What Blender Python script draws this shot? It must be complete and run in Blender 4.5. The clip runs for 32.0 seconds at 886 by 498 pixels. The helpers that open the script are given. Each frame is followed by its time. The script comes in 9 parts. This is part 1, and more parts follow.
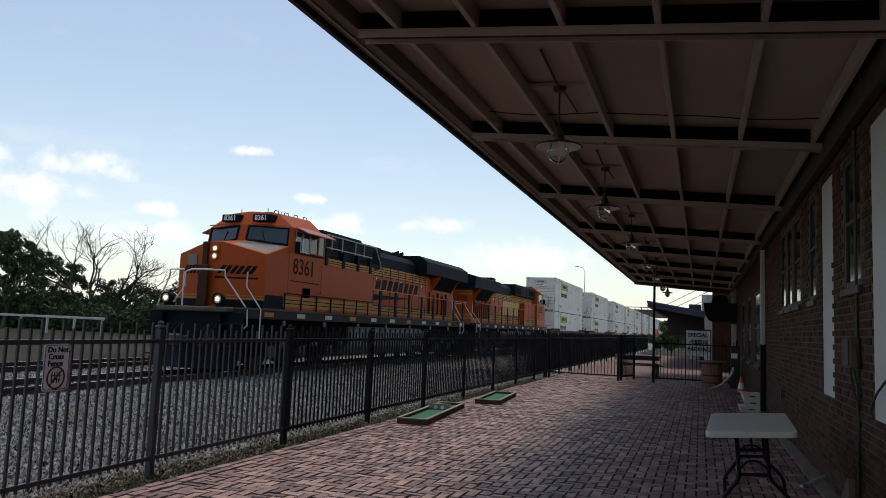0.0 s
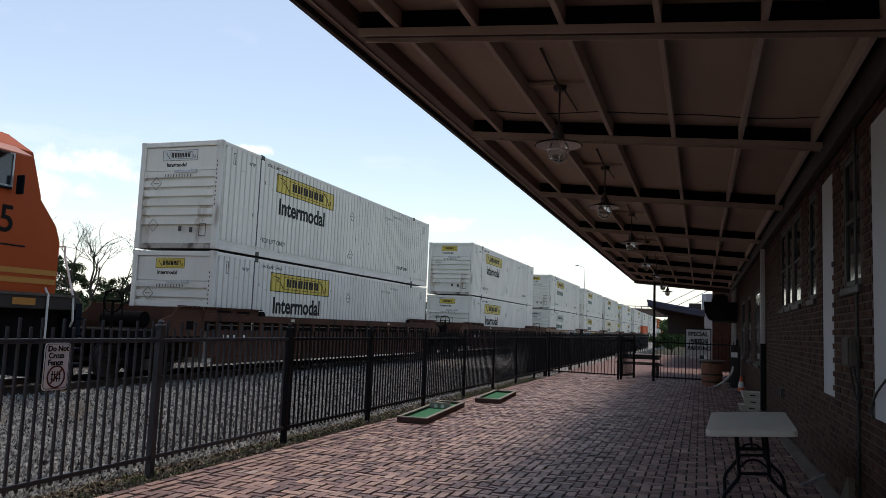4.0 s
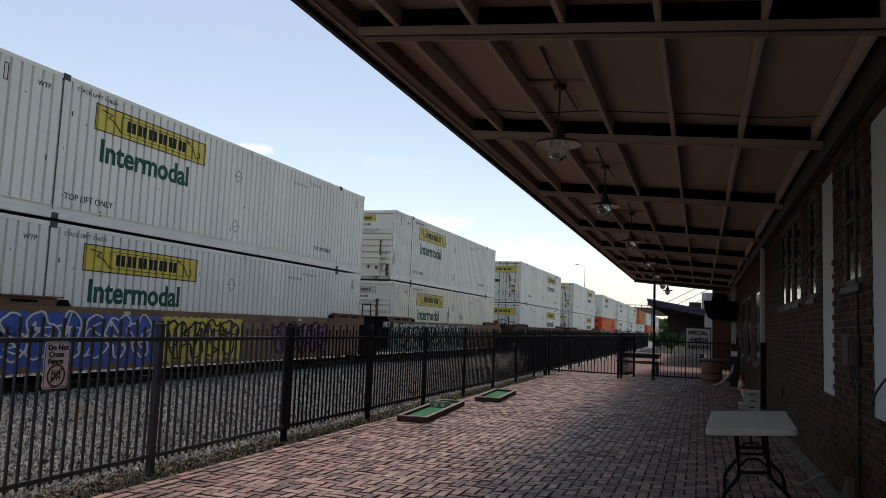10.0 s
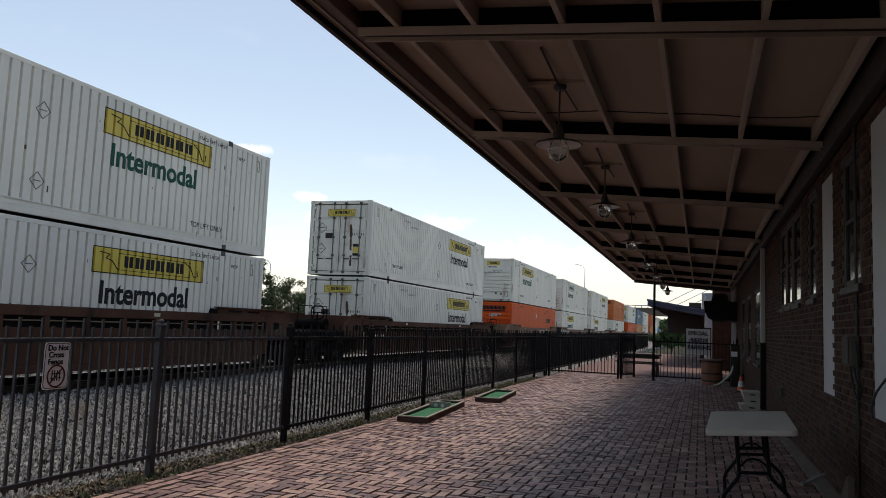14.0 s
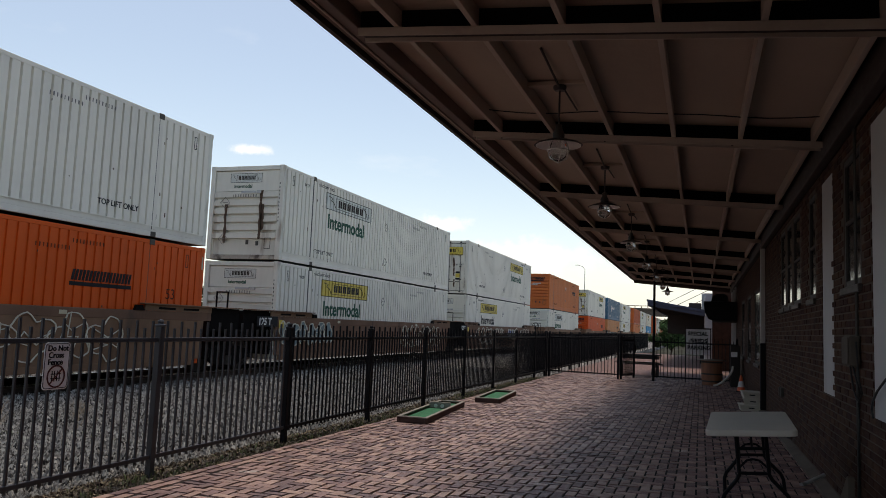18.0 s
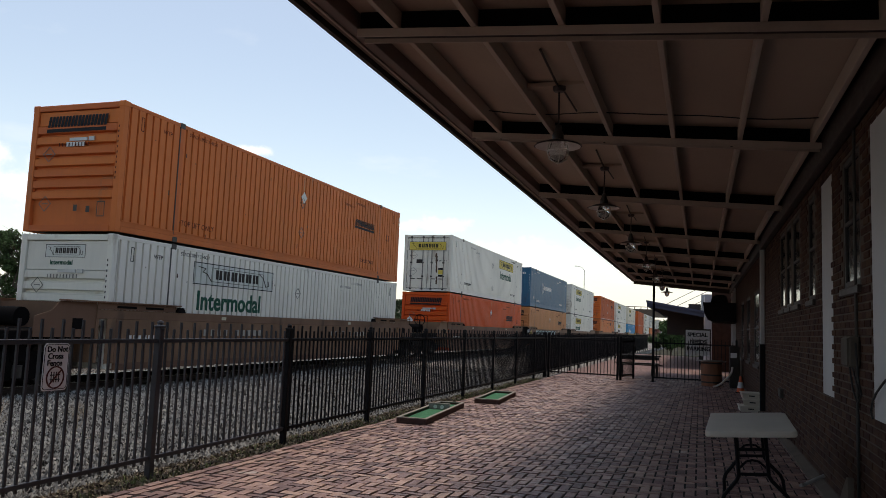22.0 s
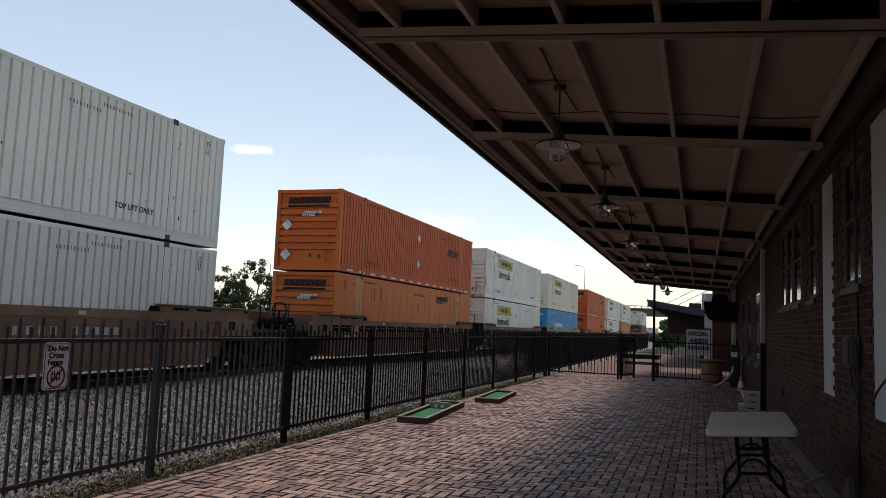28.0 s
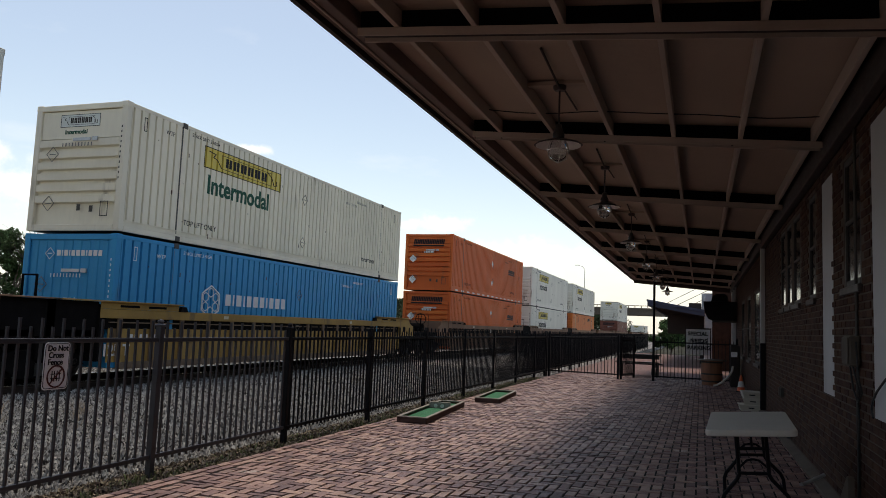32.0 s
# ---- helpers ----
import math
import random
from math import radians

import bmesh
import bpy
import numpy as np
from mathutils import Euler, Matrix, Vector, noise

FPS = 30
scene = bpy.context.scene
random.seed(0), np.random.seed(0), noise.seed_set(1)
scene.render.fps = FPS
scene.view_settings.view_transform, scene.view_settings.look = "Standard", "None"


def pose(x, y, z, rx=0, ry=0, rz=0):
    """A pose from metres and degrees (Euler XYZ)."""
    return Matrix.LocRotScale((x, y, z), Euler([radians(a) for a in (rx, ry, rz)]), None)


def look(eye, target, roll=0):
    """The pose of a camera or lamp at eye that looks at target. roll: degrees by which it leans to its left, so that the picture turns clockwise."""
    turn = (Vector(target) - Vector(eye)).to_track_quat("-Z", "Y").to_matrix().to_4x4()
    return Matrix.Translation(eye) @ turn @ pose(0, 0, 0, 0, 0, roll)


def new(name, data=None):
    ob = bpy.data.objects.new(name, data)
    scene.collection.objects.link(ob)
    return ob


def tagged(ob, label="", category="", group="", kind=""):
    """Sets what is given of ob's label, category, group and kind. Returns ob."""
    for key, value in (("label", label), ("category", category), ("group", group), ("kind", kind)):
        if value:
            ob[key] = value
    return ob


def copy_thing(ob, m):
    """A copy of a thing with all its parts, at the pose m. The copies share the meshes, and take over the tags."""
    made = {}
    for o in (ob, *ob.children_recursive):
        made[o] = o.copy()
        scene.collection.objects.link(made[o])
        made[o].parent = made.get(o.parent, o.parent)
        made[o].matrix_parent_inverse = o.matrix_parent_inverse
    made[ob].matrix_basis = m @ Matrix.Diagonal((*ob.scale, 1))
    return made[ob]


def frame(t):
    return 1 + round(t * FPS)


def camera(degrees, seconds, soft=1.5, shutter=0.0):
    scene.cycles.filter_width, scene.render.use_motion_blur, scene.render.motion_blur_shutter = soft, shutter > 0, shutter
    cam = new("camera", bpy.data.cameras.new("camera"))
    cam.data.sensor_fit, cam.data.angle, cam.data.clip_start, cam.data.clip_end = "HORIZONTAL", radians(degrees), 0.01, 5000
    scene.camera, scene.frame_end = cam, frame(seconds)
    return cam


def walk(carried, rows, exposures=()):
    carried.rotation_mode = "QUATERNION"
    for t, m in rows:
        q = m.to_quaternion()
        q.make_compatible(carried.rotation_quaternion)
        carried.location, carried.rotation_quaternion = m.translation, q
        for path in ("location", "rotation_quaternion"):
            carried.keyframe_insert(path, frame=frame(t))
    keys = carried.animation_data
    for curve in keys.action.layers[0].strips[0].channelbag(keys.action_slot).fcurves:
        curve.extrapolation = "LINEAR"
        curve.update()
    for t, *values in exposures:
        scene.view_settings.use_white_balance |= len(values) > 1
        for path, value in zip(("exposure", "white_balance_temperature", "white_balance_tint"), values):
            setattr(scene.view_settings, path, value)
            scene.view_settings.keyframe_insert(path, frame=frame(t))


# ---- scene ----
cam = camera(60.75, 32.0, soft=0.5)
EYE = Vector((0.0, 0.0, 1.5))


def aim(dx, dy):
    """The camera's pose, turned by a hand's sway of a few hundredths of a degree."""
    p, y = 0.1008 + radians(0.0428 * dy), 0.3306 + radians(0.0428 * dx)
    way = Vector((-math.sin(y) * math.cos(p), math.cos(y) * math.cos(p), math.sin(p)))
    return look(EYE, EYE + way * 10, 2.334)


walk(cam, [(0, aim(0, 1.8)), (0.5, aim(0, 3.4)), (1, aim(1, 2.9)), (1.5, aim(0, 1.7)), (2, aim(0.5, 1.5)), (2.5, aim(0.5, 0.2)),
           (3.5, aim(0.2, 0)), (6, aim(-0.3, 0)), (7, aim(-0.4, 0.2)), (7.5, aim(0, 1.5)), (8, aim(1, 1.3)), (8.5, aim(0.2, 1)),
           (9.5, aim(0.2, -1.2)), (10, aim(0, -2)), (11, aim(0.3, -1)), (13, aim(0, -1.5)), (14, aim(0, -1.3)), (16.5, aim(0.2, -0.3)),
           (19, aim(-0.4, -0.8)), (21.5, aim(-0.8, 0.2)), (22.3, aim(-0.8, 1.4)), (23, aim(-0.3, -0.6)), (25.5, aim(-0.6, -0.9)),
           (28, aim(0, -0.4)), (30, aim(0, 0)), (32, aim(-0.2, -0.6))],
     exposures=[(0, 0.17, 7500, 11), (1, 0.22, 7400, 11), (2, 0.34, 7400, 11), (3, 0.45, 7400, 11), (4, 0.4, 7600, 11), (6, 0.20, 7900, 11), (7, 0.34, 8000, 11), (8, 0.22, 8000, 11), (9, 0.32, 7900, 11), (12, 0.27, 8000, 11), (13, 0.08, 8100, 11), (14, 0.34, 8000, 11), (17, 0.28, 8000, 11), (24, 0.38, 8100, 11), (28, 0.32, 8100, 11), (29, 0.45, 8000, 11), (30, 0.55, 8000, 11), (31, 0.38, 8000, 11), (32, 0.34, 8100, 11)])

# ---- light ----
SUN_EL, SUN_AZ = radians(66), radians(-30)  # the sun stands high over the tracks, a little ahead
world = bpy.data.worlds.new("sky")
scene.world = world
world.use_nodes = True
wn, wl = world.node_tree.nodes, world.node_tree.links
wn.clear()
w_out, w_bg = wn.new("ShaderNodeOutputWorld"), wn.new("ShaderNodeBackground")
w_sky = wn.new("ShaderNodeTexSky")
w_sky.sky_type, w_sky.sun_disc = "NISHITA", False
w_sky.sun_elevation, w_sky.sun_rotation = SUN_EL, SUN_AZ
w_sky.air_density, w_sky.dust_density, w_sky.ozone_density = 1.0, 0.5, 0.6
w_bg.inputs["Strength"].default_value = 0.135
w_geo = wn.new("ShaderNodeTexCoord")
w_sep = wn.new("ShaderNodeSeparateXYZ")
wl.new(w_geo.outputs["Generated"], w_sep.inputs[0])


def w_math(op, a, b=None):
    n = wn.new("ShaderNodeMath")
    n.operation = op
    for i, v in enumerate((a, b)):
        if isinstance(v, (int, float)):
            n.inputs[i].default_value = v
        elif v is not None:
            wl.new(v, n.inputs[i])
    return n.outputs[0]


# fair-weather clouds: flat noise on a plane over the place, thicker near the horizon
w_z = w_math("MAXIMUM", w_sep.outputs["Z"], 0.02)
w_zz = w_math("ADD", w_z, 0.10)
w_u, w_v = w_math("DIVIDE", w_sep.outputs["X"], w_zz), w_math("DIVIDE", w_sep.outputs["Y"], w_zz)
w_vec = wn.new("ShaderNodeCombineXYZ")
wl.new(w_u, w_vec.inputs[0]), wl.new(w_v, w_vec.inputs[1])
w_vec.inputs[2].default_value = 3.7
w_noise = wn.new("ShaderNodeTexNoise")
w_noise.inputs["Scale"].default_value, w_noise.inputs["Detail"].default_value, w_noise.inputs["Roughness"].default_value = 1.6, 7, 0.55
wl.new(w_vec.outputs[0], w_noise.inputs["Vector"])
w_low = w_math("SUBTRACT", 0.645, w_math("MULTIPLY", w_math("POWER", w_math("SUBTRACT", 1.0, w_z), 5.0), 0.215))
w_mask = wn.new("ShaderNodeMapRange")
wl.new(w_noise.outputs["Fac"], w_mask.inputs["Value"])
wl.new(w_low, w_mask.inputs["From Min"])
wl.new(w_math("ADD", w_low, 0.16), w_mask.inputs["From Max"])
w_mix = wn.new("ShaderNodeMix")
w_mix.data_type = "RGBA"
# heaped clouds low over the tracks: bearing and height in degrees, half width and half height
w_az = w_math("ARCTAN2", w_sep.outputs["X"], w_sep.outputs["Y"])
w_el = w_math("ARCSINE", w_sep.outputs["Z"])
w_sky_at = wn.new("ShaderNodeCombineXYZ")
wl.new(w_az, w_sky_at.inputs[0]), wl.new(w_el, w_sky_at.inputs[1])
w_puff = wn.new("ShaderNodeTexNoise")
w_puff.inputs["Scale"].default_value, w_puff.inputs["Detail"].default_value, w_puff.inputs["Roughness"].default_value = 26, 6, 0.58
wl.new(w_sky_at.outputs[0], w_puff.inputs["Vector"])
w_best = None
for az, el, hw, hh in ((-44.5, 10.1, 3.4, 1.0), (-47.8, 7.9, 3.6, 1.3), (-50.5, 9.8, 1.6, 1.0), (-40.0, 7.4, 1.5, 0.55), (-39.5, 5.7, 4.2, 0.9), (-28.7, 9.1, 1.4, 0.4), (-27.3, 7.3, 2.3, 0.9),
                       (-21.6, 7.5, 1.3, 0.5), (-18.8, 7.7, 1.6, 0.65), (-12.5, 5.3, 5.0, 1.3), (-34.0, 12.2, 1.3, 0.4), (-62, 9.0, 6.0, 1.6), (8, 8.0, 6.0, 1.6), (35, 10.0, 7.0, 1.8)):
    w_off, w_fit, w_len = (wn.new("ShaderNodeVectorMath") for _ in range(3))
    w_off.operation, w_fit.operation, w_len.operation = "SUBTRACT", "MULTIPLY", "LENGTH"
    wl.new(w_sky_at.outputs[0], w_off.inputs[0])
    w_off.inputs[1].default_value = (radians(az), radians(el), 0)
    wl.new(w_off.outputs[0], w_fit.inputs[0])
    w_fit.inputs[1].default_value = (1 / radians(hw), 1 / radians(hh), 0)
    wl.new(w_fit.outputs[0], w_len.inputs[0])
    w_best = w_len.outputs["Value"] if w_best is None else w_math("MINIMUM", w_best, w_len.outputs["Value"])
w_heap = wn.new("ShaderNodeMapRange")
w_heap.interpolation_type = "SMOOTHSTEP"
wl.new(w_math("ADD", w_best, w_math("MULTIPLY", w_math("SUBTRACT", w_puff.outputs["Fac"], 0.5), 3.2)), w_heap.inputs["Value"])
w_heap.inputs["From Min"].default_value, w_heap.inputs["From Max"].default_value = 1.25, 0.05
wl.new(w_math("MAXIMUM", w_math("MULTIPLY", w_mask.outputs[0], 0.16), w_math("MULTIPLY", w_heap.outputs[0], 0.85)), w_mix.inputs["Factor"])
wl.new(w_sky.outputs[0], w_mix.inputs["A"])
w_mix.inputs["B"].default_value = (7.4, 7.8, 8.4, 1)
w_haze = wn.new("ShaderNodeMix")
w_haze.data_type = "RGBA"
wl.new(w_math("MULTIPLY", w_math("ADD", w_math("POWER", w_math("SUBTRACT", 1.0, w_z), 14.0), 0.12), 0.60), w_haze.inputs["Factor"])
wl.new(w_mix.outputs["Result"], w_haze.inputs["A"])
w_haze.inputs["B"].default_value = (4.3, 5.15, 6.7, 1)
wl.new(w_haze.outputs["Result"], w_bg.inputs["Color"])
wl.new(w_bg.outputs[0], w_out.inputs["Surface"])

sun = new("sun", bpy.data.lights.new("sun", "SUN"))
sun.data.energy, sun.data.angle, sun.data.color = 1.6, radians(20.0), (1.0, 0.95, 0.88)
# shadows fall 0.16 m towards the building and 0.3 m back for each metre of height
sun.matrix_world = look((-16, 30, 100), (0, 0, 0))

# ---- mesh helpers ----
class Geo:
    """Gathers corners and faces for one mesh."""

    def __init__(self):
        self.v, self.f = [], []

    def add(self, verts, faces):
        n = len(self.v)
        self.v += [tuple(p) for p in verts]
        self.f += [tuple(n + i for i in f) for f in faces]
        return self

    def box(self, x0, x1, y0, y1, z0, z1, b=0.0):
        if x0 > x1: x0, x1 = x1, x0
        if y0 > y1: y0, y1 = y1, y0
        if z0 > z1: z0, z1 = z1, z0
        if b <= 0:
            return self.add([(x, y, z) for x in (x0, x1) for y in (y0, y1) for z in (z0, z1)],
                            [(0, 1, 3, 2), (4, 6, 7, 5), (0, 4, 5, 1), (2, 3, 7, 6), (0, 2, 6, 4), (1, 5, 7, 3)])
        vs, ix = [], {}
        for i, x in enumerate((x0, x1)):
            for j, y in enumerate((y0, y1)):
                for k, z in enumerate((z0, z1)):
                    xi, yi, zi = x + (b if i == 0 else -b), y + (b if j == 0 else -b), z + (b if k == 0 else -b)
                    ix[i, j, k] = len(vs)
                    vs += [(x, yi, zi), (xi, y, zi), (xi, yi, z)]
        g = lambda i, j, k, a: ix[i, j, k] + a
        fs = []
        for s in (0, 1):
            q = [g(s, 0, 0, 0), g(s, 1, 0, 0), g(s, 1, 1, 0), g(s, 0, 1, 0)]
            fs.append(q if s else q[::-1])
            q = [g(0, s, 0, 1), g(1, s, 0, 1), g(1, s, 1, 1), g(0, s, 1, 1)]
            fs.append(q[::-1] if s else q)
            q = [g(0, 0, s, 2), g(1, 0, s, 2), g(1, 1, s, 2), g(0, 1, s, 2)]
            fs.append(q if s else q[::-1])
        for s in (0, 1):
            for u in (0, 1):
                fs.append([g(s, u, 0, 0), g(s, u, 1, 0), g(s, u, 1, 1), g(s, u, 0, 1)])
                fs.append([g(s, 0, u, 0), g(s, 1, u, 0), g(s, 1, u, 2), g(s, 0, u, 2)])
                fs.append([g(0, s, u, 1), g(1, s, u, 1), g(1, s, u, 2), g(0, s, u, 2)])
        for c in ix.values():
            fs.append([c, c + 1, c + 2])
        return self.add(vs, fs)

    def cyl(self, p0, p1, r0, r1=None, n=10, caps=True):
        r1 = r0 if r1 is None else r1
        a, b = Vector(p0), Vector(p1)
        w = (b - a).normalized()
        u = w.orthogonal().normalized()
        v = w.cross(u)
        ring = [u * math.cos(2 * math.pi * i / n) + v * math.sin(2 * math.pi * i / n) for i in range(n)]
        fs = [(i, (i + 1) % n, n + (i + 1) % n, n + i) for i in range(n)]
        if caps:
            fs += [tuple(range(n))[::-1], tuple(range(n, 2 * n))]
        return self.add([a + d * r0 for d in ring] + [b + d * r1 for d in ring], fs)

    def pipe(self, pts, r, n=7):
        """One bent round tube through the points."""
        ps = [Vector(p) for p in pts]
        ways = [(b - a).normalized() for a, b in zip(ps, ps[1:])]
        u, vs = ways[0].orthogonal().normalized(), []
        for i, p in enumerate(ps):
            w = (ways[max(0, i - 1)] + ways[min(len(ways) - 1, i)])
            w = w.normalized() if w.length > 1e-6 else ways[min(len(ways) - 1, i)]
            u = (u - w * u.dot(w))
            u = u.normalized() if u.length > 1e-6 else w.orthogonal().normalized()
            v = w.cross(u)
            vs += [p + (u * math.cos(2 * math.pi * k / n) + v * math.sin(2 * math.pi * k / n)) * r for k in range(n)]
        m = len(ps)
        return self.add(vs, [(j * n + k, j * n + (k + 1) % n, (j + 1) * n + (k + 1) % n, (j + 1) * n + k) for j in range(m - 1) for k in range(n)]
                        + [tuple(range(n))[::-1], tuple(range((m - 1) * n, m * n))])

    def lathe(self, prof, centre=(0, 0, 0), n=16, axis="z"):
        """Turns a profile of (radius, height) round an axis."""
        c = Vector(centre)
        vs = []
        for r, h in prof:
            for i in range(n):
                a = 2 * math.pi * i / n
                p = (r * math.cos(a), r * math.sin(a), h)
                if axis == "x": p = (h, p[0], p[1])
                if axis == "y": p = (p[0], h, p[1])
                vs.append(c + Vector(p))
        m = len(prof)
        return self.add(vs, [(j * n + i, j * n + (i + 1) % n, (j + 1) * n + (i + 1) % n, (j + 1) * n + i) for j in range(m - 1) for i in range(n)])

    def prism(self, prof, axis, a0, a1):
        """Extrudes a closed profile. axis x: profile in (y, z); y: in (x, z); z: in (x, y)."""
        def at(p, a):
            return {"x": (a, p[0], p[1]), "y": (p[0], a, p[1]), "z": (p[0], p[1], a)}[axis]
        n = len(prof)
        return self.add([at(p, a0) for p in prof] + [at(p, a1) for p in prof],
                        [(i, (i + 1) % n, n + (i + 1) % n, n + i) for i in range(n)] + [tuple(range(n))[::-1], tuple(range(n, 2 * n))])

    def mesh(self, name, mats, smooth=False):
        me = bpy.data.meshes.new(name)
        me.from_pydata(self.v, [], self.f)
        bm = bmesh.new()
        bm.from_mesh(me)
        bmesh.ops.recalc_face_normals(bm, faces=bm.faces)
        bm.to_mesh(me)
        bm.free()
        me.materials.append(mats)
        if smooth:
            for p in me.polygons:
                p.use_smooth = True
            me.set_sharp_from_angle(angle=radians(40))
        return me


SMALL_MARKS = ("lettering", "number_strip", "word_mark", "word_block", "mark_edge", "wing_mark", "small_word_mark", "reporting_strip", "capacity_strip")


def part(name, geo, material, parent=None, label="", smooth=False, at=None):
    """Links one mesh as an object, under a thing or a part if one is given."""
    ob = new(name, geo.mesh(name, material, smooth) if isinstance(geo, Geo) else geo)
    if parent:
        ob.parent = parent
    if at:
        ob.matrix_basis = at
    if label:
        ob["label"] = label
    if name in SMALL_MARKS:
        ob["kind"] = "stuff"
    return ob


def thing(name, label, category, group="", kind="", at=None):
    ob = new(name)
    ob.empty_display_size = 0.2
    if at:
        ob.matrix_basis = at
    return tagged(ob, label, category, group, kind)


LETTERS = {}


def words(body, height, material, bold=0.0):
    """A mesh of flat lettering in the built-in font, its base line from the origin along x; height is that of a capital."""
    key = (body, height, material.name, bold)
    if key not in LETTERS:
        cu = bpy.data.curves.new("lettering", "FONT")
        cu.body, cu.size, cu.offset, cu.extrude = body, height / 0.69, bold, 0.002
        cu.resolution_u = 3
        ob = new("lettering", cu)
        bpy.context.view_layer.update()
        me = bpy.data.meshes.new_from_object(ob.evaluated_get(bpy.context.evaluated_depsgraph_get()))
        bpy.data.objects.remove(ob)
        me.materials.clear()
        me.materials.append(material)
        LETTERS[key] = me
    return LETTERS[key]


FACING_X = Matrix(((0, 0, 1, 0), (1, 0, 0, 0), (0, 1, 0, 0), (0, 0, 0, 1)))     # read from +x
FACING_BACK_X = Matrix(((0, 0, -1, 0), (-1, 0, 0, 0), (0, 1, 0, 0), (0, 0, 0, 1)))  # read from -x
FACING_Y = Matrix(((1, 0, 0, 0), (0, 0, -1, 0), (0, 1, 0, 0), (0, 0, 0, 1)))    # read from -y
FACING_BACK_Y = Matrix(((-1, 0, 0, 0), (0, 0, 1, 0), (0, 1, 0, 0), (0, 0, 0, 1)))  # read from +y


def on(face, x, y, z):
    return Matrix.Translation((x, y, z)) @ face


def bars(widths, height, gap, slant=0.0):
    """A row of plain upright bars that stands for a word mark, from the origin along x."""
    g, x = Geo(), 0.0
    for w in widths:
        s = slant * height
        g.add([(x, 0, 0), (x + w, 0, 0), (x + w + s, height, 0), (x + s, height, 0), (x, 0, 0.003), (x + w, 0, 0.003), (x + w + s, height, 0.003), (x + s, height, 0.003)],
              [(0, 1, 2, 3), (4, 5, 6, 7), (0, 1, 5, 4), (1, 2, 6, 5), (2, 3, 7, 6), (3, 0, 4, 7)])
        x += w + gap
    return g


def blocks(n, w, h, gap, slant=0.0, slit=0.16):
    """A word mark of n plain blocks, each cut by an upright slit, from the origin along x."""
    g = Geo()
    for k in range(n):
        x = k * (w + gap)
        for a, b in ((0.0, 0.5 - slit / 2), (0.5 + slit / 2, 1.0)):
            p = [(x + a * w, 0), (x + b * w, 0), (x + b * w + slant * h, h), (x + a * w + slant * h, h)]
            g.add([(*q, 0) for q in p] + [(*q, 0.003) for q in p], [(0, 1, 2, 3), (4, 5, 6, 7), (0, 1, 5, 4), (1, 2, 6, 5), (2, 3, 7, 6), (3, 0, 4, 7)])
    return g


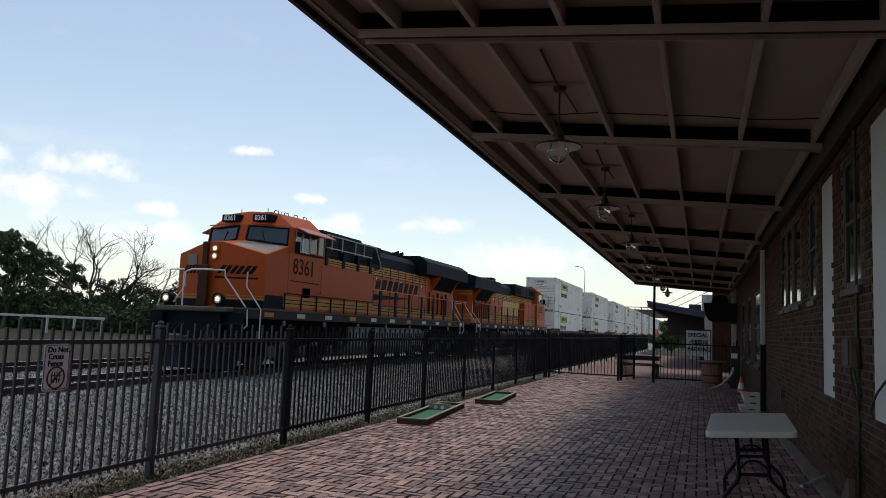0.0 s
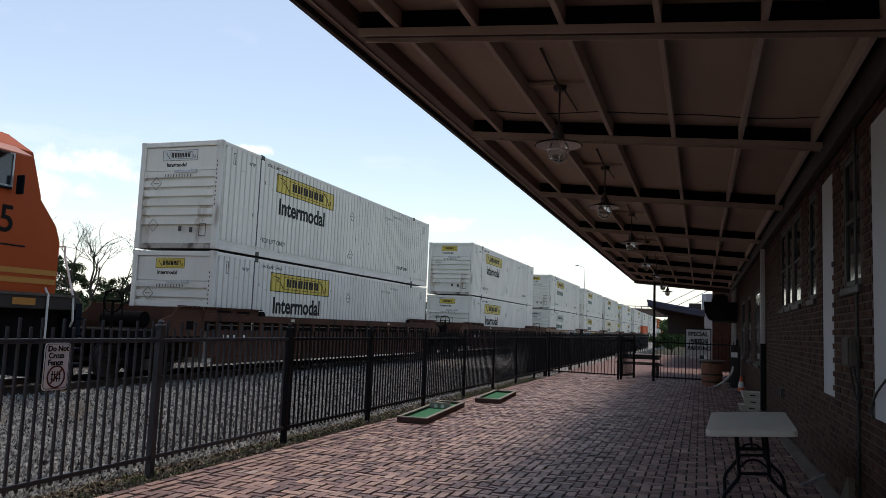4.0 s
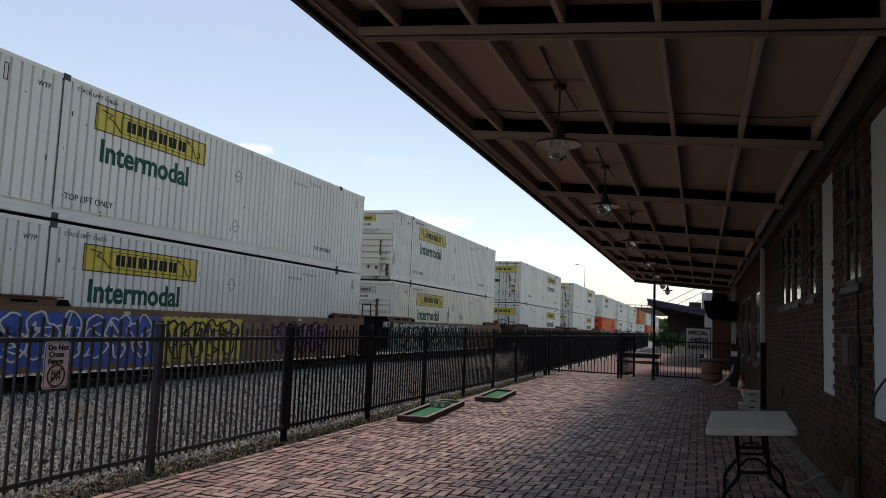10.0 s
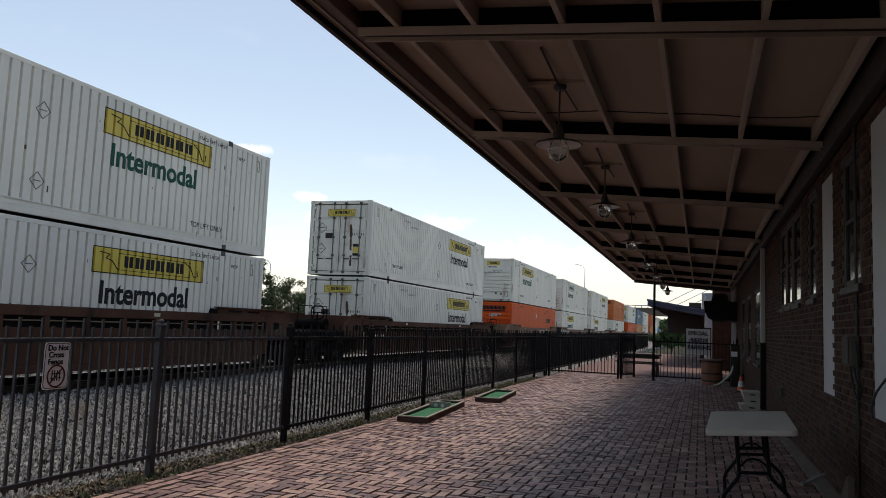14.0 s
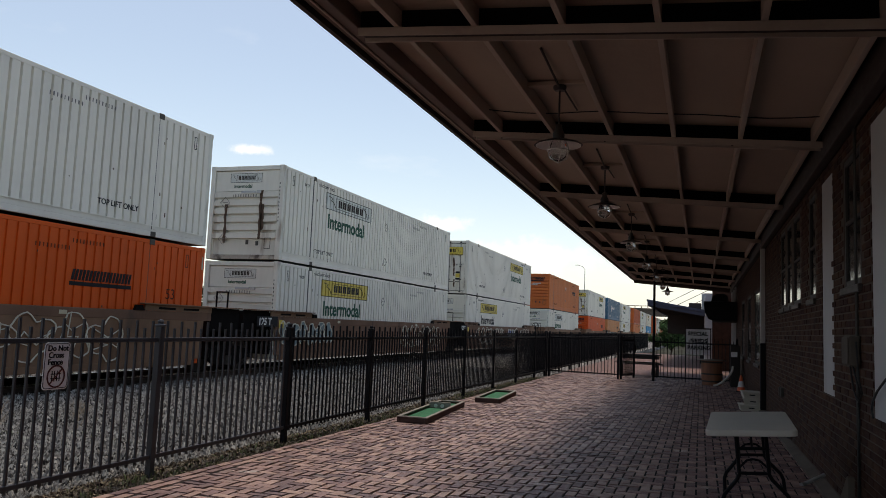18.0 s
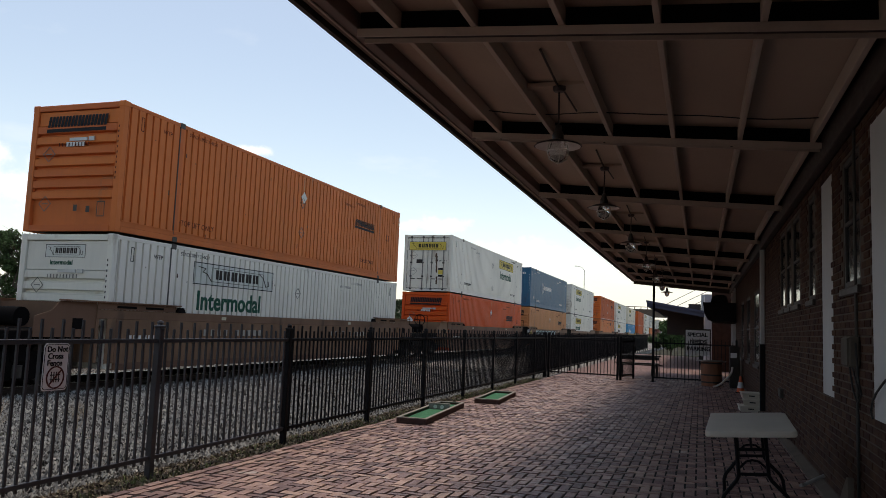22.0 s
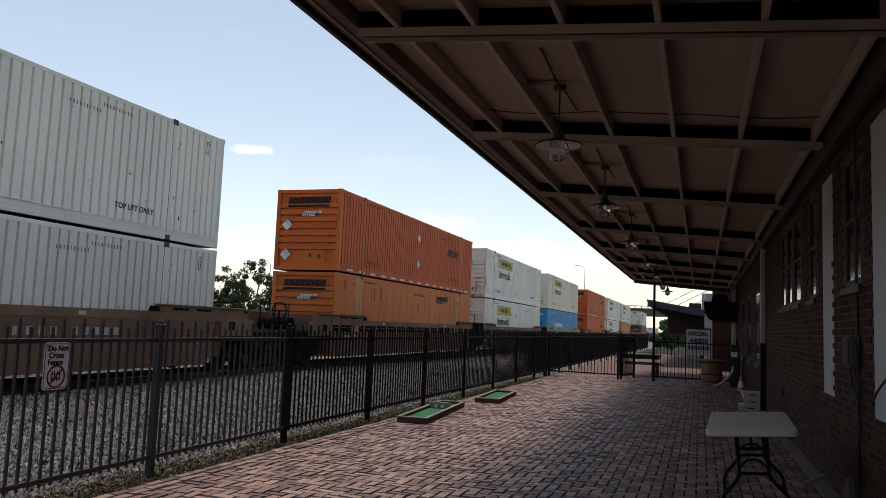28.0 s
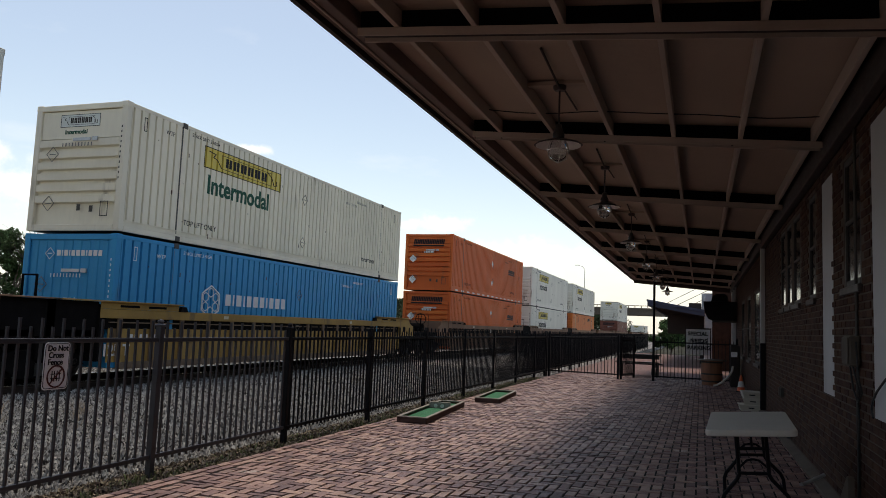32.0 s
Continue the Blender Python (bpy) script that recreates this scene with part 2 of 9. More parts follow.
# ---- materials ----
def mat(name, col, rough=0.6, metal=0.0, var=0.2, scale=2.0, fine=30.0, bump=0.15, stretch=(1, 1, 1), dirt=None, dirt_amt=0.0,
        dirt_scale=1.5, own=0.0, island=0.0, coat=0.0, spec=0.5, bump_dist=0.01):
    """A painted, worn or grained surface: two scales of variation, a stain colour, relief, and a shade of its own for each piece."""
    m = bpy.data.materials.new(name)
    m.use_nodes = True
    n, l = m.node_tree.nodes, m.node_tree.links
    bsdf = n["Principled BSDF"]
    tc, mp = n.new("ShaderNodeTexCoord"), n.new("ShaderNodeMapping")
    mp.inputs["Scale"].default_value = stretch
    l.new(tc.outputs["Object"], mp.inputs["Vector"])

    def noise_of(s, detail=4, vec=None):
        t = n.new("ShaderNodeTexNoise")
        t.inputs["Scale"].default_value, t.inputs["Detail"].default_value = s, detail
        l.new(vec or mp.outputs[0], t.inputs["Vector"])
        return t.outputs["Fac"]

    def blend(f, a, b, kind="MIX"):
        x = n.new("ShaderNodeMix")
        x.data_type, x.blend_type = "RGBA", kind
        for s, v in (("Factor", f), ("A", a), ("B", b)):
            if isinstance(v, (int, float)):
                x.inputs[s].default_value = v
            elif isinstance(v, tuple):
                x.inputs[s].default_value = (*v[:3], 1)
            else:
                l.new(v, x.inputs[s])
        return x.outputs["Result"]

    def steps(f, lo, hi):
        r = n.new("ShaderNodeMapRange")
        r.inputs["From Min"].default_value, r.inputs["From Max"].default_value = lo, hi
        l.new(f, r.inputs["Value"])
        return r.outputs[0]

    big, small = noise_of(scale), noise_of(fine, 3)
    dark, light = tuple(c * (1 - var) for c in col), tuple(min(1, c * (1 + var)) for c in col)
    c = blend(steps(big, 0.3, 0.7), dark, light)
    c = blend(steps(small, 0.3, 0.7), c, tuple(min(1, x * (1 + var * 0.6)) for x in col)) if var > 0 else c
    if var > 0:
        c = blend(0.55, c, blend(steps(big, 0.3, 0.7), dark, light))
    if dirt:
        c = blend(steps(noise_of(dirt_scale, 6), 0.72 - dirt_amt, 0.78 - dirt_amt * 0.5), c, dirt)
    if own > 0 or island > 0:
        src = n.new("ShaderNodeObjectInfo").outputs["Random"] if own > 0 else n.new("ShaderNodeNewGeometry").outputs["Random Per Island"]
        amt = own or island
        hsv = n.new("ShaderNodeHueSaturation")
        r = n.new("ShaderNodeMapRange")
        r.inputs["To Min"].default_value, r.inputs["To Max"].default_value = 1 - amt, 1 + amt
        l.new(src, r.inputs["Value"])
        l.new(r.outputs[0], hsv.inputs["Value"])
        r2 = n.new("ShaderNodeMapRange")
        r2.inputs["To Min"].default_value, r2.inputs["To Max"].default_value = 0.5 - amt * 0.04, 0.5 + amt * 0.04
        l.new(src, r2.inputs["Value"])
        l.new(r2.outputs[0], hsv.inputs["Hue"])
        l.new(c, hsv.inputs["Color"])
        c = hsv.outputs[0]
    l.new(c, bsdf.inputs["Base Color"])
    rr = n.new("ShaderNodeMapRange")
    rr.inputs["To Min"].default_value, rr.inputs["To Max"].default_value = max(0.03, rough - 0.12), min(1, rough + 0.12)
    l.new(small, rr.inputs["Value"])
    l.new(rr.outputs[0], bsdf.inputs["Roughness"])
    bsdf.inputs["Metallic"].default_value = metal
    bsdf.inputs["Specular IOR Level"].default_value = spec
    bsdf.inputs["Coat Weight"].default_value = coat
    if bump > 0:
        b = n.new("ShaderNodeBump")
        b.inputs["Strength"].default_value, b.inputs["Distance"].default_value = bump, bump_dist
        l.new(small, b.inputs["Height"])
        l.new(b.outputs[0], bsdf.inputs["Normal"])
    return m


def glow(name, col, strength):
    m = bpy.data.materials.new(name)
    m.use_nodes = True
    b = m.node_tree.nodes["Principled BSDF"]
    b.inputs["Base Color"].default_value = (*col, 1)
    b.inputs["Emission Color"].default_value, b.inputs["Emission Strength"].default_value = (*col, 1), strength
    return m


def glass_mat(name, tint=(0.9, 0.95, 0.95), rough=0.02):
    m = bpy.data.materials.new(name)
    m.use_nodes = True
    b = m.node_tree.nodes["Principled BSDF"]
    b.inputs["Base Color"].default_value = (*tint, 1)
    b.inputs["Roughness"].default_value, b.inputs["Transmission Weight"].default_value, b.inputs["IOR"].default_value = rough, 1.0, 1.45
    return m


M_BRICK_PAVE = mat("paving_brick", (0.245, 0.139, 0.124), 0.55, spec=0.6, var=0.4, scale=5, fine=55, bump=0.9, island=0.55, dirt=(0.40, 0.33, 0.31), dirt_amt=0.09, dirt_scale=3)
M_BRICK_PAVE_ONE = mat("paving_brick_single", (0.245, 0.139, 0.124), 0.55, spec=0.6, var=0.4, scale=5, fine=55, bump=0.9, own=0.55, dirt=(0.40, 0.33, 0.31), dirt_amt=0.09, dirt_scale=3)
M_SAND = mat("joint_sand", (0.012, 0.010, 0.009), 0.95, var=0.3, scale=8, fine=120, bump=0.5)
M_BRICK_WALL = mat("wall_brick", (0.060, 0.026, 0.017), 0.85, spec=0.2, var=0.3, scale=5, fine=70, bump=0.4, island=0.35)
M_BRICK_WALL_ONE = mat("wall_brick_single", (0.060, 0.026, 0.017), 0.85, spec=0.2, var=0.3, scale=5, fine=70, bump=0.4, own=0.35)
M_MORTAR = mat("mortar", (0.105, 0.080, 0.064), 0.9, spec=0.2, var=0.2, scale=6, fine=90, bump=0.4)
M_WHITEWALL = mat("white_painted_panel", (0.52, 0.52, 0.52), 0.7, var=0.08, scale=2, fine=40, bump=0.15)
M_CONCRETE = mat("concrete", (0.13, 0.105, 0.085), 0.85, spec=0.2, var=0.25, scale=3, fine=60, bump=0.3)
M_WOOD_DARK = mat("brown_painted_beam", (0.16, 0.115, 0.10), 0.6, var=0.25, scale=1.5, fine=25, stretch=(1, 0.3, 1), bump=0.2)
M_SOFFIT = mat("tan_painted_soffit", (0.41, 0.325, 0.255), 0.7, var=0.15, scale=1.2, fine=30, stretch=(1, 0.4, 1), bump=0.1)
M_JOIST = mat("taupe_painted_joist", (0.46, 0.385, 0.32), 0.6, var=0.2, scale=1.5, fine=25, stretch=(1, 0.3, 1), bump=0.15)
M_FASCIA = mat("brown_fascia_and_shade", (0.036, 0.025, 0.021), 0.6, var=0.2, scale=1.5, fine=25, stretch=(1, 0.3, 1), bump=0.15)
# lighter copy of the black coat, with sky light put into its grey
M_IRON_GREY = mat("sky_sheen_powder_coat", (0.045, 0.047, 0.054), 0.42, spec=0.5, var=0.3, scale=3, fine=60, bump=0.08)
M_BLACK_IRON = mat("black_powder_coat", (0.006, 0.006, 0.008), 0.55, spec=0.18, var=0.3, scale=3, fine=60, bump=0.08)


def gravel_mat():
    """Crushed stone: every stone a shade of its own, dark gaps between them."""
    m = bpy.data.materials.new("ballast_stone")
    m.use_nodes = True
    n, l = m.node_tree.nodes, m.node_tree.links
    bsdf = n["Principled BSDF"]
    tc = n.new("ShaderNodeTexCoord")
    cell, gap = n.new("ShaderNodeTexVoronoi"), n.new("ShaderNodeTexVoronoi")
    gap.feature = "DISTANCE_TO_EDGE"
    for v in (cell, gap):
        v.inputs["Scale"].default_value = 19
        l.new(tc.outputs["Object"], v.inputs["Vector"])
    sep = n.new("ShaderNodeSeparateColor")
    l.new(cell.outputs["Color"], sep.inputs[0])
    ramp = n.new("ShaderNodeValToRGB")
    ramp.color_ramp.elements[0].color, ramp.color_ramp.elements[1].color = (0.05, 0.046, 0.042, 1), (0.52, 0.50, 0.48, 1)
    l.new(sep.outputs[0], ramp.inputs[0])
    edge = n.new("ShaderNodeMapRange")
    edge.inputs["From Max"].default_value, edge.inputs["To Min"].default_value = 0.16, 0.12
    l.new(gap.outputs["Distance"], edge.inputs["Value"])
    mul = n.new("ShaderNodeMix")
    mul.data_type, mul.blend_type = "RGBA", "MULTIPLY"
    mul.inputs["Factor"].default_value = 1.0
    l.new(ramp.outputs[0], mul.inputs["A"]), l.new(edge.outputs[0], mul.inputs["B"])
    l.new(mul.outputs["Result"], bsdf.inputs["Base Color"])
    bump = n.new("ShaderNodeBump")
    bump.inputs["Strength"].default_value, bump.inputs["Distance"].default_value = 0.8, 0.03
    l.new(gap.outputs["Distance"], bump.inputs["Height"])
    l.new(bump.outputs[0], bsdf.inputs["Normal"])
    bsdf.inputs["Roughness"].default_value, bsdf.inputs["Specular IOR Level"].default_value = 0.9, 0.2
    return m


M_GRAVEL = gravel_mat()
M_STONES = mat("loose_ballast", (0.250, 0.240, 0.226), 0.9, var=0.3, scale=9, fine=60, bump=0.3, island=0.97, spec=0.2)
M_LITTER = mat("dry_leaf_litter", (0.17, 0.135, 0.105), 0.9, var=0.3, scale=9, fine=60, bump=0.2, island=0.9, spec=0.15)
M_EARTH = mat("dry_earth", (0.06, 0.052, 0.042), 0.95, var=0.4, scale=1.5, fine=30, bump=0.5)
M_GRASS = mat("grass_blade", (0.13, 0.15, 0.06), 0.8, var=0.4, scale=3, fine=20, bump=0, island=0.45)
M_STRAW = mat("dead_twig", (0.34, 0.28, 0.21), 0.85, var=0.3, scale=8, fine=30, bump=0.1)
M_FIELD = mat("dry_grass_field", (0.045, 0.045, 0.034), 0.95, var=0.4, scale=0.15, fine=4, bump=0.3, spec=0.02)
M_RAIL = mat("rusted_rail", (0.05, 0.034, 0.027), 0.6, metal=0.3, var=0.3, scale=3, fine=40, bump=0.2)
M_RAILTOP = mat("polished_rail_head", (0.55, 0.55, 0.56), 0.28, metal=0.9, var=0.1, scale=3, fine=40, bump=0.02)
M_TIE = mat("creosoted_tie", (0.09, 0.07, 0.055), 0.9, var=0.4, scale=3, fine=30, stretch=(0.3, 1, 1), bump=0.4)
M_WHITE = mat("white_container_paint", (0.80, 0.765, 0.685), 0.5, spec=0.3, var=0.10, scale=0.7, fine=12, stretch=(1, 1, 0.25), bump=0.05, own=0.06, dirt=(0.40, 0.37, 0.33), dirt_amt=0.05, dirt_scale=2.2)
M_CREAMBOX = mat("yellowed_white_container_paint", (0.78, 0.71, 0.575), 0.55, spec=0.25, var=0.12, scale=0.7, fine=12, stretch=(1, 1, 0.25), bump=0.05, own=0.05, dirt=(0.42, 0.36, 0.28), dirt_amt=0.08, dirt_scale=2.2)
M_WHITE_END = mat("white_end_paint", (0.73, 0.71, 0.635), 0.5, var=0.12, scale=0.9, fine=12, stretch=(1, 1, 0.25), bump=0.05, own=0.06, dirt=(0.40, 0.34, 0.27), dirt_amt=0.14, dirt_scale=2.5)
M_ORANGE = mat("orange_container_paint", (0.66, 0.082, 0.010), 0.55, spec=0.25, var=0.12, scale=0.7, fine=12, stretch=(1, 1, 0.25), bump=0.05, own=0.08, dirt=(0.36, 0.12, 0.05), dirt_amt=0.05, dirt_scale=2.2)
M_ORANGE_OLD = mat("faded_orange_paint", (0.60, 0.155, 0.042), 0.6, spec=0.25, var=0.15, scale=0.7, fine=12, stretch=(1, 1, 0.25), bump=0.05, own=0.10, dirt=(0.33, 0.15, 0.08), dirt_amt=0.07, dirt_scale=2.2)
M_ORANGE_MID = mat("rusty_orange_paint", (0.62, 0.125, 0.028), 0.6, spec=0.25, var=0.15, scale=0.7, fine=12, stretch=(1, 1, 0.25), bump=0.05, own=0.10, dirt=(0.28, 0.10, 0.05), dirt_amt=0.07, dirt_scale=2.2)
M_BLUE_DARK = mat("deep_blue_paint", (0.018, 0.115, 0.22), 0.45, spec=0.3, var=0.15, scale=0.7, fine=12, stretch=(1, 1, 0.25), bump=0.05, dirt=(0.06, 0.10, 0.17), dirt_amt=0.05)
M_BLUE = mat("bright_blue_paint", (0.010, 0.27, 0.53), 0.5, spec=0.25, var=0.10, scale=0.7, fine=12, stretch=(1, 1, 0.25), bump=0.05, dirt=(0.05, 0.17, 0.33), dirt_amt=0.05)
M_TAN = mat("tan_orange_paint", (0.58, 0.25, 0.105), 0.6, spec=0.25, var=0.15, scale=0.7, fine=12, stretch=(1, 1, 0.25), bump=0.05, dirt=(0.33, 0.17, 0.09), dirt_amt=0.07, dirt_scale=2.2)
M_STAIN = mat("rust_run", (0.085, 0.05, 0.033), 0.85, var=0.4, scale=6, fine=30, stretch=(1, 1, 0.3), bump=0.1)
M_RUSTBOX = mat("rust_red_paint", (0.19, 0.055, 0.035), 0.6, var=0.2, scale=0.7, fine=12, bump=0.05)
M_YELLOW = mat("yellow_decal", (0.66, 0.50, 0.075), 0.45, var=0.08, scale=1.5, fine=15, bump=0)
M_PALE = mat("pale_decal", (0.62, 0.64, 0.60), 0.45, var=0.06, scale=1.5, fine=15, bump=0)
M_INK = mat("black_decal", (0.016, 0.018, 0.022), 0.6, spec=0.12, var=0.1, bump=0)
M_INK_GREEN = mat("green_decal", (0.010, 0.085, 0.055), 0.6, spec=0.15, var=0.1, bump=0)
M_INK_RUST = mat("faded_dark_red_decal", (0.10, 0.025, 0.012), 0.65, spec=0.12, var=0.2, bump=0)
M_INK_WHITE = mat("white_decal", (0.72, 0.72, 0.70), 0.5, var=0.05, bump=0)
M_CASTING = mat("dark_steel_casting", (0.06, 0.055, 0.05), 0.6, metal=0.4, var=0.3, scale=5, fine=40, bump=0.2)
M_GRIME = mat("grimy_white_sill", (0.42, 0.38, 0.32), 0.7, var=0.3, scale=2, fine=14, bump=0.08, dirt=(0.10, 0.08, 0.065), dirt_amt=0.22, dirt_scale=3)
M_CARBROWN = mat("oxide_brown_car_paint", (0.190, 0.107, 0.068), 0.8, spec=0.25, var=0.25, scale=1.2, fine=20, stretch=(1, 1, 0.4), bump=0.15, own=0.15, dirt=(0.09, 0.06, 0.045), dirt_amt=0.12, dirt_scale=1.5)
M_CARRUST = mat("dark_rust_car_paint", (0.085, 0.040, 0.026), 0.85, spec=0.15, var=0.3, scale=1.2, fine=20, stretch=(1, 1, 0.4), bump=0.15, dirt=(0.03, 0.02, 0.016), dirt_amt=0.15, dirt_scale=1.5)
M_CARYELLOW = mat("weathered_yellow_car_paint", (0.34, 0.20, 0.05), 0.75, var=0.25, scale=1.2, fine=20, stretch=(1, 1, 0.4), bump=0.15, dirt=(0.12, 0.08, 0.05), dirt_amt=0.15, dirt_scale=1.8)
# near-black, so that it also carries the shade beneath and between the cars
M_UNDER = mat("greasy_gear_and_shade", (0.008, 0.007, 0.007), 0.9, spec=0.05, var=0.35, scale=4, fine=40, bump=0.3)
M_WHEEL = mat("wheel_steel", (0.05, 0.043, 0.04), 0.6, metal=0.4, var=0.3, scale=5, fine=50, bump=0.1)
M_LOCO = mat("loco_orange_paint", (0.42, 0.072, 0.016), 0.5, spec=0.14, var=0.12, scale=0.8, fine=14, stretch=(1, 1, 0.3), bump=0.04, dirt=(0.20, 0.055, 0.022), dirt_amt=0.06, dirt_scale=1.8)
M_ROD = mat("dull_lock_rod", (0.16, 0.155, 0.15), 0.55, metal=0.3, var=0.2, bump=0.1)
M_CARDARK = mat("dusty_rusty_stake", (0.18, 0.125, 0.088), 0.85, spec=0.15, var=0.3, scale=2, fine=20, bump=0.15, own=0.15)
M_LOCOINK = mat("loco_black_mark", (0.012, 0.011, 0.010), 0.65, spec=0.08, var=0.2, bump=0)
M_FRAME_EDGE = mat("dusty_frame_edge", (0.10, 0.085, 0.07), 0.8, spec=0.2, var=0.3, scale=2, fine=25, bump=0.1)
M_SHADE = mat("faded_orange_sunshade", (0.42, 0.13, 0.07), 0.45, spec=0.4, var=0.1, bump=0.03)
M_NOSEPOST = mat("dark_brown_nose_post", (0.07, 0.020, 0.008), 0.6, spec=0.2, var=0.2, bump=0.05)
M_GREYRAIL = mat("pale_grey_catwalk_rail", (0.30, 0.29, 0.28), 0.5, var=0.15, bump=0.05)
M_LOCOYEL = mat("loco_yellow_stripe", (0.48, 0.22, 0.055), 0.6, spec=0.15, var=0.12, scale=0.8, fine=14, bump=0.03, dirt=(0.22, 0.13, 0.05), dirt_amt=0.08)
M_LOCOBLK = mat("loco_black_paint", (0.005, 0.008, 0.014), 0.65, spec=0.10, var=0.3, scale=1.5, fine=20, bump=0.08)
M_LOCOGREY = mat("dusty_grey_frame", (0.036, 0.030, 0.026), 0.75, spec=0.25, var=0.3, scale=1.5, fine=25, bump=0.12)
M_LOUVRE = mat("black_louvre_and_web_shade", (0.006, 0.006, 0.007), 0.85, spec=0.06, var=0.2, bump=0.1)
M_HANDRAIL = mat("white_handrail_paint", (0.62, 0.60, 0.56), 0.5, var=0.1, bump=0.05)
M_HANDRAIL_OR = mat("orange_handrail_paint", (0.42, 0.10, 0.03), 0.5, var=0.1, bump=0.05)
M_PANE_DARK = mat("cab_glass", (0.02, 0.03, 0.04), 0.06, var=0.05, bump=0, spec=0.8)
M_LAMP_ON = glow("headlight_glow", (1.0, 0.70, 0.46), 1.1)
M_NOSETOP = mat("glossy_grey_nose_top", (0.16, 0.155, 0.15), 0.3, var=0.1, bump=0.02, spec=0.7)
M_TANK = mat("dusty_tank_grey", (0.16, 0.15, 0.14), 0.75, var=0.35, scale=1.5, fine=25, bump=0.1, spec=0.2)
M_CREAM = mat("cream_yellow_mark", (0.60, 0.40, 0.14), 0.6, var=0.1, scale=2, fine=15, bump=0, spec=0.2)
M_REFLECT = mat("reflective_strip", (0.55, 0.50, 0.36), 0.3, var=0.1, bump=0)
M_RUBBER = mat("black_rubber", (0.018, 0.018, 0.018), 0.7, var=0.2, bump=0.1)
M_TURF = mat("green_turf", (0.02, 0.15, 0.07), 0.95, var=0.2, scale=5, fine=200, bump=0.5)
M_BOARD = mat("weathered_board", (0.25, 0.225, 0.20), 0.8, var=0.25, scale=2, fine=40, stretch=(1, 0.2, 1), bump=0.25)
M_SIGNRED = mat("dark_red_sign_ink", (0.09, 0.014, 0.012), 0.5, var=0.1, bump=0)
M_REDBOARD = mat("dull_brown_board", (0.075, 0.038, 0.030), 0.8, var=0.25, scale=2, fine=40, bump=0.2)
M_PLASTIC = mat("offwhite_plastic", (0.62, 0.58, 0.50), 0.5, var=0.06, scale=3, fine=60, bump=0.06)
M_GREYSTEEL = mat("dark_grey_steel_tube", (0.06, 0.06, 0.065), 0.4, metal=0.5, var=0.15, bump=0.05)
M_BARREL = mat("barrel_oak", (0.30, 0.13, 0.075), 0.75, var=0.3, scale=4, fine=30, stretch=(1, 1, 0.2), bump=0.3)
M_GALV = mat("galvanised_grey", (0.42, 0.43, 0.44), 0.45, metal=0.6, var=0.15, scale=4, fine=40, bump=0.06)
M_SIGN = mat("white_sign_sheet", (0.86, 0.87, 0.88), 0.5, var=0.06, scale=3, fine=30, bump=0.02)
M_LAMPSHADE = mat("dark_lamp_enamel", (0.05, 0.04, 0.038), 0.4, var=0.2, bump=0.05)
M_LAMPGLASS = glass_mat("clear_lamp_glass", (0.82, 0.84, 0.84))
M_ENAMEL = mat("white_lamp_enamel", (0.72, 0.70, 0.66), 0.4, var=0.1, scale=6, fine=30, bump=0.03)
M_WINDOW = mat("dark_window_pane", (0.02, 0.022, 0.024), 0.08, var=0.05, bump=0, spec=0.8)
M_FRAME_DARK = mat("dark_window_frame", (0.022, 0.018, 0.016), 0.6, var=0.2, bump=0.1)
M_BARK = mat("grey_bark", (0.12, 0.095, 0.075), 0.9, var=0.35, scale=5, fine=40, stretch=(1, 1, 0.3), bump=0.5)
M_BARK_DARK = mat("dark_dead_bark", (0.05, 0.042, 0.036), 0.9, var=0.35, scale=5, fine=40, stretch=(1, 1, 0.3), bump=0.5, spec=0.1)
M_BENCH = mat("dark_timber_paint", (0.035, 0.03, 0.027), 0.7, var=0.3, scale=4, fine=40, bump=0.2)
M_APRON = mat("far_paving_brick", (0.20, 0.115, 0.105), 0.8, spec=0.3, var=0.5, scale=7, fine=30, bump=0.8, dirt=(0.05, 0.035, 0.03), dirt_amt=0.22, dirt_scale=9)
M_LEAF = mat("broad_leaf", (0.058, 0.098, 0.036), 0.7, spec=0.2, var=0.35, scale=0.8, fine=6, bump=0, island=0.5)
M_LEAF_FAR = mat("hazy_leaf", (0.062, 0.085, 0.044), 0.8, spec=0.1, var=0.3, scale=0.8, fine=6, bump=0, island=0.4)
M_BLUEFASCIA = mat("slate_blue_fascia", (0.055, 0.065, 0.11), 0.5, var=0.15, scale=2, fine=20, bump=0.05)
M_CONE = mat("orange_cone", (0.75, 0.12, 0.03), 0.5, var=0.1, bump=0.03)
M_HOSE = mat("white_hose", (0.62, 0.60, 0.55), 0.5, var=0.1, bump=0.05)
M_BLUEGRAF = mat("blue_graffiti_paint", (0.03, 0.09, 0.33), 0.5, var=0.3, scale=4, fine=15, bump=0)
M_WHITEGRAF = mat("white_graffiti_paint", (0.60, 0.57, 0.48), 0.5, var=0.2, scale=4, fine=15, bump=0)
M_PALEGRAF = mat("pale_teal_graffiti_paint", (0.30, 0.42, 0.43), 0.5, var=0.3, scale=3, fine=15, bump=0)
M_GREYGRAF = mat("pale_grey_graffiti_paint", (0.52, 0.51, 0.48), 0.55, var=0.25, scale=2, fine=15, bump=0)
M_DULLWHITE = mat("dull_white_stencil", (0.38, 0.36, 0.32), 0.7, var=0.3, scale=4, fine=20, bump=0)
M_TEALGRAF = mat("teal_graffiti_paint", (0.17, 0.235, 0.25), 0.5, var=0.5, scale=2, fine=15, bump=0)
